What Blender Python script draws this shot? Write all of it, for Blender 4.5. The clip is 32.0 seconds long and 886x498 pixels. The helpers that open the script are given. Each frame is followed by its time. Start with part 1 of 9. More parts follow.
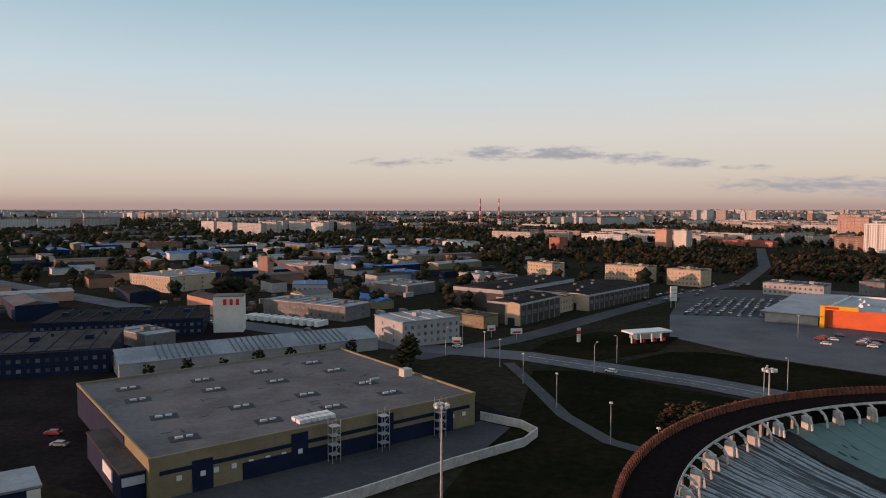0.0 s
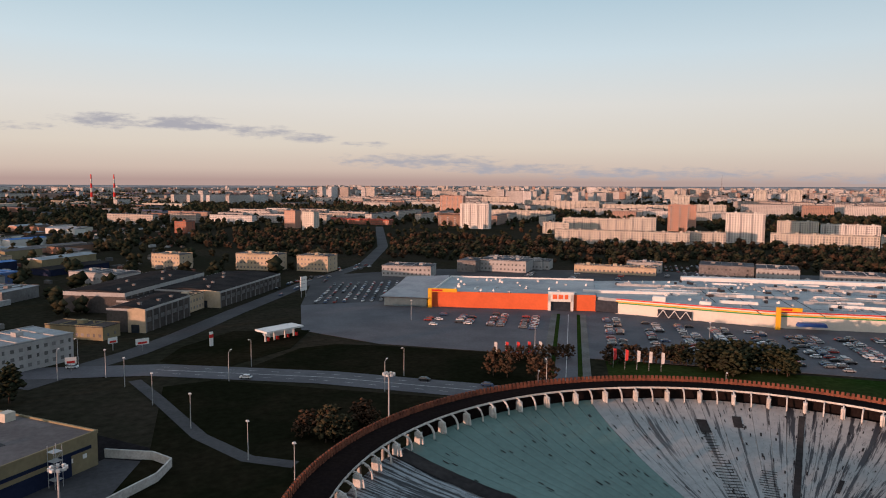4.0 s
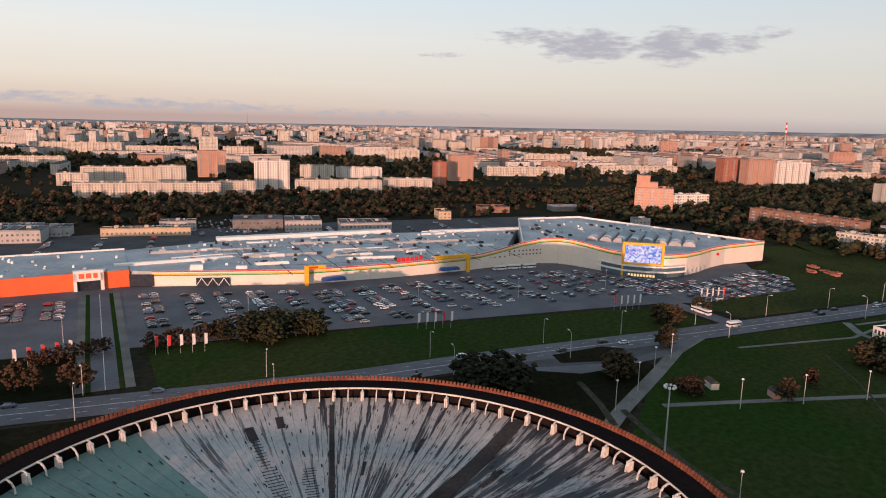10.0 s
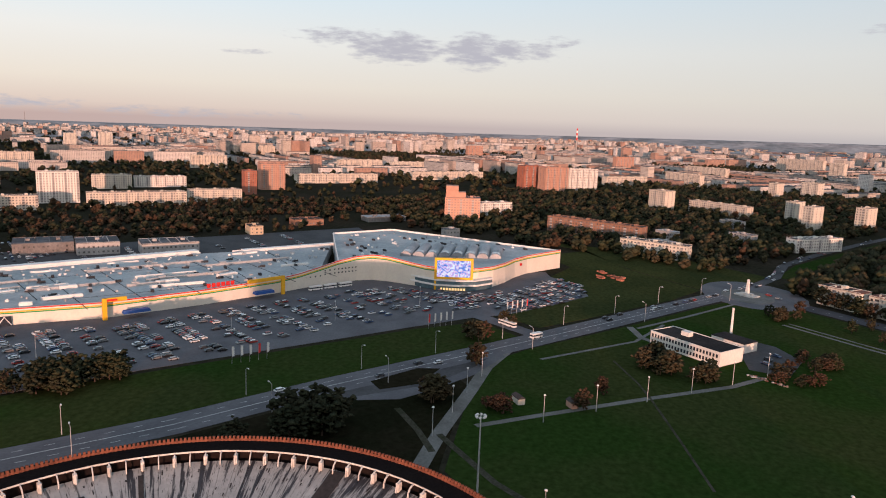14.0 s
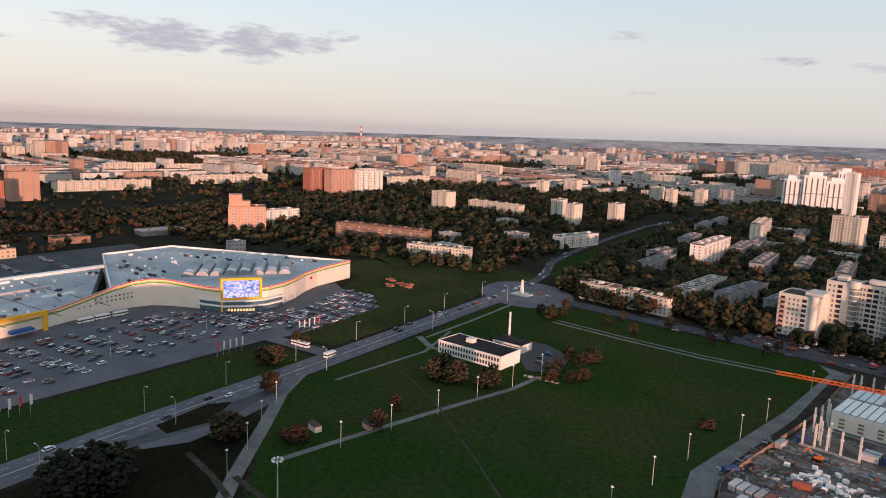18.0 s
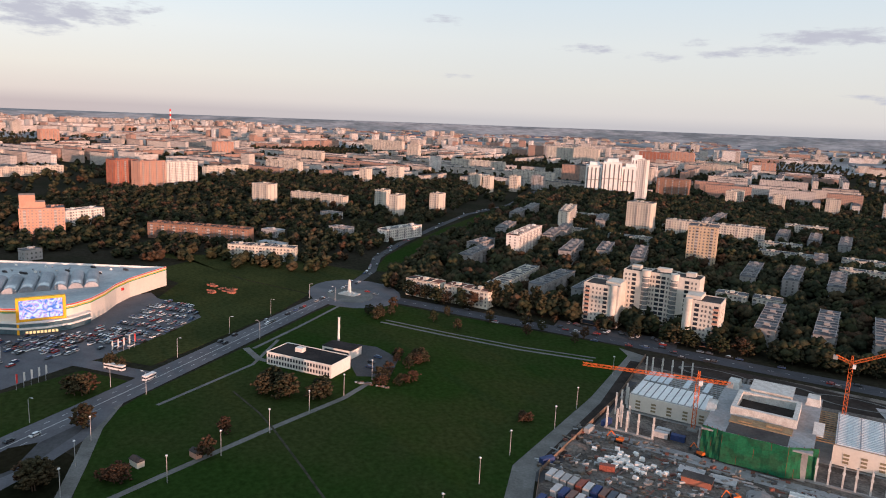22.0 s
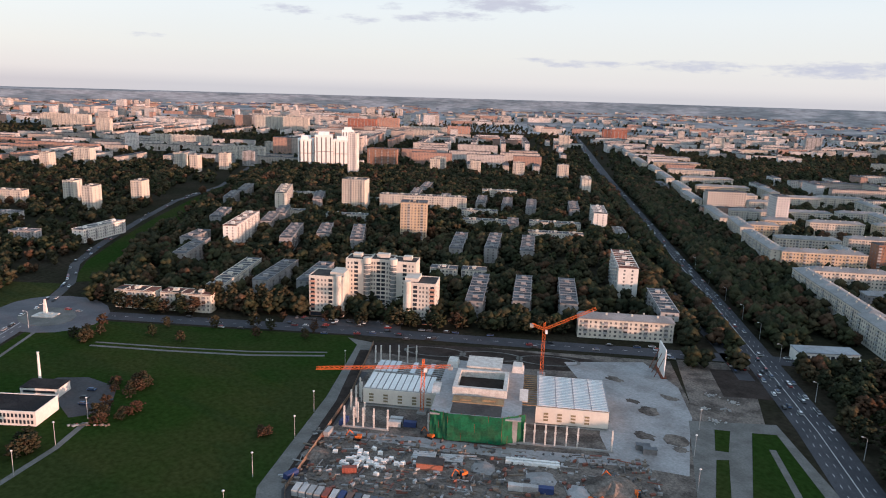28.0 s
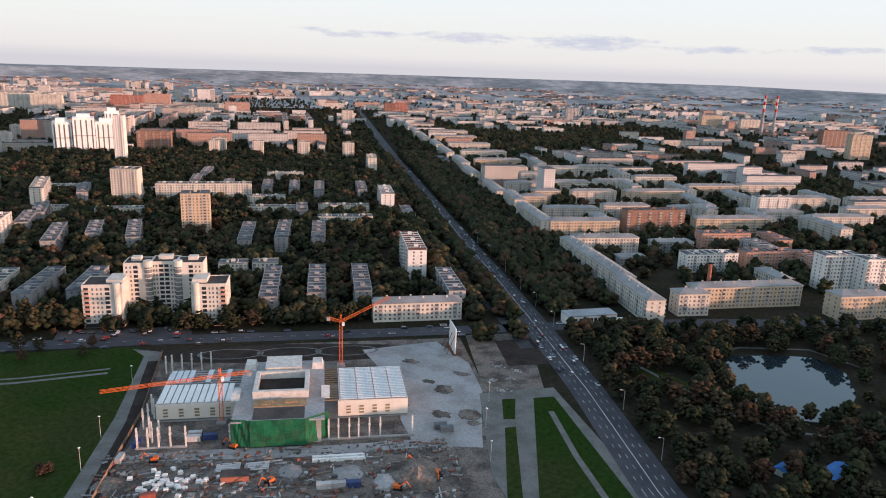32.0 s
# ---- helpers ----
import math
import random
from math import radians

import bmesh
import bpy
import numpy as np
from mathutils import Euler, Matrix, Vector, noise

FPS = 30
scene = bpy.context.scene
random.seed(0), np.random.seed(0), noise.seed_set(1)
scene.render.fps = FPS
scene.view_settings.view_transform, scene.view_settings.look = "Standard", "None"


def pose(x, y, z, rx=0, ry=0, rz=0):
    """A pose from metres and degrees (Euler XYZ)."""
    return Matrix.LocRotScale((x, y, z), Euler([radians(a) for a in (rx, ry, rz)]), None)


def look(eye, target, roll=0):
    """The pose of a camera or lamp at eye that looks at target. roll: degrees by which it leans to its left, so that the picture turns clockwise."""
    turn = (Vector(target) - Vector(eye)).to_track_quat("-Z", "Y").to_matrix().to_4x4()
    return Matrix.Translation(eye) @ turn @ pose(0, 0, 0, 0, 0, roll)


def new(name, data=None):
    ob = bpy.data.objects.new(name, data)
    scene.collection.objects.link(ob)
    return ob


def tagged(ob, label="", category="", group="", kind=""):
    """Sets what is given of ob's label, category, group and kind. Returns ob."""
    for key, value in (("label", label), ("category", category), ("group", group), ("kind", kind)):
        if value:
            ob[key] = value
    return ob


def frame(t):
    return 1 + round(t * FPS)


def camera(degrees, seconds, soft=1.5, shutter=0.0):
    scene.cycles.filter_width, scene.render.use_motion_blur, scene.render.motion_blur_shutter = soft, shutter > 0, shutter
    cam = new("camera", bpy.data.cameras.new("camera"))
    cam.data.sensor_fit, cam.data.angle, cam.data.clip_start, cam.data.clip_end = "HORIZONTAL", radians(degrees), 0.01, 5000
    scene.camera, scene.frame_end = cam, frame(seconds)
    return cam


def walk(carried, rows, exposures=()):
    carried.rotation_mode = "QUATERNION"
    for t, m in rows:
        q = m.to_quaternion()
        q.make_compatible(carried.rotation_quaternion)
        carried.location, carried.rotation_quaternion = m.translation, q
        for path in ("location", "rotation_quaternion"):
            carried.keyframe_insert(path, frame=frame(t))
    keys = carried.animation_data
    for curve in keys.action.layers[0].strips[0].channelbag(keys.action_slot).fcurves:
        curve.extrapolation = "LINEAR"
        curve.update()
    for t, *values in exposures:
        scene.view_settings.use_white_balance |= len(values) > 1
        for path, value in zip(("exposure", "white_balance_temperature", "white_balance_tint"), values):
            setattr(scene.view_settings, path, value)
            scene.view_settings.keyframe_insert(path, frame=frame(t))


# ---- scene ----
cam = camera(64.36, 32.0, 1.05)
PATH = [
    (0.0, pose(0.01, 0.03, 61.98, 86.48, -0.14, 0.01)),
    (0.5, pose(-0.07, -0.13, 63.54, 86.47, -0.20, -3.60)),
    (1.0, pose(-0.13, -0.32, 65.20, 86.01, -0.26, -7.42)),
    (1.5, pose(-0.14, -0.56, 66.85, 86.09, -0.30, -10.80)),
    (2.0, pose(-0.22, -0.75, 68.42, 86.17, -0.34, -14.89)),
    (2.5, pose(-0.34, -0.92, 69.95, 86.24, -0.37, -18.35)),
    (4.5, pose(-0.34, -1.44, 75.61, 83.24, -0.40, -33.48)),
    (5.0, pose(-0.19, -1.41, 77.20, 81.73, -0.38, -37.46)),
    (5.5, pose(-0.26, -1.44, 78.82, 80.30, -0.53, -41.27)),
    (6.0, pose(-0.58, -1.60, 80.51, 79.21, -0.63, -45.22)),
    (6.5, pose(-0.95, -1.73, 82.07, 79.32, -0.82, -48.41)),
    (7.0, pose(-1.24, -1.75, 83.69, 79.42, -0.92, -51.52)),
    (7.5, pose(-1.50, -1.81, 85.28, 79.42, -1.06, -54.39)),
    (8.0, pose(-1.69, -1.76, 86.95, 79.47, -1.15, -57.24)),
    (8.5, pose(-1.83, -1.76, 88.59, 79.53, -1.21, -59.29)),
    (9.0, pose(-1.93, -1.85, 90.20, 79.59, -1.30, -61.40)),
    (9.5, pose(-2.11, -2.06, 91.76, 79.66, -1.43, -63.65)),
    (10.0, pose(-2.32, -2.25, 93.41, 79.72, -1.43, -66.28)),
    (10.5, pose(-2.49, -2.32, 95.02, 79.79, -1.54, -68.17)),
    (11.0, pose(-2.59, -2.34, 96.71, 79.87, -1.60, -70.19)),
    (11.5, pose(-2.59, -2.35, 98.25, 79.92, -1.70, -72.02)),
    (12.0, pose(-2.66, -2.37, 99.78, 79.99, -1.81, -73.95)),
    (12.5, pose(-2.79, -2.44, 101.29, 80.04, -1.86, -75.73)),
    (13.0, pose(-2.95, -2.54, 102.86, 80.10, -1.95, -77.61)),
    (13.5, pose(-3.14, -2.66, 104.27, 80.15, -2.09, -79.40)),
    (14.0, pose(-3.36, -2.66, 105.86, 80.19, -2.13, -81.29)),
    (14.5, pose(-3.48, -2.67, 107.43, 80.21, -2.17, -83.05)),
    (16.5, pose(-4.23, -2.59, 113.84, 80.34, -2.18, -91.91)),
    (17.0, pose(-4.38, -2.75, 115.54, 80.35, -2.17, -94.18)),
    (17.5, pose(-4.59, -2.85, 117.30, 80.37, -2.20, -96.27)),
    (18.0, pose(-4.91, -2.90, 119.06, 80.41, -2.20, -98.48)),
    (18.5, pose(-5.25, -2.82, 120.81, 80.41, -2.24, -100.48)),
    (19.0, pose(-5.49, -2.61, 122.55, 80.30, -2.26, -102.72)),
    (19.5, pose(-5.62, -2.37, 124.29, 79.47, -2.24, -104.79)),
    (20.0, pose(-5.80, -2.11, 126.02, 79.49, -2.31, -106.67)),
    (20.5, pose(-5.97, -1.91, 127.68, 79.49, -2.40, -108.28)),
    (21.0, pose(-6.01, -1.77, 129.41, 79.51, -2.48, -109.81)),
    (21.5, pose(-6.08, -1.69, 131.22, 79.49, -2.47, -111.22)),
    (22.0, pose(-6.26, -1.59, 133.13, 79.49, -2.54, -112.79)),
    (22.5, pose(-6.61, -1.34, 135.12, 78.67, -2.45, -115.08)),
    (23.0, pose(-7.01, -1.12, 137.20, 78.35, -2.38, -117.36)),
    (23.5, pose(-7.45, -0.92, 139.26, 78.36, -2.37, -119.13)),
    (24.0, pose(-7.75, -0.74, 141.25, 78.39, -2.40, -121.10)),
    (24.5, pose(-7.81, -0.56, 143.14, 78.43, -2.37, -122.87)),
    (25.0, pose(-7.60, -0.42, 144.86, 78.45, -2.26, -124.77)),
    (25.5, pose(-7.12, -0.30, 146.40, 78.46, -2.07, -126.58)),
    (27.5, pose(-4.45, -0.38, 152.18, 78.40, -1.94, -133.87)),
    (28.0, pose(-4.05, -0.33, 153.73, 77.44, -1.94, -135.90)),
    (28.5, pose(-3.86, -0.19, 155.44, 77.36, -1.94, -137.59)),
    (29.0, pose(-3.89, 0.04, 157.24, 77.28, -2.06, -139.41)),
    (29.5, pose(-4.08, 0.40, 159.08, 77.21, -2.15, -141.10)),
    (30.0, pose(-4.35, 0.80, 160.86, 77.15, -2.11, -143.03)),
    (30.5, pose(-4.63, 1.12, 162.51, 77.09, -2.10, -145.10)),
    (31.0, pose(-4.93, 1.34, 164.04, 77.00, -2.04, -147.52)),
    (31.5, pose(-5.27, 1.54, 165.49, 76.14, -2.01, -150.26)),
    (32.0, pose(-5.52, 1.81, 167.03, 75.72, -1.97, -153.17)),
]
# the clip's camera brightens as it turns from the dark yards towards the open sky
EXPO = [(0.0, -0.33, 6380, 10), (2.5, -0.26, 6380, 10), (4.5, -0.20, 6380, 10), (6.0, -0.14, 6380, 10), (9.0, -0.03, 6370, 10), (14.0, 0.08, 6330, 10), (20.0, 0.20, 6190, 9), (25.0, 0.34, 6020, 8), (32.0, 0.48, 5960, 8)]
walk(cam, PATH, EXPO)

# ---- light ----
SUN_EL, SUN_AZ = 3.2, 190.0   # azimuth of the way towards the sun, counter-clockwise from +x
sun_way = Vector((math.cos(radians(SUN_AZ)) * math.cos(radians(SUN_EL)), math.sin(radians(SUN_AZ)) * math.cos(radians(SUN_EL)), math.sin(radians(SUN_EL))))
sun_data = bpy.data.lights.new("sun", "SUN")
sun_data.energy, sun_data.angle, sun_data.color = 5.0, radians(0.6), (1.0, 0.51, 0.35)
sun = new("sun", sun_data)
sun.matrix_world = look(sun_way * 900, (0, 0, 0))

world = bpy.data.worlds.new("evening_sky")
scene.world = world
world.use_nodes = True
wn, wl = world.node_tree.nodes, world.node_tree.links
wn.clear()


def w_math(op, a, b=0.0, c=None):
    nd = wn.new("ShaderNodeMath")
    nd.operation = op
    for i, v in enumerate((a, b, c)):
        if v is None:
            continue
        if isinstance(v, (int, float)):
            nd.inputs[i].default_value = v
        else:
            wl.new(v, nd.inputs[i])
    return nd.outputs[0]


def w_mix(kind, fac, a, b):
    nd = wn.new("ShaderNodeMix")
    nd.data_type, nd.blend_type = "RGBA", kind
    for sock, v in ((nd.inputs["Factor"], fac), (nd.inputs[6], a), (nd.inputs[7], b)):
        if isinstance(v, (int, float)):
            sock.default_value = v
        elif isinstance(v, tuple):
            sock.default_value = (*v, 1)
        else:
            wl.new(v, sock)
    return nd.outputs[2]


w_out, w_bg, w_sky = wn.new("ShaderNodeOutputWorld"), wn.new("ShaderNodeBackground"), wn.new("ShaderNodeTexSky")
w_sky.sky_type, w_sky.sun_disc = "NISHITA", False
w_sky.sun_elevation, w_sky.sun_rotation = radians(SUN_EL), radians(90 - SUN_AZ)
w_sky.altitude, w_sky.air_density, w_sky.dust_density, w_sky.ozone_density = 150, 1.0, 1.0, 2.5
w_co = wn.new("ShaderNodeTexCoord")
w_sep = wn.new("ShaderNodeSeparateXYZ")
wl.new(w_co.outputs["Generated"], w_sep.inputs[0])
w_az = w_math("MULTIPLY", w_math("ARCTAN2", w_sep.outputs[1], w_sep.outputs[0]), 180 / math.pi)
w_el = w_math("MULTIPLY", w_math("ARCSINE", w_sep.outputs[2]), 180 / math.pi)
# evening haze: peach at the horizon, white-pink above it, pale blue higher up
HAZE = [(0.0, (0.60, 0.42, 0.38)), (0.014, (0.81, 0.635, 0.54)), (0.045, (0.93, 0.81, 0.69)), (0.10, (0.96, 0.91, 0.845)), (0.165, (0.80, 0.92, 0.97)), (0.27, (0.49, 0.70, 0.82)), (0.45, (0.42, 0.56, 0.68)), (1.0, (0.38, 0.47, 0.58))]
HAZE_SOUTH = [(0.0, (0.57, 0.525, 0.525)), (0.014, (0.70, 0.635, 0.60)), (0.045, (0.735, 0.685, 0.63)), (0.10, (0.74, 0.725, 0.69)), (0.165, (0.655, 0.705, 0.725)), (0.27, (0.46, 0.59, 0.67)), (0.45, (0.42, 0.54, 0.65)), (1.0, (0.38, 0.47, 0.58))]
w_ramps = []
for stops in (HAZE, HAZE_SOUTH):
    w_ramp = wn.new("ShaderNodeValToRGB")
    wl.new(w_math("DIVIDE", w_el, 60.0), w_ramp.inputs[0])
    while len(w_ramp.color_ramp.elements) < len(stops):
        w_ramp.color_ramp.elements.new(0.5)
    for el_, (pos, c) in zip(w_ramp.color_ramp.elements, stops):
        el_.position, el_.color = pos, (*c, 1)
    w_ramps.append(w_ramp.outputs[0])
w_turn = wn.new("ShaderNodeMapRange")
w_turn.inputs[1].default_value, w_turn.inputs[2].default_value = 0.85, -0.45
wl.new(w_sep.outputs[1], w_turn.inputs[0])
w_haze = w_mix("MIX", w_turn.outputs[0], w_ramps[0], w_ramps[1])
w_dim = w_mix("MULTIPLY", 1.0, w_sky.outputs[0], (0.17, 0.17, 0.19))
w_col = w_mix("MIX", 0.88, w_dim, w_haze)
# the glow of the low sun behind the camera
w_dot = wn.new("ShaderNodeVectorMath")
w_dot.operation = "DOT_PRODUCT"
w_dot.inputs[1].default_value = sun_way
wl.new(w_co.outputs["Generated"], w_dot.inputs[0])
w_glow = w_math("POWER", w_math("MAXIMUM", w_dot.outputs["Value"], 0.0), 5.0)
w_col = w_mix("ADD", w_glow, w_col, (1.15, 0.74, 0.48))
# low clouds: azimuth, height, half width, half height in degrees, density
CLOUDS = [
    (94.5, 3.45, 2.6, 0.25, 0.8), (91.0, 3.6, 1.6, 0.22, 0.7), (86.0, 4.2, 2.8, 0.42, 1.0), (80.5, 4.2, 3.4, 0.40, 1.1), (75.0, 3.75, 3.2, 0.32, 0.9), (71.2, 3.3, 2.2, 0.28, 0.9), (66.8, 2.9, 1.8, 0.2, 0.7),
    (62.5, 1.6, 6.5, 0.42, 0.9), (55.0, 1.0, 6.0, 0.35, 0.9), (45.0, 0.7, 10.0, 0.36, 0.8), (30.0, 0.4, 9.0, 0.3, 0.6), (17.0, 6.6, 3.4, 0.5, 0.8), (12.6, 6.0, 3.8, 0.85, 1.2), (6.4, 5.9, 2.6, 1.0, 1.2), (4.0, 6.1, 4.2, 0.6, 1.0),
    (-0.5, 6.8, 1.6, 0.35, 0.6), (24.2, 5.1, 1.8, 0.18, 0.6)]
CLOUDS_SOUTH = [
    (-22.4, 7.5, 1.5, 0.3, 0.7), (-23.7, 3.4, 1.3, 0.15, 0.6), (-34.0, 5.75, 2.2, 0.25, 0.8), (-39.0, 5.3, 2.0, 0.25, 0.7), (-41.6, 6.35, 1.0, 0.25, 0.7), (-43.6, 5.5, 2.0, 0.22, 0.8), (-46.7, 5.8, 2.6, 0.3, 0.9),
    (-50.8, 6.7, 4.2, 0.42, 1.1), (-53.6, 2.7, 1.6, 0.15, 0.6), (-57.0, 2.45, 4.0, 0.22, 0.8), (-65.0, 2.5, 4.5, 0.32, 0.9), (-74.5, 2.4, 4.6, 0.4, 1.1), (-83.5, 2.05, 3.6, 0.22, 0.9), (-91.5, 2.2, 3.4, 0.2, 0.8)]
w_nv = wn.new("ShaderNodeCombineXYZ")
wl.new(w_math("MULTIPLY", w_az, 0.62), w_nv.inputs[0])
wl.new(w_math("MULTIPLY", w_el, 2.4), w_nv.inputs[1])
w_no = wn.new("ShaderNodeTexNoise")
w_no.inputs["Scale"].default_value, w_no.inputs["Detail"].default_value, w_no.inputs["Roughness"].default_value = 1.0, 6, 0.62
wl.new(w_nv.outputs[0], w_no.inputs["Vector"])
w_sum = -0.9
for ca, ce, cw, ch, cd in CLOUDS + CLOUDS_SOUTH:
    du = w_math("DIVIDE", w_math("SUBTRACT", w_az, ca), cw * 1.3)
    dv = w_math("DIVIDE", w_math("SUBTRACT", w_el, ce), ch * 1.75)
    rr = w_math("ADD", w_math("MULTIPLY", du, du), w_math("MULTIPLY", dv, dv))
    w_sum = w_math("MAXIMUM", w_math("MULTIPLY", w_math("SUBTRACT", 1.0, rr), cd), w_sum)
w_mask = wn.new("ShaderNodeMapRange")
w_mask.interpolation_type = "SMOOTHSTEP"
w_mask.inputs[1].default_value, w_mask.inputs[2].default_value, w_mask.inputs[4].default_value = 0.1, 1.05, 0.95
wl.new(w_math("ADD", w_math("MULTIPLY", w_sum, 0.9), w_math("MULTIPLY", w_math("SUBTRACT", w_no.outputs[0], 0.52), 2.5)), w_mask.inputs[0])
w_col = w_mix("MIX", w_mask.outputs[0], w_col, (0.47, 0.455, 0.50))
w_bg.inputs["Strength"].default_value = 1.0
wl.new(w_col, w_bg.inputs["Color"])
wl.new(w_bg.outputs[0], w_out.inputs["Surface"])

# ---- materials ----
MATS = {}


def mat(name, col, rough=0.8, metal=0.0, col2=None, scale=0.15, fine=2.0, var=0.25, bump=0.0, random_tint=0.0, island=0.0, spec=0.12, stretch=None):
    """A surface of one colour, or of two in patches, with coarse and fine variation in metres."""
    m = bpy.data.materials.new(name)
    m.use_nodes = True
    n, l = m.node_tree.nodes, m.node_tree.links
    b = n["Principled BSDF"]
    b.inputs["Roughness"].default_value, b.inputs["Metallic"].default_value = rough, metal
    b.inputs["Specular IOR Level"].default_value = spec
    geo = n.new("ShaderNodeNewGeometry")
    vec = geo.outputs["Position"]
    if stretch:
        mp = n.new("ShaderNodeMapping")
        mp.inputs["Rotation"].default_value = (0, 0, radians(stretch[3]))
        mp.inputs["Scale"].default_value = stretch[:3]
        l.new(vec, mp.inputs["Vector"])
        vec = mp.outputs[0]

    def tex(s, detail, rough_=0.6):
        t = n.new("ShaderNodeTexNoise")
        t.inputs["Scale"].default_value, t.inputs["Detail"].default_value, t.inputs["Roughness"].default_value = s, detail, rough_
        l.new(vec, t.inputs["Vector"])
        return t.outputs[0]

    def ramp(src, lo, hi, a, c):
        r = n.new("ShaderNodeMapRange")
        r.inputs[1].default_value, r.inputs[2].default_value, r.inputs[3].default_value, r.inputs[4].default_value = lo, hi, a, c
        l.new(src, r.inputs[0])
        return r.outputs[0]

    def mix(kind, fac, a, c):
        x = n.new("ShaderNodeMix")
        x.data_type, x.blend_type = "RGBA", kind
        for sock, val in ((x.inputs["Factor"], fac), (x.inputs[6], a), (x.inputs[7], c)):
            if isinstance(val, (int, float)):
                sock.default_value = val
            elif isinstance(val, tuple):
                sock.default_value = (*val, 1)
            else:
                l.new(val, sock)
        return x.outputs[2]

    coarse = tex(scale, 4)
    small = tex(fine, 3)
    c = mix("MIX", ramp(coarse, 0.42, 0.6, 0, 1), col, col2 or tuple(v * (1 - var) for v in col))
    grain = ramp(small, 0.3, 0.7, 1 - var, 1 + var * 0.6)
    g3 = n.new("ShaderNodeCombineColor")
    for k in range(3):
        l.new(grain, g3.inputs[k])
    c = mix("MULTIPLY", 1.0, c, g3.outputs[0])
    if random_tint or island:
        src = n.new("ShaderNodeObjectInfo").outputs["Random"] if random_tint else geo.outputs["Random Per Island"]
        amt = random_tint or island
        r3 = n.new("ShaderNodeCombineColor")
        wv = ramp(src, 0, 1, 1 - amt, 1 + amt)
        for k in range(3):
            l.new(wv, r3.inputs[k])
        c = mix("MULTIPLY", 1.0, c, r3.outputs[0])
    l.new(c, b.inputs["Base Color"])
    if bump:
        bp = n.new("ShaderNodeBump")
        bp.inputs["Strength"].default_value, bp.inputs["Distance"].default_value = 0.6, bump
        l.new(small, bp.inputs["Height"])
        l.new(bp.outputs[0], b.inputs["Normal"])
    MATS[name] = m
    return m


def palette(name, cols, rough=0.6, metal=0.0, island=False, spec=0.4, noise_amt=0.2, scale=1.0):
    """A material that picks one of several colours for each object, or for each loose piece of a joined mesh."""
    m = mat(name, (1, 1, 1), rough, metal, None, scale, scale * 6, noise_amt, spec=spec)
    n, l = m.node_tree.nodes, m.node_tree.links
    b = n["Principled BSDF"]
    src = n.new("ShaderNodeNewGeometry").outputs["Random Per Island"] if island else n.new("ShaderNodeObjectInfo").outputs["Random"]
    r = n.new("ShaderNodeValToRGB")
    r.color_ramp.interpolation = "CONSTANT"
    while len(r.color_ramp.elements) < len(cols):
        r.color_ramp.elements.new(0.5)
    for k, c in enumerate(cols):
        r.color_ramp.elements[k].position = k / len(cols)
        r.color_ramp.elements[k].color = (*c, 1)
    l.new(src, r.inputs[0])
    x = n.new("ShaderNodeMix")
    x.data_type, x.blend_type = "RGBA", "MULTIPLY"
    x.inputs["Factor"].default_value = 1.0
    l.new(r.outputs[0], x.inputs[6])
    l.new(b.inputs["Base Color"].links[0].from_socket, x.inputs[7])
    l.new(x.outputs[2], b.inputs["Base Color"])
    return m


# brownish grass made near-black: shade over the arena-side lawns is in the colour
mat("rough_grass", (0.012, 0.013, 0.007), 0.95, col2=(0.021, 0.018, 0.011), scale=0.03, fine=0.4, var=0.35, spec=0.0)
mat("estate_roof", (0.155, 0.16, 0.17), 0.8, col2=(0.095, 0.097, 0.105), scale=0.08, fine=0.6, var=0.2, spec=0.0)
mat("ground", (0.028, 0.027, 0.018), 0.95, col2=(0.040, 0.034, 0.025), scale=0.012, fine=0.3, var=0.35, spec=0.0)
mat("olive_grass", (0.048, 0.054, 0.020), 0.95, col2=(0.034, 0.042, 0.016), scale=0.02, fine=0.4, var=0.36, spec=0.0)
mat("worn_path", (0.068, 0.062, 0.048), 0.95, col2=(0.042, 0.044, 0.028), scale=0.2, fine=1.2, var=0.35, spec=0.0)
mat("grass", (0.022, 0.044, 0.010), 0.95, col2=(0.036, 0.046, 0.015), scale=0.010, fine=0.4, var=0.36, spec=0.0)
mat("dry_grass", (0.085, 0.095, 0.035), 0.95, col2=(0.060, 0.075, 0.030), scale=0.03, fine=0.4, var=0.3, spec=0.0)
mat("works_grey", (0.22, 0.21, 0.205), 0.85, col2=(0.17, 0.16, 0.155), scale=0.1, fine=0.7, var=0.2)
mat("road_asphalt", (0.078, 0.078, 0.086), 0.82, col2=(0.060, 0.060, 0.067), scale=0.05, fine=0.8, var=0.2, spec=0.05)
# far fields, paled and cooled: distance haze is put into this colour
mat("hazy_field", (0.40, 0.38, 0.375), 0.95, col2=(0.22, 0.23, 0.235), scale=0.0042, fine=0.02, var=0.3, spec=0.0)
mat("asphalt", (0.128, 0.125, 0.136), 0.8, col2=(0.100, 0.098, 0.108), scale=0.05, fine=0.8, var=0.18)
mat("old_asphalt", (0.082, 0.080, 0.083), 0.9, col2=(0.060, 0.058, 0.062), scale=0.04, fine=0.7, var=0.2)
mat("path", (0.17, 0.165, 0.155), 0.9, col2=(0.13, 0.125, 0.115), scale=0.1, fine=1.0, var=0.2)
mat("paint", (0.62, 0.62, 0.60), 0.7, var=0.25, scale=0.5)
mat("concrete", (0.36, 0.35, 0.33), 0.85, col2=(0.28, 0.27, 0.26), scale=0.12, fine=1.5, var=0.18)
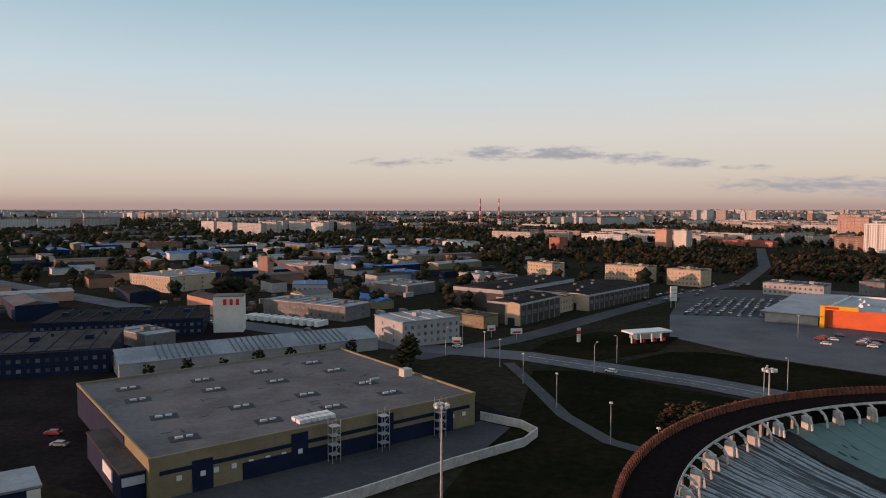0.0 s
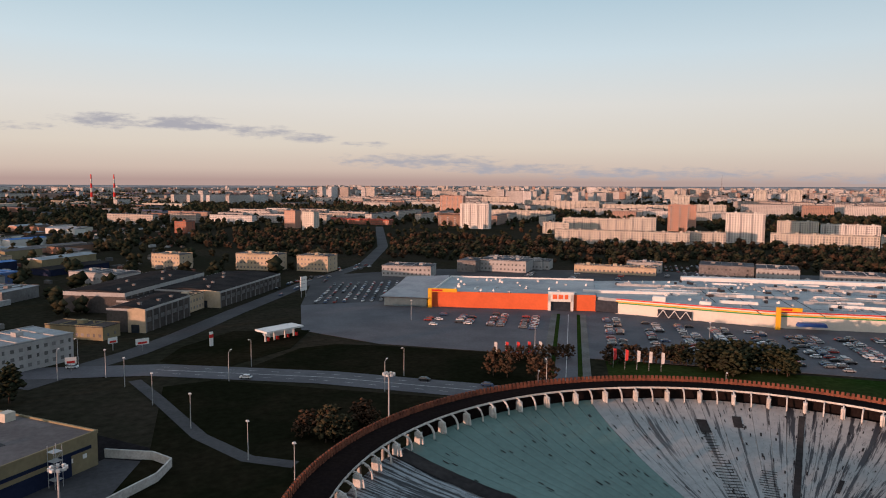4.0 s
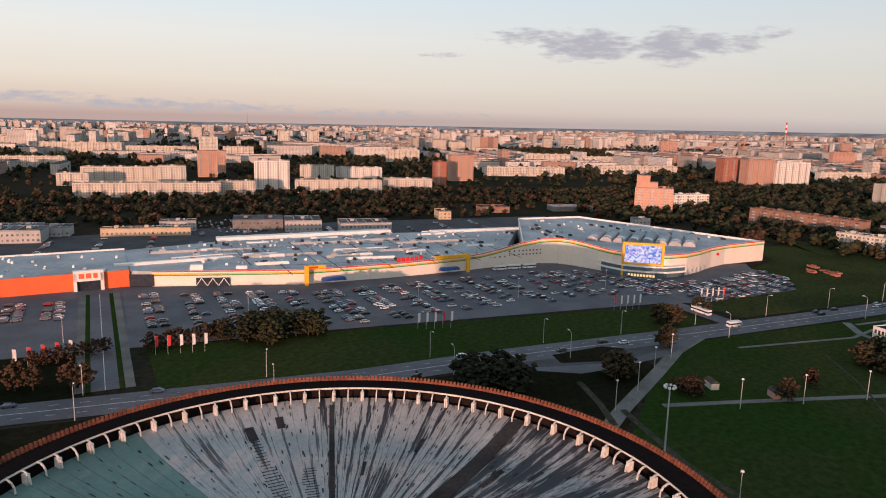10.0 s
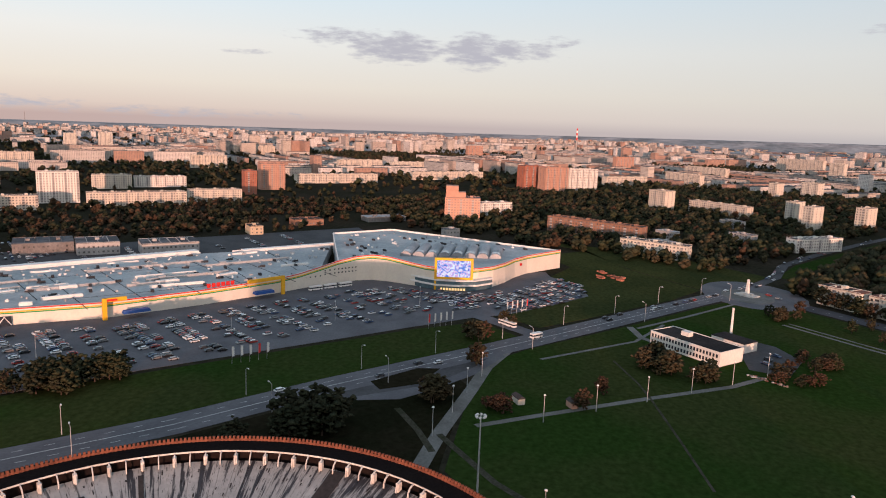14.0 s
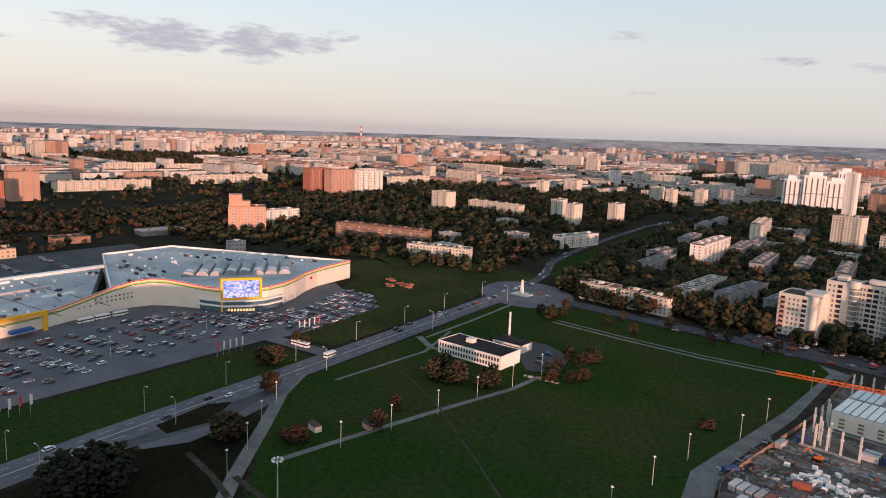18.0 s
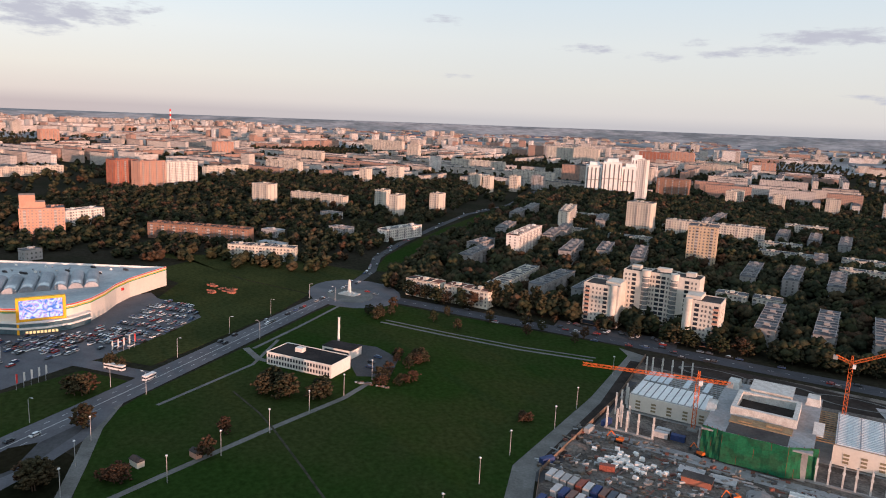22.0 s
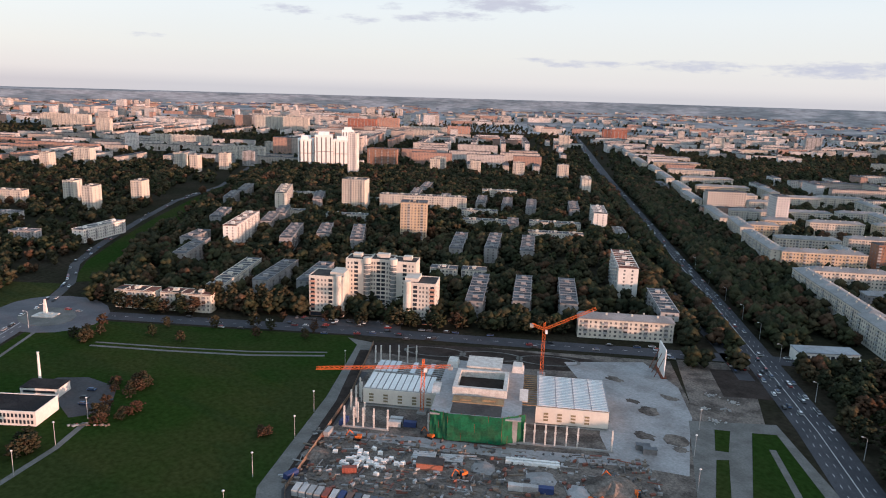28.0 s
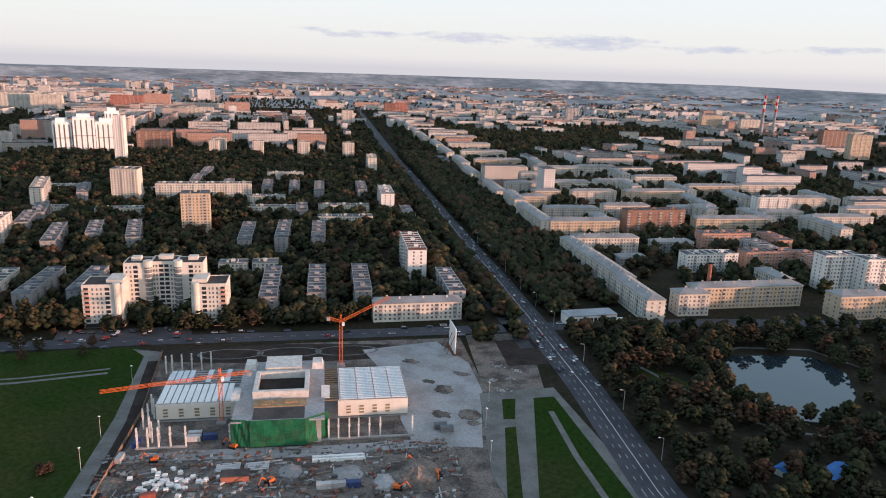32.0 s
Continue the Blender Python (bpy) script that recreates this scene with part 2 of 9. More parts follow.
mat("white_concrete", (0.62, 0.60, 0.56), 0.8, col2=(0.50, 0.47, 0.43), scale=0.4, fine=2.0, var=0.2)
mat("dirt", (0.20, 0.172, 0.15), 0.95, col2=(0.095, 0.082, 0.073), scale=0.09, fine=0.9, var=0.45, spec=0.0)
mat("pale_gravel", (0.34, 0.335, 0.335), 0.95, col2=(0.25, 0.24, 0.235), scale=0.06, fine=0.7, var=0.2)
mat("dark_soil", (0.055, 0.045, 0.040), 0.95, scale=0.1, fine=0.8, var=0.3, spec=0.0)
mat("bitumen", (0.035, 0.033, 0.034), 0.9, col2=(0.050, 0.046, 0.045), scale=0.1, fine=1.0, var=0.25, spec=0.0)
mat("bay_glass", (0.20, 0.215, 0.22), 0.25, var=0.3, scale=0.4, spec=0.5)
mat("roof_felt", (0.17, 0.156, 0.155), 0.85, col2=(0.125, 0.112, 0.112), scale=0.06, fine=0.7, var=0.16)
mat("brown_felt", (0.10, 0.088, 0.082), 0.9, col2=(0.07, 0.062, 0.06), scale=0.07, fine=0.8, var=0.2, spec=0.0)
mat("cream_render", (0.63, 0.585, 0.515), 0.85, col2=(0.56, 0.515, 0.45), scale=0.12, fine=0.8, var=0.1)
mat("fence_brown", (0.24, 0.17, 0.125), 0.85, col2=(0.18, 0.12, 0.09), scale=0.3, fine=1.5, var=0.25)
# grey_panel made darker: the estate's evening shade is put into this colour
mat("slab_grey", (0.31, 0.30, 0.295), 0.85, col2=(0.25, 0.245, 0.24), scale=0.1, fine=0.8, var=0.16)
mat("red_felt", (0.20, 0.085, 0.06), 0.85, col2=(0.15, 0.065, 0.05), scale=0.1, fine=0.8, var=0.2)
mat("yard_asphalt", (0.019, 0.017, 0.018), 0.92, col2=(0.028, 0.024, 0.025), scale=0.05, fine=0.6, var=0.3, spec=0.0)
mat("mall_roof", (0.43, 0.455, 0.465), 0.75, col2=(0.31, 0.335, 0.35), scale=0.03, fine=0.5, var=0.16)
mat("zinc", (0.30, 0.32, 0.345), 0.55, 0.3, col2=(0.22, 0.235, 0.255), scale=0.08, fine=1.0, var=0.18, spec=0.5)
mat("steel", (0.42, 0.42, 0.43), 0.45, 0.7, var=0.15, scale=0.5)
mat("galvanised", (0.50, 0.50, 0.50), 0.5, 0.3, var=0.15, scale=0.6)
mat("lamp_head", (0.75, 0.74, 0.72), 0.5, var=0.1)
mat("tin_roof", (0.275, 0.27, 0.265), 0.65, 0.1, col2=(0.20, 0.20, 0.20), scale=0.06, fine=0.9, var=0.2, spec=0.4)
mat("roof_panel_dark", (0.075, 0.078, 0.086), 0.85, scale=0.2, fine=1.0, var=0.25)
mat("rust", (0.21, 0.075, 0.045), 0.85, col2=(0.14, 0.052, 0.034), scale=0.5, fine=2.5, var=0.3)
# dark rusty metal; also the near-black stand-in for shade behind the rim
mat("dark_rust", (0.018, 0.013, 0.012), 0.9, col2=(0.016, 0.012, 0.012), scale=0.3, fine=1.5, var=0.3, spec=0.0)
mat("orange_panel", (0.74, 0.150, 0.055), 0.5, col2=(0.68, 0.135, 0.050), scale=0.1, fine=0.8, var=0.08)
mat("white_panel", (0.78, 0.77, 0.74), 0.45, col2=(0.72, 0.70, 0.67), scale=0.15, fine=1.0, var=0.06, spec=0.5)
mat("cream_panel", (0.72, 0.67, 0.58), 0.32, col2=(0.68, 0.63, 0.55), scale=0.12, fine=0.8, var=0.06, spec=0.55)
mat("yellow_paint", (0.80, 0.43, 0.03), 0.5, var=0.10, scale=0.4)
mat("red_paint", (0.62, 0.035, 0.03), 0.5, var=0.12, scale=0.4)
mat("green_paint", (0.045, 0.30, 0.10), 0.5, var=0.12, scale=0.4)
mat("blue_paint", (0.035, 0.10, 0.33), 0.5, var=0.15, scale=0.3)
mat("navy_panel", (0.012, 0.018, 0.048), 0.7, col2=(0.016, 0.023, 0.055), scale=0.2, fine=1.0, var=0.15)
mat("blue_roof", (0.075, 0.20, 0.48), 0.55, col2=(0.06, 0.16, 0.40), scale=0.1, fine=1.0, var=0.15)
mat("beige_panel", (0.27, 0.225, 0.135), 0.75, col2=(0.23, 0.19, 0.115), scale=0.12, fine=1.0, var=0.10)
mat("pale_plaster", (0.62, 0.58, 0.50), 0.85, col2=(0.54, 0.50, 0.43), scale=0.12, fine=0.8, var=0.12)
mat("ochre_plaster", (0.52, 0.415, 0.30), 0.85, col2=(0.48, 0.38, 0.26), scale=0.12, fine=0.8, var=0.12)
mat("grey_panel", (0.42, 0.41, 0.40), 0.85, col2=(0.36, 0.35, 0.34), scale=0.1, fine=0.8, var=0.14)
mat("white_plaster", (0.74, 0.71, 0.66), 0.8, col2=(0.68, 0.65, 0.60), scale=0.12, fine=0.8, var=0.08)
mat("cream_plaster", (0.62, 0.56, 0.475), 0.85, col2=(0.54, 0.485, 0.41), scale=0.12, fine=0.8, var=0.10)
mat("brick_red", (0.40, 0.155, 0.10), 0.85, col2=(0.33, 0.125, 0.085), scale=0.15, fine=1.2, var=0.15)
mat("brick_pink", (0.52, 0.30, 0.22), 0.85, col2=(0.46, 0.26, 0.19), scale=0.15, fine=1.2, var=0.14)
mat("brick_brown", (0.30, 0.17, 0.115), 0.85, col2=(0.25, 0.14, 0.10), scale=0.15, fine=1.2, var=0.15)
mat("dark_window", (0.035, 0.042, 0.055), 0.12, var=0.3, scale=0.5, island=0.5, spec=0.8)
mat("window_grey", (0.135, 0.13, 0.13), 0.3, var=0.3, scale=0.3, island=0.7, spec=0.5)
mat("glass_band", (0.10, 0.16, 0.19), 0.08, var=0.2, scale=0.4, spec=0.8)
mat("skylight", (0.55, 0.58, 0.60), 0.25, var=0.1, scale=0.4, spec=0.6)
mat("vent_dark", (0.055, 0.055, 0.060), 0.7, var=0.25, scale=1.0)
mat("netting", (0.018, 0.13, 0.060), 0.9, col2=(0.025, 0.09, 0.045), scale=0.25, fine=1.2, var=0.25)
mat("crane_orange", (0.72, 0.16, 0.035), 0.55, var=0.15, scale=0.5)
mat("timber", (0.36, 0.25, 0.14), 0.85, col2=(0.28, 0.19, 0.11), scale=0.3, fine=2.0, var=0.25)
mat("wall_mesh_blue", (0.10, 0.15, 0.30), 0.7, var=0.2, scale=0.3)
mat("water", (0.020, 0.030, 0.038), 0.04, var=0.1, scale=0.05, spec=0.9)
mat("bark", (0.075, 0.055, 0.042), 0.95, var=0.3, scale=1.0)
mat("leaf_green", (0.038, 0.043, 0.023), 0.95, col2=(0.050, 0.050, 0.028), scale=0.05, fine=1.7, var=0.5, bump=0.6, island=0.3, spec=0.0)
mat("leaf_olive", (0.055, 0.050, 0.029), 0.95, col2=(0.065, 0.053, 0.032), scale=0.05, fine=1.7, var=0.5, bump=0.6, island=0.3, spec=0.0)
mat("leaf_autumn", (0.069, 0.048, 0.031), 0.95, col2=(0.076, 0.046, 0.030), scale=0.07, fine=1.8, var=0.5, bump=0.6, island=0.3, spec=0.0)
mat("leaf_dark", (0.029, 0.034, 0.021), 0.95, col2=(0.038, 0.038, 0.024), scale=0.06, fine=1.8, var=0.5, bump=0.6, island=0.3, spec=0.0)
mat("tyre", (0.02, 0.02, 0.021), 0.9, var=0.2)
palette("car_paint", [(0.80, 0.80, 0.79), (0.045, 0.046, 0.05), (0.34, 0.35, 0.36), (0.022, 0.023, 0.026), (0.72, 0.72, 0.72), (0.05, 0.085, 0.17), (0.09, 0.09, 0.095), (0.33, 0.04, 0.035), (0.18, 0.185, 0.19), (0.015, 0.015, 0.017)], 0.3, 0.15, noise_amt=0.05)
palette("car_paint_far", [(0.80, 0.80, 0.79), (0.045, 0.046, 0.05), (0.34, 0.35, 0.36), (0.022, 0.023, 0.026), (0.72, 0.72, 0.72), (0.05, 0.085, 0.17), (0.09, 0.09, 0.095), (0.33, 0.04, 0.035)], 0.3, 0.15, island=True, noise_amt=0.05)
palette("far_walls", [(0.56, 0.50, 0.44), (0.50, 0.44, 0.38), (0.62, 0.58, 0.54), (0.44, 0.37, 0.32), (0.56, 0.52, 0.48), (0.40, 0.25, 0.19), (0.66, 0.63, 0.60), (0.50, 0.47, 0.44)], 0.85, island=True, noise_amt=0.12, scale=0.05)
palette("south_walls", [(0.54, 0.51, 0.47), (0.48, 0.44, 0.39), (0.58, 0.56, 0.53), (0.44, 0.39, 0.35), (0.52, 0.47, 0.40), (0.38, 0.25, 0.20), (0.60, 0.58, 0.56), (0.48, 0.46, 0.44)], 0.85, island=True, noise_amt=0.12, scale=0.05)
palette("shed_walls", [(0.25, 0.22, 0.20), (0.42, 0.34, 0.25), (0.07, 0.09, 0.16), (0.18, 0.17, 0.17), (0.36, 0.34, 0.32), (0.28, 0.15, 0.11)], 0.85, island=True, noise_amt=0.12, scale=0.05)
palette("clutter_col", [(0.30, 0.29, 0.28), (0.20, 0.16, 0.125), (0.22, 0.085, 0.06), (0.10, 0.095, 0.095), (0.13, 0.12, 0.115), (0.24, 0.22, 0.20), (0.15, 0.12, 0.095), (0.42, 0.42, 0.42)], 0.8, island=True, noise_amt=0.2, scale=0.6)
palette("container_col", [(0.46, 0.45, 0.44), (0.26, 0.07, 0.045), (0.03, 0.05, 0.15), (0.36, 0.35, 0.34), (0.16, 0.09, 0.07), (0.50, 0.49, 0.48), (0.07, 0.085, 0.11)], 0.65, island=False, noise_amt=0.15, scale=0.4)
palette("flag_cloth", [(0.72, 0.70, 0.68), (0.62, 0.05, 0.05), (0.70, 0.68, 0.66)], 0.9, noise_amt=0.1)


def add_windows(name, dark):
    """Rows of far windows: a grid along each wall, storey by storey."""
    m = MATS[name]
    n, l = m.node_tree.nodes, m.node_tree.links
    b = n["Principled BSDF"]
    geo = n.new("ShaderNodeNewGeometry")
    cr, dt, sp, sn_ = n.new("ShaderNodeVectorMath"), n.new("ShaderNodeVectorMath"), n.new("ShaderNodeSeparateXYZ"), n.new("ShaderNodeSeparateXYZ")
    cr.operation, dt.operation = "CROSS_PRODUCT", "DOT_PRODUCT"
    cr.inputs[1].default_value = (0, 0, 1)
    l.new(geo.outputs["Normal"], cr.inputs[0])
    l.new(cr.outputs[0], dt.inputs[0])
    l.new(geo.outputs["Position"], dt.inputs[1])
    l.new(geo.outputs["Position"], sp.inputs[0])
    l.new(geo.outputs["Normal"], sn_.inputs[0])

    def op(kind, a, c):
        x = n.new("ShaderNodeMath")
        x.operation = kind
        for i, v in enumerate((a, c)):
            if isinstance(v, (int, float)):
                x.inputs[i].default_value = v
            else:
                l.new(v, x.inputs[i])
        return x.outputs[0]

    def band(v, period, lo):
        return op("GREATER_THAN", op("PINGPONG", op("DIVIDE", v, period), 0.5), lo)

    mask = op("MULTIPLY", band(dt.outputs["Value"], 3.3, 0.27), band(sp.outputs[2], 2.9, 0.24))
    mask = op("MULTIPLY", mask, op("LESS_THAN", sn_.outputs[2], 0.5))
    x = n.new("ShaderNodeMix")
    x.data_type = "RGBA"
    l.new(op("MULTIPLY", mask, 0.85), x.inputs["Factor"])
    l.new(b.inputs["Base Color"].links[0].from_socket, x.inputs[6])
    x.inputs[7].default_value = (*dark, 1)
    l.new(x.outputs[2], b.inputs["Base Color"])


add_windows("far_walls", (0.10, 0.10, 0.105))
add_windows("south_walls", (0.08, 0.08, 0.085))

# ---- mesh helpers ----


class Mesh:
    """Gathers vertices and faces for one mesh."""

    def __init__(self):
        self.v, self.f = [], []

    def add(self, verts, faces):
        k = len(self.v)
        self.v.extend(verts)
        self.f.extend(tuple(i + k for i in q) for q in faces)
        return self

    def box(self, x, y, z, lx, ly, lz, yaw=0.0, top=1.0):
        """A block on z with its middle at x, y; top narrows its upper face."""
        c, s = math.cos(radians(yaw)), math.sin(radians(yaw))
        p = []
        for zz, k in ((z, 1.0), (z + lz, top)):
            for a, b in ((-1, -1), (1, -1), (1, 1), (-1, 1)):
                u, w = a * lx / 2 * k, b * ly / 2 * k
                p.append((x + u * c - w * s, y + u * s + w * c, zz))
        return self.add(p, [(3, 2, 1, 0), (4, 5, 6, 7), (0, 1, 5, 4), (1, 2, 6, 5), (2, 3, 7, 6), (3, 0, 4, 7)])

    def prism(self, poly, z0, z1):
        """A right prism over a polygon (counter-clockwise)."""
        n = len(poly)
        p = [(x, y, z0) for x, y in poly] + [(x, y, z1) for x, y in poly]
        return self.add(p, [tuple(range(n - 1, -1, -1)), tuple(range(n, 2 * n))] + [(i, (i + 1) % n, n + (i + 1) % n, n + i) for i in range(n)])

    def tube(self, pts, radii, n=6, cap=True):
        pts = [Vector(p) for p in pts]
        v, f = [], []
        for i, p in enumerate(pts):
            d = (pts[min(i + 1, len(pts) - 1)] - pts[max(i - 1, 0)]).normalized()
            a = d.cross(Vector((0, 0, 1)) if abs(d.z) < 0.9 else Vector((1, 0, 0))).normalized()
            b = d.cross(a)
            r = radii[i] if isinstance(radii, (list, tuple)) else radii
            v += [tuple(p + (a * math.cos(2 * math.pi * k / n) + b * math.sin(2 * math.pi * k / n)) * r) for k in range(n)]
        for i in range(len(pts) - 1):
            f += [(i * n + k, i * n + (k + 1) % n, (i + 1) * n + (k + 1) % n, (i + 1) * n + k) for k in range(n)]
        if cap:
            f += [tuple(range(n)), tuple((len(pts) - 1) * n + k for k in range(n - 1, -1, -1))]
        return self.add(v, f)

    def beam(self, a, b, w=0.2, h=0.2):
        """A square bar from a to b."""
        return self.tube([a, b], w * 0.7, 4)

    def strip(self, left, right, z=0.0, thick=0.0):
        """A ribbon between two polylines."""
        n = len(left)
        p = [(*q[:2], q[2] if len(q) > 2 else z) for q in left] + [(*q[:2], q[2] if len(q) > 2 else z) for q in right]
        return self.add(p, [(i, n + i, n + i + 1, i + 1) for i in range(n - 1)])

    def data(self, name, material, smooth=False):
        m = bpy.data.meshes.new(name)
        m.from_pydata(self.v, [], self.f)
        for x in material if isinstance(material, (list, tuple)) else [material]:
            m.materials.append(MATS[x])
        if smooth:
            m.polygons.foreach_set("use_smooth", [True] * len(m.polygons))
        m.update()
        return m


def part(name, mesh, material, parent, label="", smooth=False, at=None):
    """One mesh object under a thing or a part; mesh is a Mesh or shared mesh data."""
    ob = new(name, mesh.data(name, material, smooth) if isinstance(mesh, Mesh) else mesh)
    ob.parent = parent
    if at is not None:
        ob.matrix_basis = at
    if label:
        tagged(ob, label)
    return ob


def thing(name, x, y, z=0.0, yaw=0.0, label="", category="", group="", kind=""):
    ob = new(name)
    ob.empty_display_size = 0.5
    ob.matrix_basis = pose(x, y, z, 0, 0, yaw)
    return tagged(ob, label, category, group, kind)


def solid(name, mesh, material, label="", category="", kind="structure", smooth=False):
    return tagged(new(name, mesh.data(name, material, smooth)), label, category, "", kind)


def offset_line(pts, d):
    """The polyline moved sideways by d (to its left)."""
    out = []
    for i, p in enumerate(pts):
        a, b = Vector(pts[max(i - 1, 0)]), Vector(pts[min(i + 1, len(pts) - 1)])
        t = (b - a).normalized()
        out.append((p[0] - t.y * d, p[1] + t.x * d))
    return out


def ribbon(pts, width, z, mesh=None, shift=0.0):
    mesh = mesh or Mesh()
    mesh.strip(offset_line(pts, shift + width / 2), offset_line(pts, shift - width / 2), z)
    return mesh


def inside(x, y, poly):
    r, n = False, len(poly)
    for i in range(n):
        (ax, ay), (bx, by) = poly[i], poly[i - 1]
        if (ay > y) != (by > y) and x < (bx - ax) * (y - ay) / (by - ay) + ax:
            r = not r
    return r


def near_line(x, y, pts, d):
    p = Vector((x, y))
    for a, b in zip(pts, pts[1:]):
        a, b = Vector(a), Vector(b)
        ab = b - a
        k = max(0, min(1, (p - a).dot(ab) / ab.length_squared))
        if (a + ab * k - p).length < d:
            return True
    return False


# ---- the ground ----
NEAR, FAR = 3200.0, 4850.0


def far_way(d):
    """Where a place d metres away is set: true to NEAR, then drawn together towards the horizon ring."""
    if d < NEAR:
        return d
    u = (d - NEAR) / (FAR - NEAR)
    return NEAR + (FAR - NEAR) * u / (1 + u)


def rise(x, y):
    """Height of the drawn-together distance, so that it stays as low under the horizon as the flat country."""
    r = math.hypot(x, y)
    if r < NEAR:
        return 0.0
    az = (math.degrees(math.atan2(y, x)) - 90) % 360 - 360   # 0 ahead, -90 to the right
    h = np.interp(az, [-330, -230, -175, -150, -130, -110, -78, -45, 0], [27, 30, 130, 124, 111, 96, 66, 46, 27])
    v = min(0.995, (r - NEAR) / (FAR - NEAR))
    true = NEAR + (FAR - NEAR) * v / (1 - v)
    return float(h) * max(0.0, 1 - min(r, FAR) / true)


def build_ground():
    radii = [0, 60, 120, 180, 260, 360, 500, 700, 1000, 1400, 1900, 2300, 2600, 2900, 3200, 3350, 3500, 3650, 3800, 3950, 4100, 4250, 4400, 4500, 4600, 4700, 4770, 4820, 4850, 5300, 6200]
    n = 144
    m = Mesh()
    m.v.append((0, 0, -0.05))
    for r in radii[1:]:
        for k in range(n):
            a = 2 * math.pi * k / n
            x, y = r * math.cos(a), r * math.sin(a)
            m.v.append((x, y, rise(x, y) - 0.05))
    m.f += [(0, 1 + k, 1 + (k + 1) % n) for k in range(n)]
    for i in range(len(radii) - 2):
        o = 1 + i * n
        m.f += [(o + k, o + n + k, o + n + (k + 1) % n, o + (k + 1) % n) for k in range(n)]
    ob = solid("ground", m, ["ground", "hazy_field"], "dark patchy soil and scrub reaching to the horizon", "ground", smooth=True)
    # past 2900 m the haze-coloured land takes over from the soil
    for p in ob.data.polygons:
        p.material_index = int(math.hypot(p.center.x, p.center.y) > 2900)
    return ob


build_ground()

# ---- roads, lawns and yards ----
KOSMO = [(-420, 610), (-230, 458), (-120, 372), (-25, 310), (35, 287), (90, 246), (128, 208), (166, 169), (212, 122), (262, 80), (322, 24), (392, -39), (460, -99), (500, -136)]
CROSS = [(500, -145), (415, -214), (331, -282), (272, -326), (173, -402), (97, -462), (30, -508), (-79, -572), (-240, -690)]
BOUL = [(505, -140), (566, -181), (623, -204), (690, -251), (787, -329), (897, -424), (940, -478), (1000, -548), (1400, -880), (2000, -1340)]
GAGARIN = [(-60, -165), (26, -272), (79, -353), (123, -414), (197, -515), (293, -642), (442, -842), (683, -1164), (1268, -1969), (1800, -2700)]
SERVICE = [(128, -392), (161, -434), (229, -513), (304, -605), (413, -740), (545, -919), (600, -990)]
DRIVE = [(161, 193), (254, 304)]
MALL_ENTRY = [(358, 0), (384, 29), (408, 60)]
NORTH_ROAD = [(-12, 284), (31, 321), (55, 349), (89, 394), (127, 441), (157, 479), (192, 516), (245, 572), (330, 720), (470, 1040)]

lawn_polys = {
    "lawn_west": [(60, 268), (118, 222), (152, 188), (196, 241), (182, 236), (129, 284), (112, 296), (96, 296)],
    "lawn_drive": [(170, 178), (206, 136), (255, 95), (313, 42), (352, 8), (374, 30), (352, 62), (330, 84), (258, 158), (214, 203), (206, 222)],
    "lawn_station": [(38, 300), (56, 276), (92, 298), (112, 330), (78, 345), (50, 322)],
    "lawn_arena": [(22, 200), (34, 262), (52, 262), (116, 204), (152, 168), (196, 122), (245, 80), (290, 36), (276, 26), (200, 26), (128, -30), (60, -30), (-10, 60), (-10, 120), (8, 170)],
    "lawn_park": [(330, 4), (306, 20), (280, 24), (200, 24), (130, -30), (120, -66), (218, -132), (268, -203), (316, -262), (330, -270), (410, -204), (486, -142), (452, -106), (390, -52)],
    "lawn_wood_edge": [(498, -116), (503, -132), (566, -176), (640, -110), (690, 20), (640, -36), (560, -72)],
    "lawn_mall_side": [(372, -2), (398, -28), (462, -86), (500, -112), (560, -70), (640, -40), (600, 0), (556, -24), (512, -8), (485, -29), (457, -33), (424, -9), (397, 15), (391, 20)],
}


def poly_solid(name, poly, z, material, label, category="ground"):
    a = sum(p[0] * q[1] - q[0] * p[1] for p, q in zip(poly, poly[1:] + poly[:1]))
    m = Mesh().prism(poly if a > 0 else poly[::-1], -0.3, z)
    return solid(name, m, material, label, category)


# lawns north of the road get the grass with shade in its colour
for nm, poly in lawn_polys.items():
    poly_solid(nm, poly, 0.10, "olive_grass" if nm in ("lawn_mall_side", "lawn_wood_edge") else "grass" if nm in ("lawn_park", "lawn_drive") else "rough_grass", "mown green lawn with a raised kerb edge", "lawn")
LOT = [(108, 332), (130, 288), (183, 236), (260, 162), (332, 88), (354, 66), (384, 34), (395, 16), (424, -9), (457, -33), (485, -29), (512, -8), (530, -4), (520, 14), (474, 30), (455, 45), (449, 68), (456, 88), (464, 114), (434, 147), (407, 163), (327, 227), (276, 306), (200, 364), (176, 392), (130, 400)]
poly_solid("car_park", LOT, 0.03, "asphalt", "wide grey asphalt car park before the shopping mall", "car park")
MALL_YARD = [(130, 400), (200, 364), (276, 306), (470, 250), (620, 140), (700, 190), (560, 330), (420, 440), (280, 520), (180, 520)]
poly_solid("service_yard", MALL_YARD, 0.02, "old_asphalt", "asphalt service yard behind the mall", "yard")
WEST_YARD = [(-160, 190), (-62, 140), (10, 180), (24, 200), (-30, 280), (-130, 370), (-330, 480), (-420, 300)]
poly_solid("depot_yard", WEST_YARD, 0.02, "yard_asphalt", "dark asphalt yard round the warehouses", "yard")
SITE = [(311, -271), (262, -318), (172, -386), (128, -326), (100, -272), (92, -250), (40, -190), (60, -110), (112, -72), (209, -139), (261, -213)]
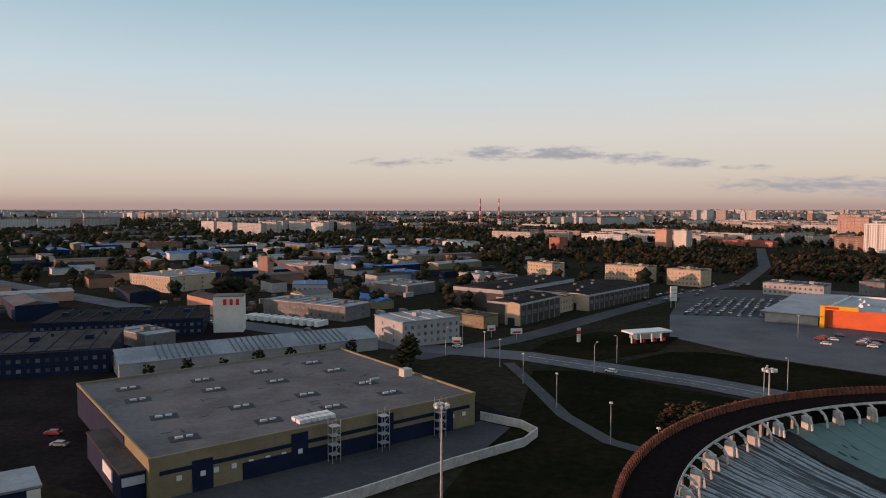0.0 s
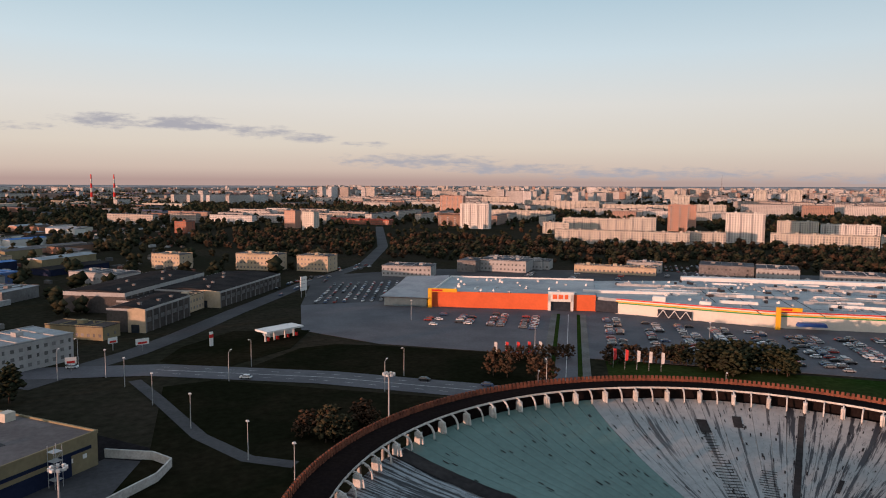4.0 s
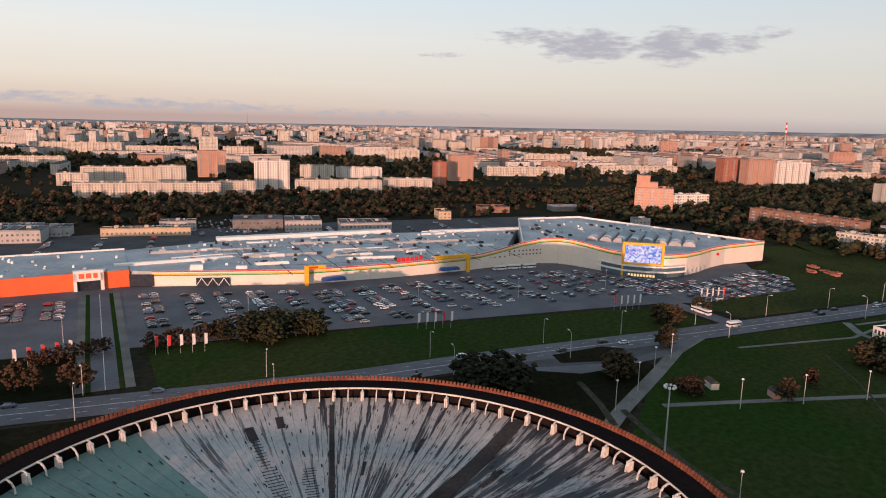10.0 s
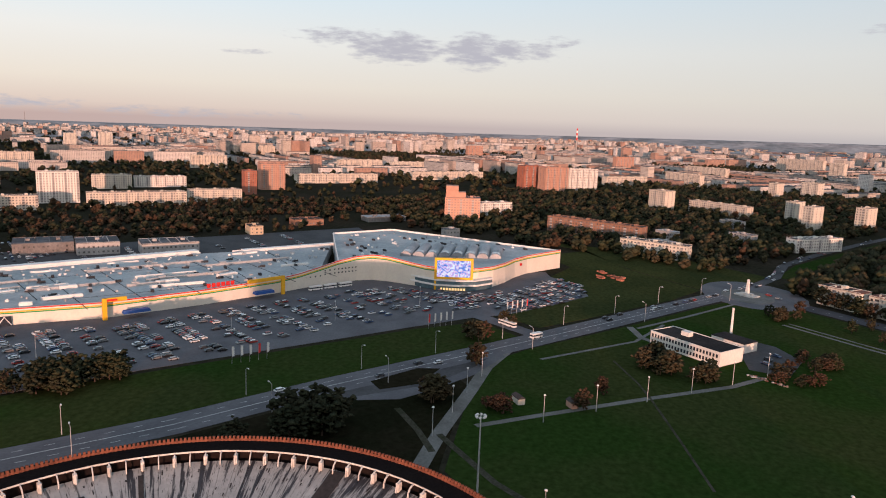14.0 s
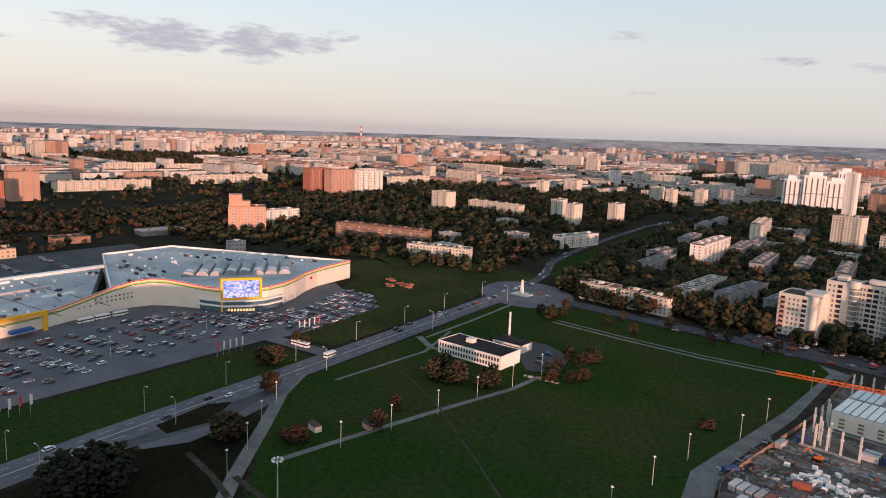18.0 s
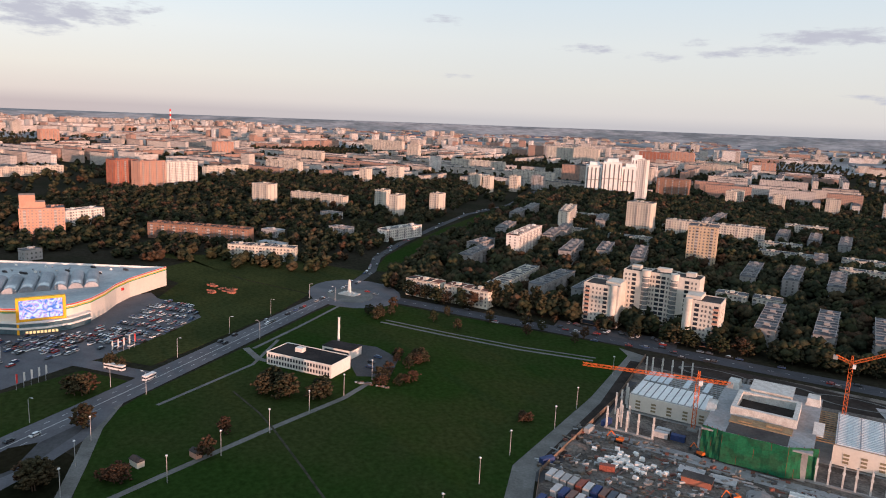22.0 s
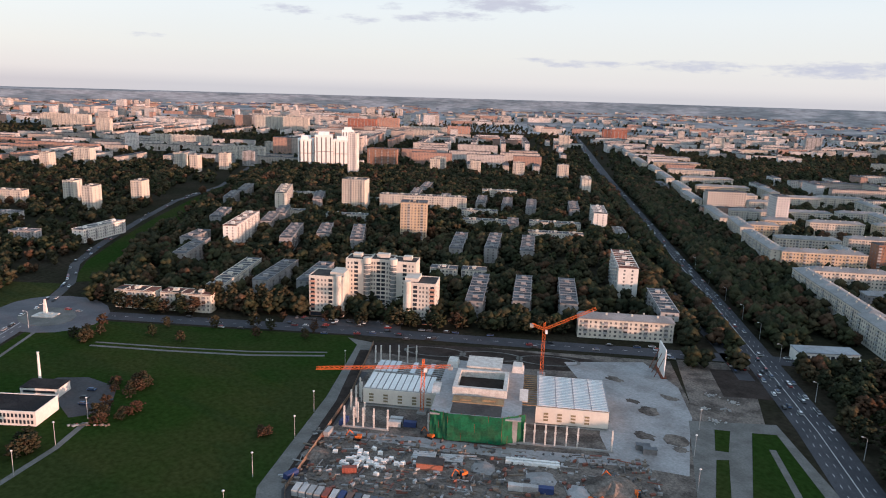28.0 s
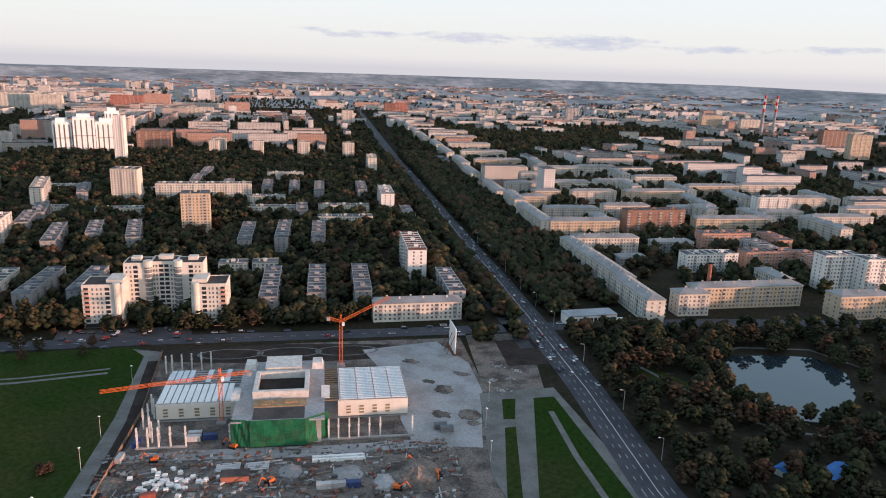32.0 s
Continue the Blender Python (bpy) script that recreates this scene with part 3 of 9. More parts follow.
poly_solid("building_site_ground", SITE, 0.02, "dirt", "churned brown earth of a building site", "ground")
poly_solid("site_apron", [(214, -336), (182, -372), (150, -352), (128, -322), (118, -298), (104, -268), (132, -254), (150, -272), (166, -300)], 0.09, "pale_gravel", "pale gravel apron beside the new hall", "ground")
poly_solid("site_forecourt", [(316, -270), (262, -318), (205, -352), (190, -338), (240, -296), (300, -262)], 0.07, "dark_soil", "dark soil forecourt laid out with curved paths", "ground")
poly_solid("fence_path", [(330, -266), (316, -262), (268, -203), (218, -132), (122, -64), (112, -72), (210, -138), (262, -212), (312, -272)], 0.12, "path", "pale paved path beside the site fence", "path")

for nm, pts, w, mt, lab in (
        ("road_mall", KOSMO, 17, "asphalt", "four-lane asphalt road past the arena"),
        ("road_cross", CROSS, 15, "road_asphalt", "asphalt street in front of apartment blocks"),
        ("road_boulevard", BOUL, 8, "old_asphalt", "asphalt street along a green boulevard"),
        ("road_avenue", GAGARIN, 20, "road_asphalt", "wide asphalt avenue with lane lines"),
        ("road_service", SERVICE, 9, "road_asphalt", "narrow service road beside the avenue"),
        ("road_drive", DRIVE, 9, "asphalt", "straight asphalt drive to the store entrance"),
        ("road_mall_entry", MALL_ENTRY, 10, "asphalt", "asphalt entry road into the mall car park"),
        ("road_north", NORTH_ROAD, 12, "old_asphalt", "asphalt road leading off past the filling station")):
    z = 0.16 if nm == "road_mall" else 0.145 if nm in ("road_avenue",) else 0.13
    solid(nm, ribbon(pts, w, z), mt, lab, "road")

BOUL_LAWN = [(560, -196), (620, -228), (690, -282), (780, -358), (900, -470), (985, -560)]
solid("boulevard_lawn", ribbon(BOUL_LAWN, 30, 0.118), "grass", "green boulevard lawn beside the street", "lawn")


def dashes(mesh, pts, shift, z, dash=3.0, gap=6.0, w=0.22):
    for a, b in zip(pts, pts[1:]):
        a, b = Vector(a), Vector(b)
        t = (b - a).normalized()
        nrm = Vector((-t.y, t.x))
        s, ln = 0.0, (b - a).length
        while s < ln:
            p = a + t * (s + dash / 2) + nrm * shift
            mesh.add([(*(p - t * dash / 2 - nrm * w / 2), z), (*(p + t * dash / 2 - nrm * w / 2), z), (*(p + t * dash / 2 + nrm * w / 2), z), (*(p - t * dash / 2 + nrm * w / 2), z)], [(0, 1, 2, 3)])
            s += dash + gap
    return mesh


lines = Mesh()
for sh in (-4.2, 4.2):
    dashes(lines, KOSMO[4:], sh, 0.168)
ribbon(KOSMO[4:], 0.35, 0.168, lines, 0.0)
for sh in (-6.4, -3.2, 3.2, 6.4):
    dashes(lines, GAGARIN[:7], sh, 0.153)
ribbon(GAGARIN[:7], 0.4, 0.153, lines, 0.0)
dashes(lines, CROSS, 0.0, 0.138)
ribbon(DRIVE, 0.25, 0.138, lines)
solid("road_markings", lines, "paint", "worn white lane lines painted on asphalt", "road markings")

# ---- the arena ----
AX, AY, RIM = 80.8, 51.0, 32.0


def arc_strip(m, r0, z0, r1, z1, a0=0.0, a1=360.0, n=112):
    """A ring or part of one, between two radii and heights."""
    k = len(m.v)
    for i in range(n + 1):
        a = radians(a0 + (a1 - a0) * i / n)
        for r, z in ((r0, z0), (r1, z1)):
            m.v.append((r * math.cos(a), r * math.sin(a), z))
    m.f += [(k + 2 * i, k + 2 * i + 2, k + 2 * i + 3, k + 2 * i + 1) for i in range(n)]
    return m


def ring_solid(r0, r1, z0, z1, n=112):
    m = Mesh()
    arc_strip(m, r0, z1, r1, z1, n=n)
    arc_strip(m, r1, z1, r1, z0, n=n)
    arc_strip(m, r1, z0, r0, z0, n=n)
    arc_strip(m, r0, z0, r0, z1, n=n)
    return m


def dish(r):
    return 23.4 + 5.3 * (abs(r) / 60.2) ** 3.2


arena = thing("arena", AX, AY, 0, 0, "large round concrete arena with a sagging membrane roof", "arena")
part("drum_wall", ring_solid(60.6, 62.0, 0, 25.8), "concrete", arena, "grey concrete drum wall")
# added near-black backing: stands in for the shade between the rim brackets
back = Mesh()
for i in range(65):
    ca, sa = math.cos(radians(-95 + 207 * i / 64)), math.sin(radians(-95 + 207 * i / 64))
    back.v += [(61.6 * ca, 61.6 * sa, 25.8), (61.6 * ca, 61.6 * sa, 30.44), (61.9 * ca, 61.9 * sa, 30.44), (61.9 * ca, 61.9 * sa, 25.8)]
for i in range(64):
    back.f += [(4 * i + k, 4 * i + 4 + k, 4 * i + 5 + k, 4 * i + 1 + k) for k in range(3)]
part("gallery_wall", back, "dark_rust", arena, "near-black backing in place of shade behind the rim brackets")
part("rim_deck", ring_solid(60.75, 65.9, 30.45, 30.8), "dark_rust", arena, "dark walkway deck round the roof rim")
part("parapet", ring_solid(65.9, 66.2, 30.4, 31.3), "rust", arena, "rust-red metal parapet")
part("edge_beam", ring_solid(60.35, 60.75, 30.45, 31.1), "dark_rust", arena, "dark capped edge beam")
part("beam_face", ring_solid(60.27, 60.34, 30.72, 31.1), "white_concrete", arena, "white concrete inner face of the edge beam")


# radial sectors of the membrane: from, to (degrees), material
def membrane_material(name, light, dark, cover, fine_w, ang=26.0):
    """Weathered roofing sheet with stains that run along the slope towards the middle."""
    m = mat(name, light, 0.55, 0.1, None, 0.06, 0.8, 0.14, spec=0.5)
    n, l = m.node_tree.nodes, m.node_tree.links
    geo = n.new("ShaderNodeNewGeometry")
    sub = n.new("ShaderNodeVectorMath")
    sub.operation = "SUBTRACT"
    sub.inputs[1].default_value = (AX, AY, 0)
    l.new(geo.outputs["Position"], sub.inputs[0])
    sep = n.new("ShaderNodeSeparateXYZ")
    l.new(sub.outputs[0], sep.inputs[0])
    at = n.new("ShaderNodeMath")
    at.operation = "ARCTAN2"
    l.new(sep.outputs[1], at.inputs[0])
    l.new(sep.outputs[0], at.inputs[1])
    ln = n.new("ShaderNodeVectorMath")
    ln.operation = "LENGTH"
    l.new(sub.outputs[0], ln.inputs[0])
    cmb = n.new("ShaderNodeCombineXYZ")
    sc = n.new("ShaderNodeMath")
    sc.operation = "MULTIPLY"
    sc.inputs[1].default_value = ang
    l.new(at.outputs[0], sc.inputs[0])
    l.new(sc.outputs[0], cmb.inputs[0])
    sr = n.new("ShaderNodeMath")
    sr.operation = "MULTIPLY"
    sr.inputs[1].default_value = 0.045
    l.new(ln.outputs["Value"], sr.inputs[0])
    l.new(sr.outputs[0], cmb.inputs[1])
    big = n.new("ShaderNodeTexNoise")
    big.inputs["Scale"].default_value, big.inputs["Detail"].default_value, big.inputs["Roughness"].default_value = 1.0, 5, 0.62
    l.new(cmb.outputs[0], big.inputs["Vector"])
    edge = n.new("ShaderNodeMapRange")
    edge.inputs[1].default_value, edge.inputs[2].default_value = cover, cover + fine_w
    l.new(big.outputs[0], edge.inputs[0])
    x = n.new("ShaderNodeMix")
    x.data_type = "RGBA"
    b = n["Principled BSDF"]
    l.new(edge.outputs[0], x.inputs["Factor"])
    l.new(b.inputs["Base Color"].links[0].from_socket, x.inputs[6])
    x.inputs[7].default_value = (*dark, 1)
    # fine flecks of bare felt along the slope
    cm2 = n.new("ShaderNodeCombineXYZ")
    sc2, sr2 = n.new("ShaderNodeMath"), n.new("ShaderNodeMath")
    sc2.operation = sr2.operation = "MULTIPLY"
    sc2.inputs[1].default_value, sr2.inputs[1].default_value = 150.0, 0.42
    l.new(at.outputs[0], sc2.inputs[0])
    l.new(ln.outputs["Value"], sr2.inputs[0])
    l.new(sc2.outputs[0], cm2.inputs[0])
    l.new(sr2.outputs[0], cm2.inputs[1])
    fn = n.new("ShaderNodeTexNoise")
    fn.inputs["Scale"].default_value, fn.inputs["Detail"].default_value, fn.inputs["Roughness"].default_value = 1.0, 4, 0.7
    l.new(cm2.outputs[0], fn.inputs["Vector"])
    fe = n.new("ShaderNodeMapRange")
    fe.inputs[1].default_value, fe.inputs[2].default_value, fe.inputs[4].default_value = cover + 0.07, cover + 0.11, 0.85
    l.new(fn.outputs[0], fe.inputs[0])
    y = n.new("ShaderNodeMix")
    y.data_type = "RGBA"
    l.new(fe.outputs[0], y.inputs["Factor"])
    l.new(x.outputs[2], y.inputs[6])
    y.inputs[7].default_value = (*dark, 1)
    l.new(y.outputs[2], b.inputs["Base Color"])
    return m


membrane_material("membrane_teal", (0.115, 0.20, 0.178), (0.05, 0.085, 0.08), 0.60, 0.10, 90)
membrane_material("membrane_grey", (0.345, 0.345, 0.335), (0.07, 0.07, 0.072), 0.545, 0.05, 45)
membrane_material("membrane_streak", (0.345, 0.34, 0.325), (0.024, 0.023, 0.027), 0.515, 0.04, 42)
membrane_material("membrane_heavy", (0.31, 0.305, 0.295), (0.020, 0.019, 0.023), 0.455, 0.05, 34)
membrane_material("membrane_striped", (0.30, 0.33, 0.345), (0.012, 0.013, 0.017), 0.49, 0.03, 75)

GORES = 112
for i in range(GORES):
    a0, a1 = 360 * i / GORES, 360 * (i + 1) / GORES
    mid = (a0 + a1) / 2
    mt = ("membrane_teal" if 74 <= mid < 118 else "membrane_grey" if 34 <= mid < 74 else "membrane_heavy" if 270 < mid < 349 else "membrane_streak" if mid < 34 or mid >= 349 else "membrane_striped")
    g = Mesh()
    rr = [60.1 - (60.1 - 14.5) * k / 9 for k in range(10)]
    for r in rr:
        for a, dz in ((a0 + 0.03, 0.0), (mid, -0.05), (a1 - 0.03, 0.0)):
            g.v.append((r * math.cos(radians(a)), r * math.sin(radians(a)), dish(r) + dz))
    for k in range(9):
        for j in range(2):
            g.f.append((3 * k + j, 3 * k + j + 1, 3 * k + 4 + j, 3 * k + 3 + j))
    part("roof_panel", g, mt, arena, smooth=True)


def dark_band(a, w, r0, r1):
    """A felt strip laid along a radius, w metres wide."""
    m = Mesh()
    for k in range(9):
        r = r0 + (r1 - r0) * k / 8
        ca, sa = math.cos(radians(a)), math.sin(radians(a))
        for s in (-w / 2, w / 2):
            m.v.append((r * ca - s * sa, r * sa + s * ca, dish(math.hypot(r, s)) + 0.12))
    m.f += [(2 * k, 2 * k + 1, 2 * k + 3, 2 * k + 2) for k in range(8)]
    return m


for a in (121.0, -10.5, 212.0, 270.0):
    part("felt_band", dark_band(a, 3.6, 18, 59.6), "bitumen", arena, "dark felt band along the roof", smooth=True)
part("seam", dark_band(32.6, 1.1, 19, 57.5), "bitumen", arena, "dark stained seam of the roof")
hub = Mesh()
for r0, r1 in ((14.6, 17.0), (17.0, 19.8)):
    arc_strip(hub, r0, dish(r0) + 0.16, r1, dish(r1) + 0.16, n=64)
part("hub_band", hub, "bitumen", arena, "dark ring round the middle of the roof", smooth=True)
cap_ = Mesh()
for r0, r1 in ((0.0, 5.0), (5.0, 10.0), (10.0, 14.7)):
    arc_strip(cap_, r0, dish(r0) + 0.35, r1, dish(r1) + 0.3, n=48)
part("hub_cap", cap_, "membrane_streak", arena, "pale round cap in the middle of the roof", smooth=True)
# brackets, stub pillars and parapet fins round the rim
rib = Mesh()
path = [(60.4, 30.95), (59.7, 30.85), (59.0, 30.45), (58.5, 29.7), (58.3, 28.5)]
for (r0, z0), (r1, z1) in zip(path, path[1:]):
    rib.add([(r0, -0.12, z0), (r0, 0.12, z0), (r0 + 0.15, 0.12, z0 - 0.3), (r0 + 0.15, -0.12, z0 - 0.3), (r1, -0.12, z1), (r1, 0.12, z1), (r1 + 0.3, 0.12, z1 - 0.2), (r1 + 0.3, -0.12, z1 - 0.2)],
            [(0, 1, 5, 4), (2, 3, 7, 6), (1, 2, 6, 5), (3, 0, 4, 7)])
rib_d = rib.data("bracket", "white_concrete")
pil = Mesh().box(59.5, 0, 27.2, 1.2, 0.75, 3.2)
pil_d = pil.data("stub_pillar", "white_concrete")
fin = Mesh()
fin.add([(65.7, -0.27, 30.6), (65.7, 0.27, 30.6), (66.3, 0.27, 30.6), (66.3, -0.27, 30.6), (65.95, -0.27, 31.9), (65.95, 0.27, 31.9), (66.35, 0.27, 31.9), (66.35, -0.27, 31.9)], [(4, 5, 6, 7), (0, 4, 7, 3), (1, 2, 6, 5), (0, 1, 5, 4), (2, 3, 7, 6)])
fin_d = fin.data("parapet_fin", "rust")
for i in range(112):
    part("bracket", rib_d, None, arena, at=pose(0, 0, 0, 0, 0, 360 * i / 112))
for i in range(56):
    part("stub_pillar", pil_d, None, arena, at=pose(0, 0, 0, 0, 0, 360 * (i + 0.0) / 56))
fin_rest = Mesh()
for i in range(450):
    a = 0.8 * i
    if a < 144 or a > 264:
        part("parapet_fin", fin_d, None, arena, at=pose(0, 0, 0, 0, 0, a))
    else:
        ca, sa = math.cos(radians(a)), math.sin(radians(a))
        fin_rest.add([(x * ca - y * sa, x * sa + y * ca, z) for x, y, z in fin.v], fin.f)
tagged(part("parapet_fin_row", fin_rest, "rust", arena), kind="stuff")
prn = random.Random(14)


def patch(m, a, r, along_r, across, dz=0.05):
    """A scrap of felt on the membrane, lying along the slope."""
    ca, sa = math.cos(radians(a)), math.sin(radians(a))
    q = []
    for u, w in ((-1, -1), (1, -1), (1, 1), (-1, 1)):
        rr_, s_ = r + u * along_r / 2, w * across / 2
        q.append((rr_ * ca - s_ * sa, rr_ * sa + s_ * ca, dish(math.hypot(rr_, s_)) + dz))
    m.add(q, [(0, 1, 2, 3)])


scraps = Mesh()
for k in range(300):
    a = prn.uniform(72, 119) if k < 60 else prn.uniform(-50, 72)
    patch(scraps, a, math.sqrt(prn.uniform(20 ** 2, 58 ** 2)), prn.uniform(0.5, 1.6), prn.uniform(0.12, 0.34))
for k in range(26):   # ladder of laps in the grey sector
    patch(scraps, 52.5 + prn.uniform(-0.5, 0.5), 24 + k * 1.1, 0.25, 3.2 if k < 12 else 2.0)
    if k < 14:
        patch(scraps, 40.5 + prn.uniform(-0.6, 0.6), 23 + k * 0.9, 0.22, 2.6)
tagged(part("felt_scrap", scraps, "bitumen", arena, "dark scraps and laps on the roofing"), kind="stuff")
for a, r, l, w in ((45.0, 52.5, 4.2, 1.7), (52.5, 50, 5, 2.0), (-18, 40, 7, 1.2), (-26, 46, 4, 0.9), (8, 44, 5, 0.8), (22, 34, 5, 0.7)):
    m = Mesh()
    patch(m, a, r, l, w, 0.07)
    part("felt_patch", m, "bitumen", arena, "dark rectangular felt patch")
col = Mesh().box(64.6, 0, 0, 0.5, 0.5, 30.45)
col_d = col.data("outer_column", "concrete")
for i in range(56):
    part("outer_column", col_d, None, arena, at=pose(0, 0, 0, 0, 0, 360 * (i + 0.5) / 56))

# ---- the mall ----
mall = thing("shopping_mall", 0, 0, 0, 0, "very long low shopping mall with rainbow-striped fascia", "shopping mall")
FRONT = [(197, 361, 9.4), (274, 304, 9.4), (280, 294, 8.6), (303, 259, 8.6), (325, 226, 8.8), (365, 191, 8.8), (405, 161, 9.2), (420, 152, 10.2), (434, 143, 12.4), (446, 134, 15.0), (456, 124, 17.0), (461, 114, 17.8), (460, 104, 17.6), (457, 94, 16.6), (453, 84, 15.6), (449, 75, 15.0), (447, 62, 14.6), (449, 50, 14.4), (455, 40, 14.4), (466, 31, 14.3), (482, 24, 14.2), (502, 18, 14.0), (519, 10, 13.8), (534, -2, 14.2), (550, -15, 14.6)]
BACK_LOW = [(545, 170), (486, 228), (471, 246), (375, 328), (318, 356)]
TALL_BACK = [(610, 134), (568, 176)]


def wall_run(pts, z0, tops, thick, lift=0.0):
    """A wall with thickness along a polyline; its top follows the given heights."""
    m = Mesh()
    line = [(p[0], p[1]) for p in pts]
    out, inn = offset_line(line, -lift), offset_line(line, thick)
    n = len(pts)
    zz = z0 if isinstance(z0, (list, tuple)) else [z0] * n
    for i in range(n):
        m.v += [(*out[i], zz[i]), (*out[i], tops[i]), (*inn[i], tops[i]), (*inn[i], zz[i])]
    for i in range(n - 1):
        a, b = 4 * i, 4 * i + 4
        m.f += [(a, b, b + 1, a + 1), (a + 1, b + 1, b + 2, a + 2), (a + 2, b + 2, b + 3, a + 3), (a + 3, b + 3, b, a)]
    m.f += [(0, 1, 2, 3), (4 * n - 1, 4 * n - 2, 4 * n - 3, 4 * n - 4)]
    return m


part("orange_wall", wall_run(FRONT[:2], 0, [9.4, 9.4], 0.5), "orange_panel", mall, "bright orange ribbed store wall")
part("striped_wall", wall_run(FRONT[2:], 0, [p[2] for p in FRONT[2:]], 0.5), "cream_panel", mall, "glossy cream panel wall that bends in waves")
for k, (c, lab) in enumerate((("red_paint", "red fascia stripe"), ("cream_panel", "pale fascia stripe"), ("yellow_paint", "yellow fascia stripe"), ("green_paint", "green fascia stripe"))):
    if c == "cream_panel":
        continue
    hi = [p[2] - 0.05 - k * 0.72 for p in FRONT[2:]]
    part("fascia_stripe", wall_run(FRONT[2:], [h - 0.62 for h in hi], hi, 0.05, 0.12), c, mall, lab)


def slab(poly, z0, z1):
    a = sum(p[0] * q[1] - q[0] * p[1] for p, q in zip(poly, poly[1:] + poly[:1]))
    return Mesh().prism(poly if a > 0 else poly[::-1], z0, z1)


F2 = [(p[0], p[1]) for p in FRONT]
inner = offset_line(F2, 0.8)
part("store_roof", slab([inner[0], inner[1], (318, 356), (241, 413)], 0.2, 8.6), "mall_roof", mall, "blue-grey flat store roof")
part("gallery_roof", slab(inner[2:9] + [(545, 170), (486, 228), (471, 246), (375, 328), (318, 356), (275.5, 305)], 0.2, 8.3), "mall_roof", mall, "blue-grey flat gallery roof with many vents")
part("anchor_roof", slab(inner[9:] + TALL_BACK, 0.2, 12.8), "mall_roof", mall, "flat roof of the tall mall end")
for a, b, z, h in (((241, 413), (318, 356), 8.6, 1.0), ((375, 328), (471, 246), 8.3, 1.0), ((486, 228), (545, 170), 8.3, 1.0), ((197, 361), (241, 413), 8.6, 1.0), ((550, -15), (610, 134), 12.8, 1.4), ((610, 134), (568, 176), 12.8, 1.4), ((568, 176), (447, 134), 12.8, 1.4)):
    m2 = Vector(b) - Vector(a)
    part("roof_parapet", Mesh().box((a[0] + b[0]) / 2, (a[1] + b[1]) / 2, z, m2.length, 0.6, h, math.degrees(math.atan2(m2.y, m2.x))), "white_panel", mall, "white roof parapet")

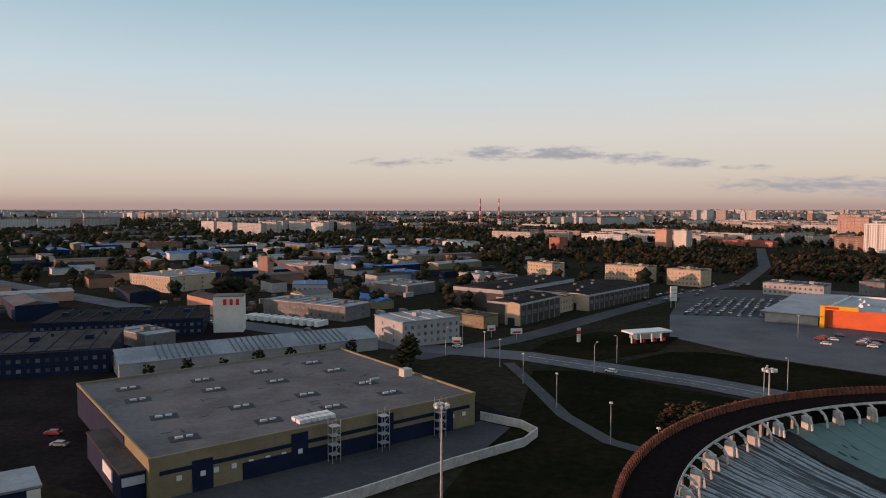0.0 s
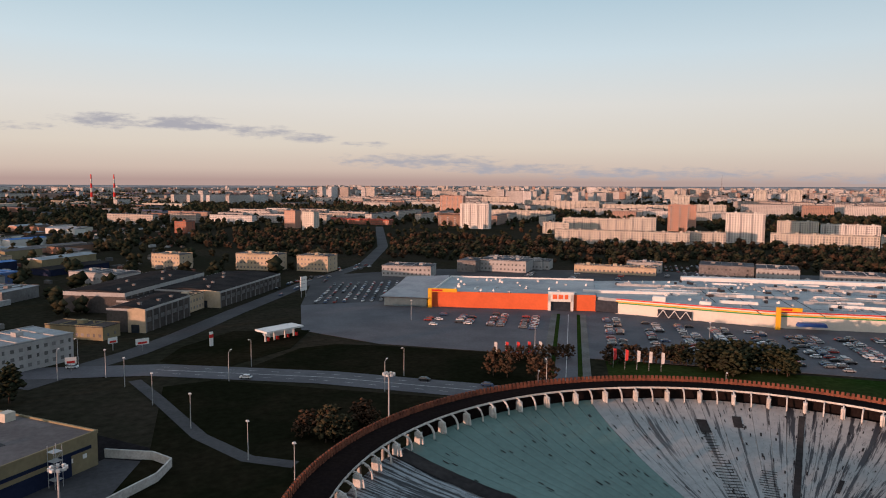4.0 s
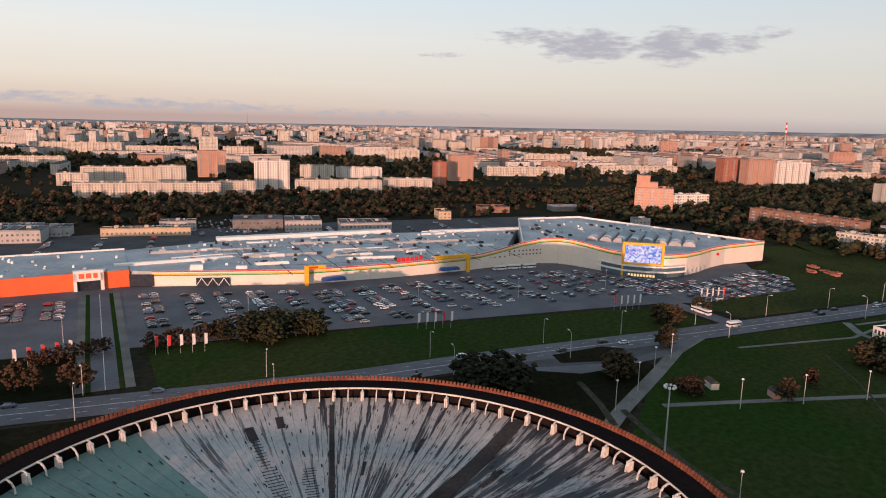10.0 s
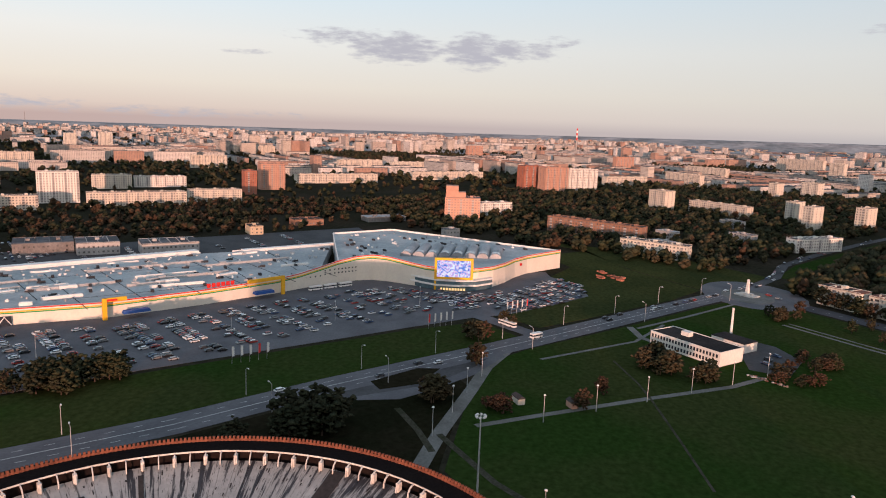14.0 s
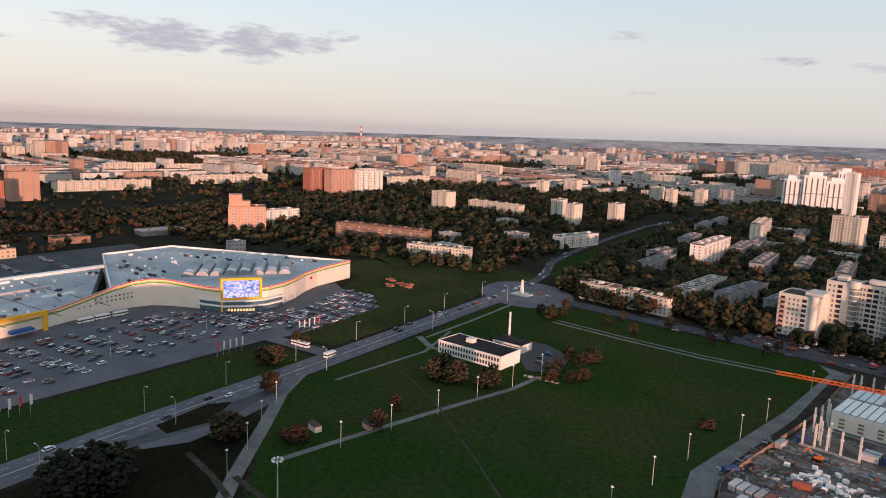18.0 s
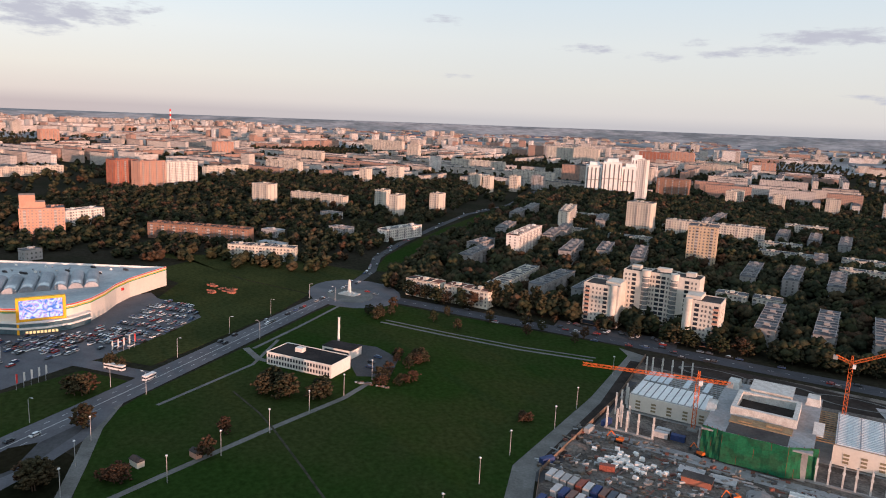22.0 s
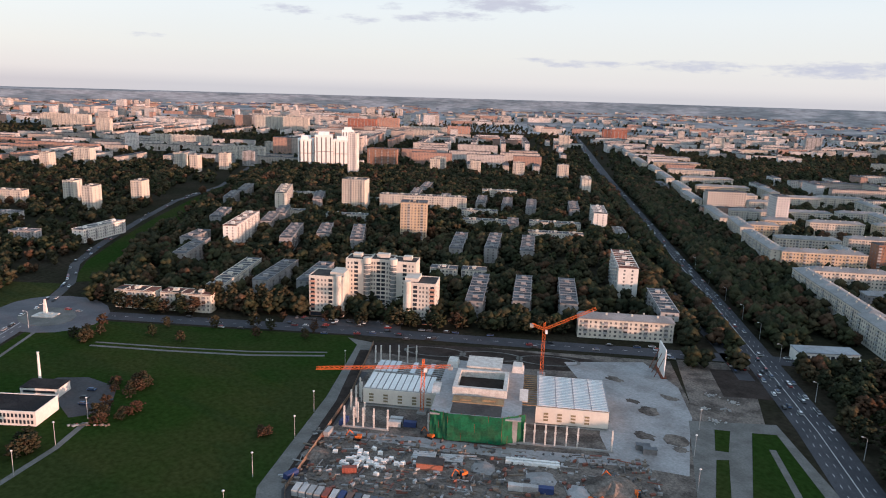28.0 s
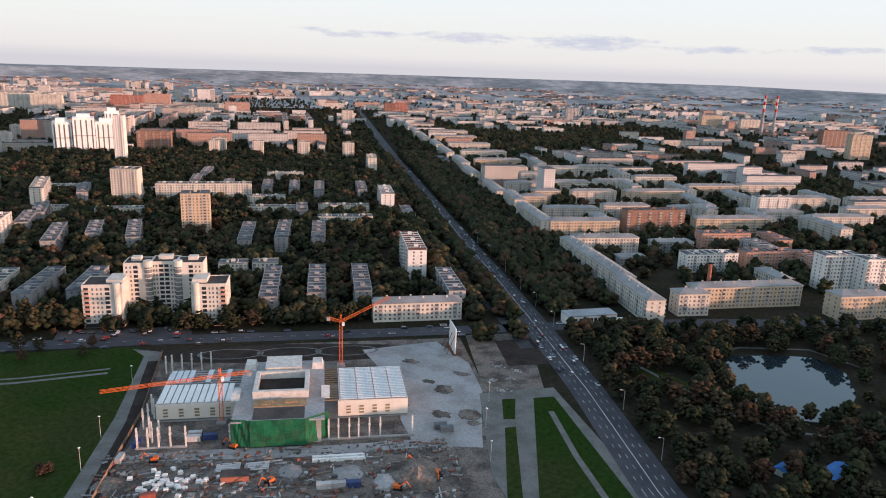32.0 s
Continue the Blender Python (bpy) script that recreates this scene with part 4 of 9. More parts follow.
# ---- apartment blocks ----
OBST = []   # footprints, to keep trees clear of
def block(name, x, y, yaw, length, depth, floors, wall, roof, label, category="apartment block", fh=2.9, base=0.6, cols=None, group="", balconies=True, windows="window_grey"):
    """A straight apartment block: walls, flat roof with parapet and stair heads, rows of windows and balconies."""
    th = thing(name, x, y, 0, yaw, label, category, group)
    roof = "estate_roof" if roof == "roof_felt" else roof
    if category == "works building":
        wall = {"white_plaster": "grey_panel", "grey_panel": "works_grey"}.get(wall, wall)
    OBST.append((x, y, yaw, length, depth))
    h = base + floors * fh + 0.8
    part("wall", Mesh().box(0, 0, 0, length, depth, h), wall, th)
    if roof == "zinc" and category == "apartment block":
        a_, b_, e_ = length / 2 + 0.6, depth / 2 + 0.6, max(0.5, length / 2 - depth * 0.45)
        r = Mesh().add([(-a_, -b_, h), (a_, -b_, h), (a_, b_, h), (-a_, b_, h), (-a_, -b_, h + 0.35), (a_, -b_, h + 0.35), (a_, b_, h + 0.35), (-a_, b_, h + 0.35), (-e_, 0, h + 3.0), (e_, 0, h + 3.0)],
                       [(3, 2, 1, 0), (0, 1, 5, 4), (1, 2, 6, 5), (2, 3, 7, 6), (3, 0, 4, 7), (4, 5, 9, 8), (6, 7, 8, 9), (5, 6, 9), (7, 4, 8)])
        part("roof", r, "tin_roof", th, "hipped grey tin roof")
        stacks = Mesh()
        for i in range(max(2, int(length / 9))):
            stacks.box(-e_ + (i + 0.5) * 2 * e_ / max(2, int(length / 9)), (-1) ** i * depth * 0.16, h + 0.8, 1.1, 0.8, 2.6)
        tagged(part("chimney_stack", stacks, wall, th), kind="stuff")
        part("cornice", Mesh().box(0, 0, h - 0.7, length + 0.5, depth + 0.5, 0.45), "pale_plaster", th)
    else:
        part("roof", Mesh().box(0, 0, h, length + 0.5, depth + 0.5, 0.35), roof, th)
        if roof in ("estate_roof", "red_felt") and math.hypot(x, y) < 1000:
            felt = Mesh()
            k = max(2, int(length / 7))
            for i in range(k):
                if i % 2:
                    felt.box(-length / 2 + (i + 0.5) * length / k, depth * 0.12, h + 0.352, length / k - 0.8, depth * 0.62, 0.03)
            tagged(part("roof_felt_sheet", felt, "roof_panel_dark" if roof == "estate_roof" else "brown_felt", th), kind="stuff")
    heads = Mesh()
    flat = not (roof == "zinc" and category == "apartment block")
    k = max(1, int(length / 18)) if flat else 0
    for i in range(k):
        heads.box(-length / 2 + (i + 0.5) * length / k, 0, h + 0.35, 3.0, 3.4, 1.7)
        heads.box(-length / 2 + (i + 0.5) * length / k + 4.5, depth * 0.2, h + 0.35, 0.9, 0.7, 1.2)
    k = max(2, int(length / 7)) if flat else 0
    for i in range(1, k):
        heads.box(-length / 2 + i * length / k, 0, h + 0.35, 0.45, depth, 0.35)
    if flat:
        for s in (-1, 1):
            heads.box(0, s * (depth / 2 + 0.05), h + 0.352, length, 0.4, 0.3)
        tagged(part("roof_hut", heads, wall, th), kind="stuff")
    n = cols or max(2, int(length / 3.1))
    step = length / n
    win = Mesh()
    bal = Mesh()
    rnd = random.Random(int(x * 7 + y * 13))
    for f in range(floors):
        z = base + f * fh + 0.9
        for s in (-1, 1):
            for c in range(n):
                u = -length / 2 + (c + 0.5) * step
                if balconies and f > 0 and c % 4 == 1:
                    bal.box(u, s * (depth / 2 + 0.5), z - 0.9, step * 0.85, 1.0, 1.15)
                    win.add([(u - step * 0.38, s * (depth / 2 + 0.04), z + 0.25), (u + step * 0.38, s * (depth / 2 + 0.04), z + 0.25), (u + step * 0.38, s * (depth / 2 + 0.04), z + 1.6), (u - step * 0.38, s * (depth / 2 + 0.04), z + 1.6)], [(0, 1, 2, 3)])
                else:
                    w = 0.75 if c % 4 else 0.5
                    win.add([(u - w, s * (depth / 2 + 0.03), z), (u + w, s * (depth / 2 + 0.03), z), (u + w, s * (depth / 2 + 0.03), z + 1.45), (u - w, s * (depth / 2 + 0.03), z + 1.45)], [(0, 1, 2, 3)])
        for s in (-1, 1):
            for v in (-depth * 0.2, depth * 0.2):
                win.add([(s * (length / 2 + 0.03), v - 0.7, z), (s * (length / 2 + 0.03), v + 0.7, z), (s * (length / 2 + 0.03), v + 0.7, z + 1.45), (s * (length / 2 + 0.03), v - 0.7, z + 1.45)], [(0, 1, 2, 3)])
    tagged(part("glazing", win, windows, th), kind="stuff")
    if bal.v:
        tagged(part("balcony_tier", bal, "grey_panel" if wall not in ("grey_panel", "slab_grey") else "works_grey", th), kind="stuff")
    return th


block("apartment_block", 739, -53, 57, 109, 14, 5, "brick_brown", "brown_felt", "long five-storey brown brick apartment block")
block("apartment_block", 634, -99, 61, 61, 12, 4, "pale_plaster", "roof_felt", "pale four-storey apartment block among trees")
block("apartment_tower", 698, -570, 35, 30, 22, 14, "cream_plaster", "roof_felt", "cream apartment tower with rounded corners", "apartment tower")
block("apartment_tower", 518, -502, 43, 27, 22, 14, "ochre_plaster", "roof_felt", "warm ochre apartment tower", "apartment tower")
block("apartment_block", 630, -625, 40, 110, 14, 8, "pale_plaster", "roof_felt", "nine-storey pale apartment slab")
block("apartment_block", 214, -404, 38, 61, 13, 4, "pale_plaster", "zinc", "five-storey pale corner apartment block")

# ---- the town, block by block ----
# towards the mall: panel blocks beyond the railway belt
block("apartment_block", 593, 943, -50, 47, 16, 13, "white_plaster", "roof_felt", "white thirteen-storey slab with ribbed front", "apartment block", 2.89)
block("apartment_block", 601, 628, -50, 157, 13, 5, "cream_plaster", "roof_felt", "five-storey pale panel apartment slab among trees", "apartment block", 2.92)
block("apartment_block", 680, 569, -50, 44, 13, 5, "cream_plaster", "roof_felt", "five-storey pale panel apartment slab among trees", "apartment block", 2.92)
block("apartment_block", 760, 577, -52, 45, 16, 12, "white_plaster", "roof_felt", "tall white twelve-storey slab", "apartment block", 2.97)
block("apartment_block", 775, 484, -52, 110, 13, 5, "cream_plaster", "roof_felt", "five-storey pale panel apartment slab among trees", "apartment block", 2.92)
block("apartment_block", 853, 424, -52, 66, 13, 5, "cream_plaster", "roof_felt", "five-storey pale panel apartment slab among trees", "apartment block", 2.92)
block("apartment_block", 642, 801, -50, 38, 13, 5, "cream_plaster", "roof_felt", "five-storey pale panel apartment slab among trees", "apartment block", 2.92)
block("apartment_block", 807, 1131, -50, 138, 14, 6, "cream_plaster", "roof_felt", "five-storey pale panel apartment slab among trees", "apartment block", 2.77)
block("apartment_block", 721, 805, -50, 100, 14, 6, "cream_plaster", "roof_felt", "nine-storey pale panel apartment slab", "apartment block", 3.08)
block("apartment_block", 718, 708, -50, 35, 14, 8, "pale_plaster", "roof_felt", "nine-storey pale panel apartment slab", "apartment block", 3.08)
block("apartment_block", 858, 765, -50, 41, 20, 13, "brick_pink", "roof_felt", "pinkish brick apartment tower", "apartment block", 2.97)
block("apartment_block", 1687, 1239, -52, 31, 20, 18, "pale_plaster", "roof_felt", "slim eighteen-storey tower in the far town", "apartment block", 2.98)
block("apartment_block", 1824, 1231, -52, 36, 20, 18, "pale_plaster", "roof_felt", "slim eighteen-storey tower in the far town", "apartment block", 2.98)
block("apartment_block", 1051, 428, -52, 38, 20, 12, "brick_pink", "roof_felt", "blocky pink apartment tower with pale middle panel", "apartment block", 3.22)
block("apartment_block", 966, 427, -52, 17, 20, 11, "brick_red", "roof_felt", "dark red brick apartment tower", "apartment block", 2.96)
block("apartment_block", 1224, 375, -52, 154, 13, 5, "cream_plaster", "roof_felt", "five-storey pale panel apartment slab among trees", "apartment block", 2.92)
block("apartment_block", 1436, 205, -52, 166, 13, 5, "cream_plaster", "roof_felt", "five-storey pale panel apartment slab among trees", "apartment block", 2.92)
block("apartment_block", 863, 63, -52, 45, 14, 5, "white_plaster", "roof_felt", "white five-storey office block", "apartment block", 3.12)
block("apartment_block", 1252, 30, -52, 43, 22, 15, "brick_red", "roof_felt", "red brick and white stepped apartment block", "apartment block", 2.91)
block("apartment_block", 1230, -9, -52, 48, 22, 15, "brick_pink", "roof_felt", "pink brick stepped apartment block", "apartment block", 2.91)
block("apartment_block", 1275, -56, -52, 64, 22, 14, "white_plaster", "roof_felt", "pale stepped apartment block", "apartment block", 2.90)
block("apartment_block", 1541, 420, -52, 105, 14, 9, "cream_plaster", "roof_felt", "nine-storey pale panel apartment slab", "apartment block", 2.84)
block("apartment_block", 1684, 279, -52, 31, 20, 10, "cream_plaster", "roof_felt", "slim nine-storey cream apartment tower", "apartment block", 2.86)
block("apartment_block", 2679, 285, -52, 65, 18, 13, "brick_pink", "roof_felt", "pinkish apartment tower in the far town", "apartment block", 2.97)
block("apartment_block", 1682, 333, -52, 101, 14, 6, "pale_plaster", "roof_felt", "five-storey pale panel apartment slab among trees", "apartment block", 3.10)
block("apartment_block", 592, 1017, -50, 41, 20, 5, "brick_brown", "brown_felt", "unfinished brown brick building", "apartment block", 3.32)
block("apartment_block", 943, 629, -52, 53, 14, 6, "pale_plaster", "roof_felt", "five-storey pale panel apartment slab among trees", "apartment block", 3.10)
block("apartment_block", 1000, 586, -52, 74, 14, 5, "white_plaster", "roof_felt", "five-storey pale panel apartment slab among trees", "apartment block", 2.92)
block("apartment_block", 1880, 2022, -50, 136, 16, 13, "pale_plaster", "roof_felt", "nine-storey pale panel apartment slab", "apartment block", 2.97)
block("apartment_block", 1444, 732, -52, 76, 14, 9, "cream_plaster", "roof_felt", "nine-storey pale panel apartment slab", "apartment block", 2.84)
block("apartment_block", 2112, 918, -52, 130, 14, 9, "cream_plaster", "roof_felt", "nine-storey pale panel apartment slab", "apartment block", 2.84)
block("apartment_block", 1278, 1147, -50, 41, 18, 14, "pale_plaster", "roof_felt", "nine-storey pale panel apartment slab", "apartment block", 3.11)
block("apartment_block", 1221, 1755, -50, 165, 14, 9, "cream_plaster", "roof_felt", "nine-storey pale panel apartment slab", "apartment block", 2.84)
block("apartment_block", 1131, 1394, -50, 188, 14, 9, "cream_plaster", "roof_felt", "nine-storey pale panel apartment slab", "apartment block", 2.84)
block("apartment_block", 1247, 1274, -50, 178, 14, 6, "cream_plaster", "roof_felt", "five-storey pale panel apartment slab among trees", "apartment block", 3.10)
block("apartment_block", 836, 1432, -50, 58, 16, 13, "brick_pink", "roof_felt", "nine-storey pale panel apartment slab", "apartment block", 2.97)
block("apartment_block", 1255, 1043, -50, 65, 14, 9, "cream_plaster", "roof_felt", "nine-storey pale panel apartment slab", "apartment block", 2.84)
# round the boulevard
block("apartment_block", 1036, -163, 40, 30, 20, 9, "cream_plaster", "roof_felt", "slim nine-storey cream apartment tower", "apartment block", 3.07)
block("apartment_block", 1017, -239, 40, 95, 13, 5, "cream_plaster", "roof_felt", "five-storey pale panel apartment slab among trees", "apartment block", 2.92)
block("apartment_block", 953, -316, 40, 14, 20, 9, "pale_plaster", "roof_felt", "slim nine-storey cream apartment tower", "apartment block", 3.07)
block("apartment_block", 892, -317, 40, 14, 20, 9, "pale_plaster", "roof_felt", "slim nine-storey cream apartment tower", "apartment block", 3.07)
block("apartment_block", 911, -384, 40, 15, 20, 9, "cream_plaster", "roof_felt", "slim nine-storey cream apartment tower", "apartment block", 3.07)
block("apartment_block", 1344, -408, 40, 17, 20, 9, "cream_plaster", "roof_felt", "slim nine-storey cream apartment tower", "apartment block", 3.07)
block("apartment_block", 1409, -492, 40, 33, 20, 9, "pale_plaster", "roof_felt", "slim nine-storey cream apartment tower", "apartment block", 3.07)
block("apartment_block", 722, -262, 120, 60, 13, 4, "white_plaster", "roof_felt", "white four-storey slab beside the boulevard", "apartment block", 2.9)
block("apartment_block", 476, -196, 37, 28, 12, 4, "pale_plaster", "red_felt", "pale slab with a red-brown roof edge", "apartment block", 2.8)
block("apartment_block", 447, -219, 37, 36, 12, 4, "pale_plaster", "red_felt", "pale slab with a red-brown roof edge", "apartment block", 2.8)
block("apartment_block", 986, -798, 40, 16, 22, 24, "white_plaster", "roof_felt", "tall white apartment tower", "apartment block", 3.19)
block("apartment_block", 1078, -948, 40, 60, 25, 12, "brick_brown", "roof_felt", "unfinished brown brick apartment tower", "apartment block", 3.05)
block("apartment_block", 1688, -820, 40, 152, 14, 9, "pale_plaster", "roof_felt", "nine-storey pale panel apartment slab", "apartment block", 2.96)
block("apartment_block", 1344, -789, 40, 94, 14, 9, "pale_plaster", "roof_felt", "nine-storey pale panel apartment slab", "apartment block", 2.96)
block("apartment_block", 1418, -921, 40, 57, 14, 9, "cream_plaster", "roof_felt", "nine-storey pale panel apartment slab", "apartment block", 2.96)
block("apartment_block", 1236, -597, 40, 20, 18, 9, "cream_plaster", "roof_felt", "slim nine-storey cream apartment tower", "apartment block", 3.18)
block("apartment_block", 1188, -602, 40, 15, 18, 9, "cream_plaster", "roof_felt", "slim nine-storey cream apartment tower", "apartment block", 3.18)
block("apartment_block", 1200, -666, 40, 17, 18, 9, "cream_plaster", "roof_felt", "slim nine-storey cream apartment tower", "apartment block", 3.18)
block("apartment_block", 1235, -739, 40, 24, 18, 9, "grey_panel", "roof_felt", "slim nine-storey cream apartment tower", "apartment block", 2.96)
block("apartment_block", 1819, -1790, 40, 163, 16, 10, "cream_plaster", "roof_felt", "nine-storey pale panel apartment slab", "apartment block", 2.86)
block("apartment_block", 2382, -1507, 40, 148, 18, 16, "grey_panel", "roof_felt", "grey sixteen-storey slab in the far town", "apartment block", 3.04)
block("apartment_block", 2285, -1561, 40, 62, 18, 16, "cream_plaster", "roof_felt", "cream sixteen-storey slab in the far town", "apartment block", 3.04)
block("apartment_block", 971, -1005, 40, 23, 18, 9, "pale_plaster", "roof_felt", "slim nine-storey cream apartment tower", "apartment block", 2.96)
block("apartment_block", 1563, -287, 40, 91, 14, 9, "cream_plaster", "roof_felt", "nine-storey pale panel apartment slab", "apartment block", 2.84)
block("apartment_block", 1506, -158, -52, 113, 14, 5, "cream_plaster", "roof_felt", "five-storey pale panel apartment slab among trees", "apartment block", 3.32)
block("apartment_block", 2097, -211, -52, 67, 16, 13, "brick_pink", "roof_felt", "nine-storey pale panel apartment slab", "apartment block", 2.97)
block("apartment_block", 1954, -412, 40, 132, 14, 9, "cream_plaster", "roof_felt", "nine-storey pale panel apartment slab", "apartment block", 2.84)
block("apartment_block", 2473, -815, 40, 162, 16, 15, "cream_plaster", "roof_felt", "nine-storey pale panel apartment slab", "apartment block", 2.91)
block("apartment_block", 2176, -820, 40, 44, 16, 15, "cream_plaster", "roof_felt", "nine-storey pale panel apartment slab", "apartment block", 2.91)
block("low_building", 674, -114, 40, 29, 12, 2, "grey_panel", "zinc", "low grey school building among trees", "low building", 3.30)
block("low_building", 752, -128, 40, 22, 12, 2, "grey_panel", "zinc", "low grey building among trees", "low building", 3.30)
block("low_building", 874, -222, 40, 27, 12, 3, "grey_panel", "roof_felt", "low grey building among trees", "low building", 2.53)
block("low_building", 755, -204, 40, 26, 12, 3, "grey_panel", "roof_felt", "low grey building among trees", "low building", 2.53)
# rows of slabs seen end on behind the new hall: middle, turn, length
for x, y, yaw, ln in ((323, -382, 127, 76), (300, -406, 126, 72), (274, -426, 126, 70), (446, -494, 128, 78), (425, -521, 126, 74), (397, -539, 126, 74), (581, -394, 137, 76), (570, -427, 138, 56), (537, -443, 138, 76), (612, -718, 128, 70), (579, -732, 127, 72), (548, -744, 126, 80), (508, -783, 126, 70), (761, -559, 140, 72), (457, -296, 126, 66), (434, -317, 127, 60), (714, -390, 140, 62), (575, -286, 135, 64), (620, -312, 128, 40), (660, -420, 138, 60), (690, -455, 140, 56), (655, -690, 128, 64), (830, -470, 140, 60), (880, -520, 140, 64), (800, -640, 140, 56), (840, -690, 132, 60), (720, -700, 130, 58), (760, -760, 128, 60), (480, -620, 128, 44)):
    block("apartment_block", x, y, yaw, ln, 12, 5, "slab_grey", "roof_felt", "grey five-storey slab with its end to the street", "apartment block", 2.62)
block("apartment_block", 477, -272, 130, 88, 12, 4, "pale_plaster", "roof_felt", "pale four-storey slab beside the boulevard", "apartment block", 2.9)
block("apartment_block", 762, -505, 141, 84, 14, 9, "pale_plaster", "roof_felt", "pale nine-storey slab among trees", "apartment block", 2.85)
block("apartment_block", 622, -363, 134, 84, 13, 8, "white_plaster", "red_felt", "white slab with a red-brown roof among trees", "apartment block", 2.8)
for x, y, yaw, ln, fl in ((511, -609, 36, 52, 4), (453, -663, 36, 58, 4), (416, -612, 37, 58, 4), (644, -516, 42, 52, 3), (665, -820, 40, 52, 4), (385, -410, 37, 22, 4), (366, -426, 37, 20, 4), (707, -477, 43, 35, 3), (560, -655, 37, 44, 4), (720, -615, 40, 40, 3), (805, -560, 42, 44, 4)):
    block("apartment_block", x, y, yaw, ln, 12, fl, "pale_plaster", "roof_felt", "long low pale apartment slab among trees", "apartment block", 2.8)
block("apartment_block", 273, -503, 126, 66, 15, 9, "white_plaster", "red_felt", "white nine-storey slab with a red-brown roof", "apartment block", 2.88)
block("apartment_block", 425, -709, 126, 62, 15, 9, "white_plaster", "roof_felt", "white nine-storey slab with its end to the street", "apartment block", 2.88)
block("apartment_block", 611, -970, 126, 50, 14, 9, "pale_plaster", "roof_felt", "white nine-storey slab with its end to the street", "apartment block", 2.96)
block("apartment_block", 215, -457, 127, 60, 12, 5, "grey_panel", "roof_felt", "grey five-storey slab along the service road", "apartment block", 2.7)
block("low_building", 388, -696, 127, 60, 12, 2, "grey_panel", "roof_felt", "low grey shop building by the service road", "low building", 3.6)
for x, y, wall, ln in ((945, -964, "cream_plaster", 17), (885, -1013, "cream_plaster", 20), (818, -1061, "cream_plaster", 22), (748, -1105, "cream_plaster", 21)):
    block("apartment_block", x, y, 39, ln, 18, 9, wall, "roof_felt", "slim nine-storey cream apartment tower", "apartment block", 3.07)
block("apartment_block", 2224, -1425, 40, 123, 18, 14, "pale_plaster", "roof_felt", "far many-storey apartment block", "apartment block", 3.47)
block("apartment_block", 2120, -1454, 40, 91, 18, 14, "cream_plaster", "roof_felt", "far many-storey apartment block", "apartment block", 3.47)
block("apartment_block", 2033, -1682, 40, 104, 18, 14, "brick_red", "roof_felt", "far many-storey apartment block", "apartment block", 3.33)
block("apartment_block", 2084, -1853, 40, 88, 18, 14, "brick_pink", "roof_felt", "far many-storey apartment block", "apartment block", 3.33)
block("apartment_block", 1668, -1629, 40, 105, 18, 14, "cream_plaster", "roof_felt", "far many-storey apartment block", "apartment block", 2.04)
block("apartment_block", 1670, -1813, 40, 78, 18, 14, "brick_pink", "roof_felt", "far many-storey apartment block", "apartment block", 2.76)
block("apartment_block", 1192, -1753, 38, 33, 18, 14, "cream_plaster", "roof_felt", "far many-storey apartment block", "apartment block", 2.90)
block("apartment_block", 1302, -2220, 38, 85, 18, 14, "brick_red", "roof_felt", "far many-storey apartment block", "apartment block", 3.11)
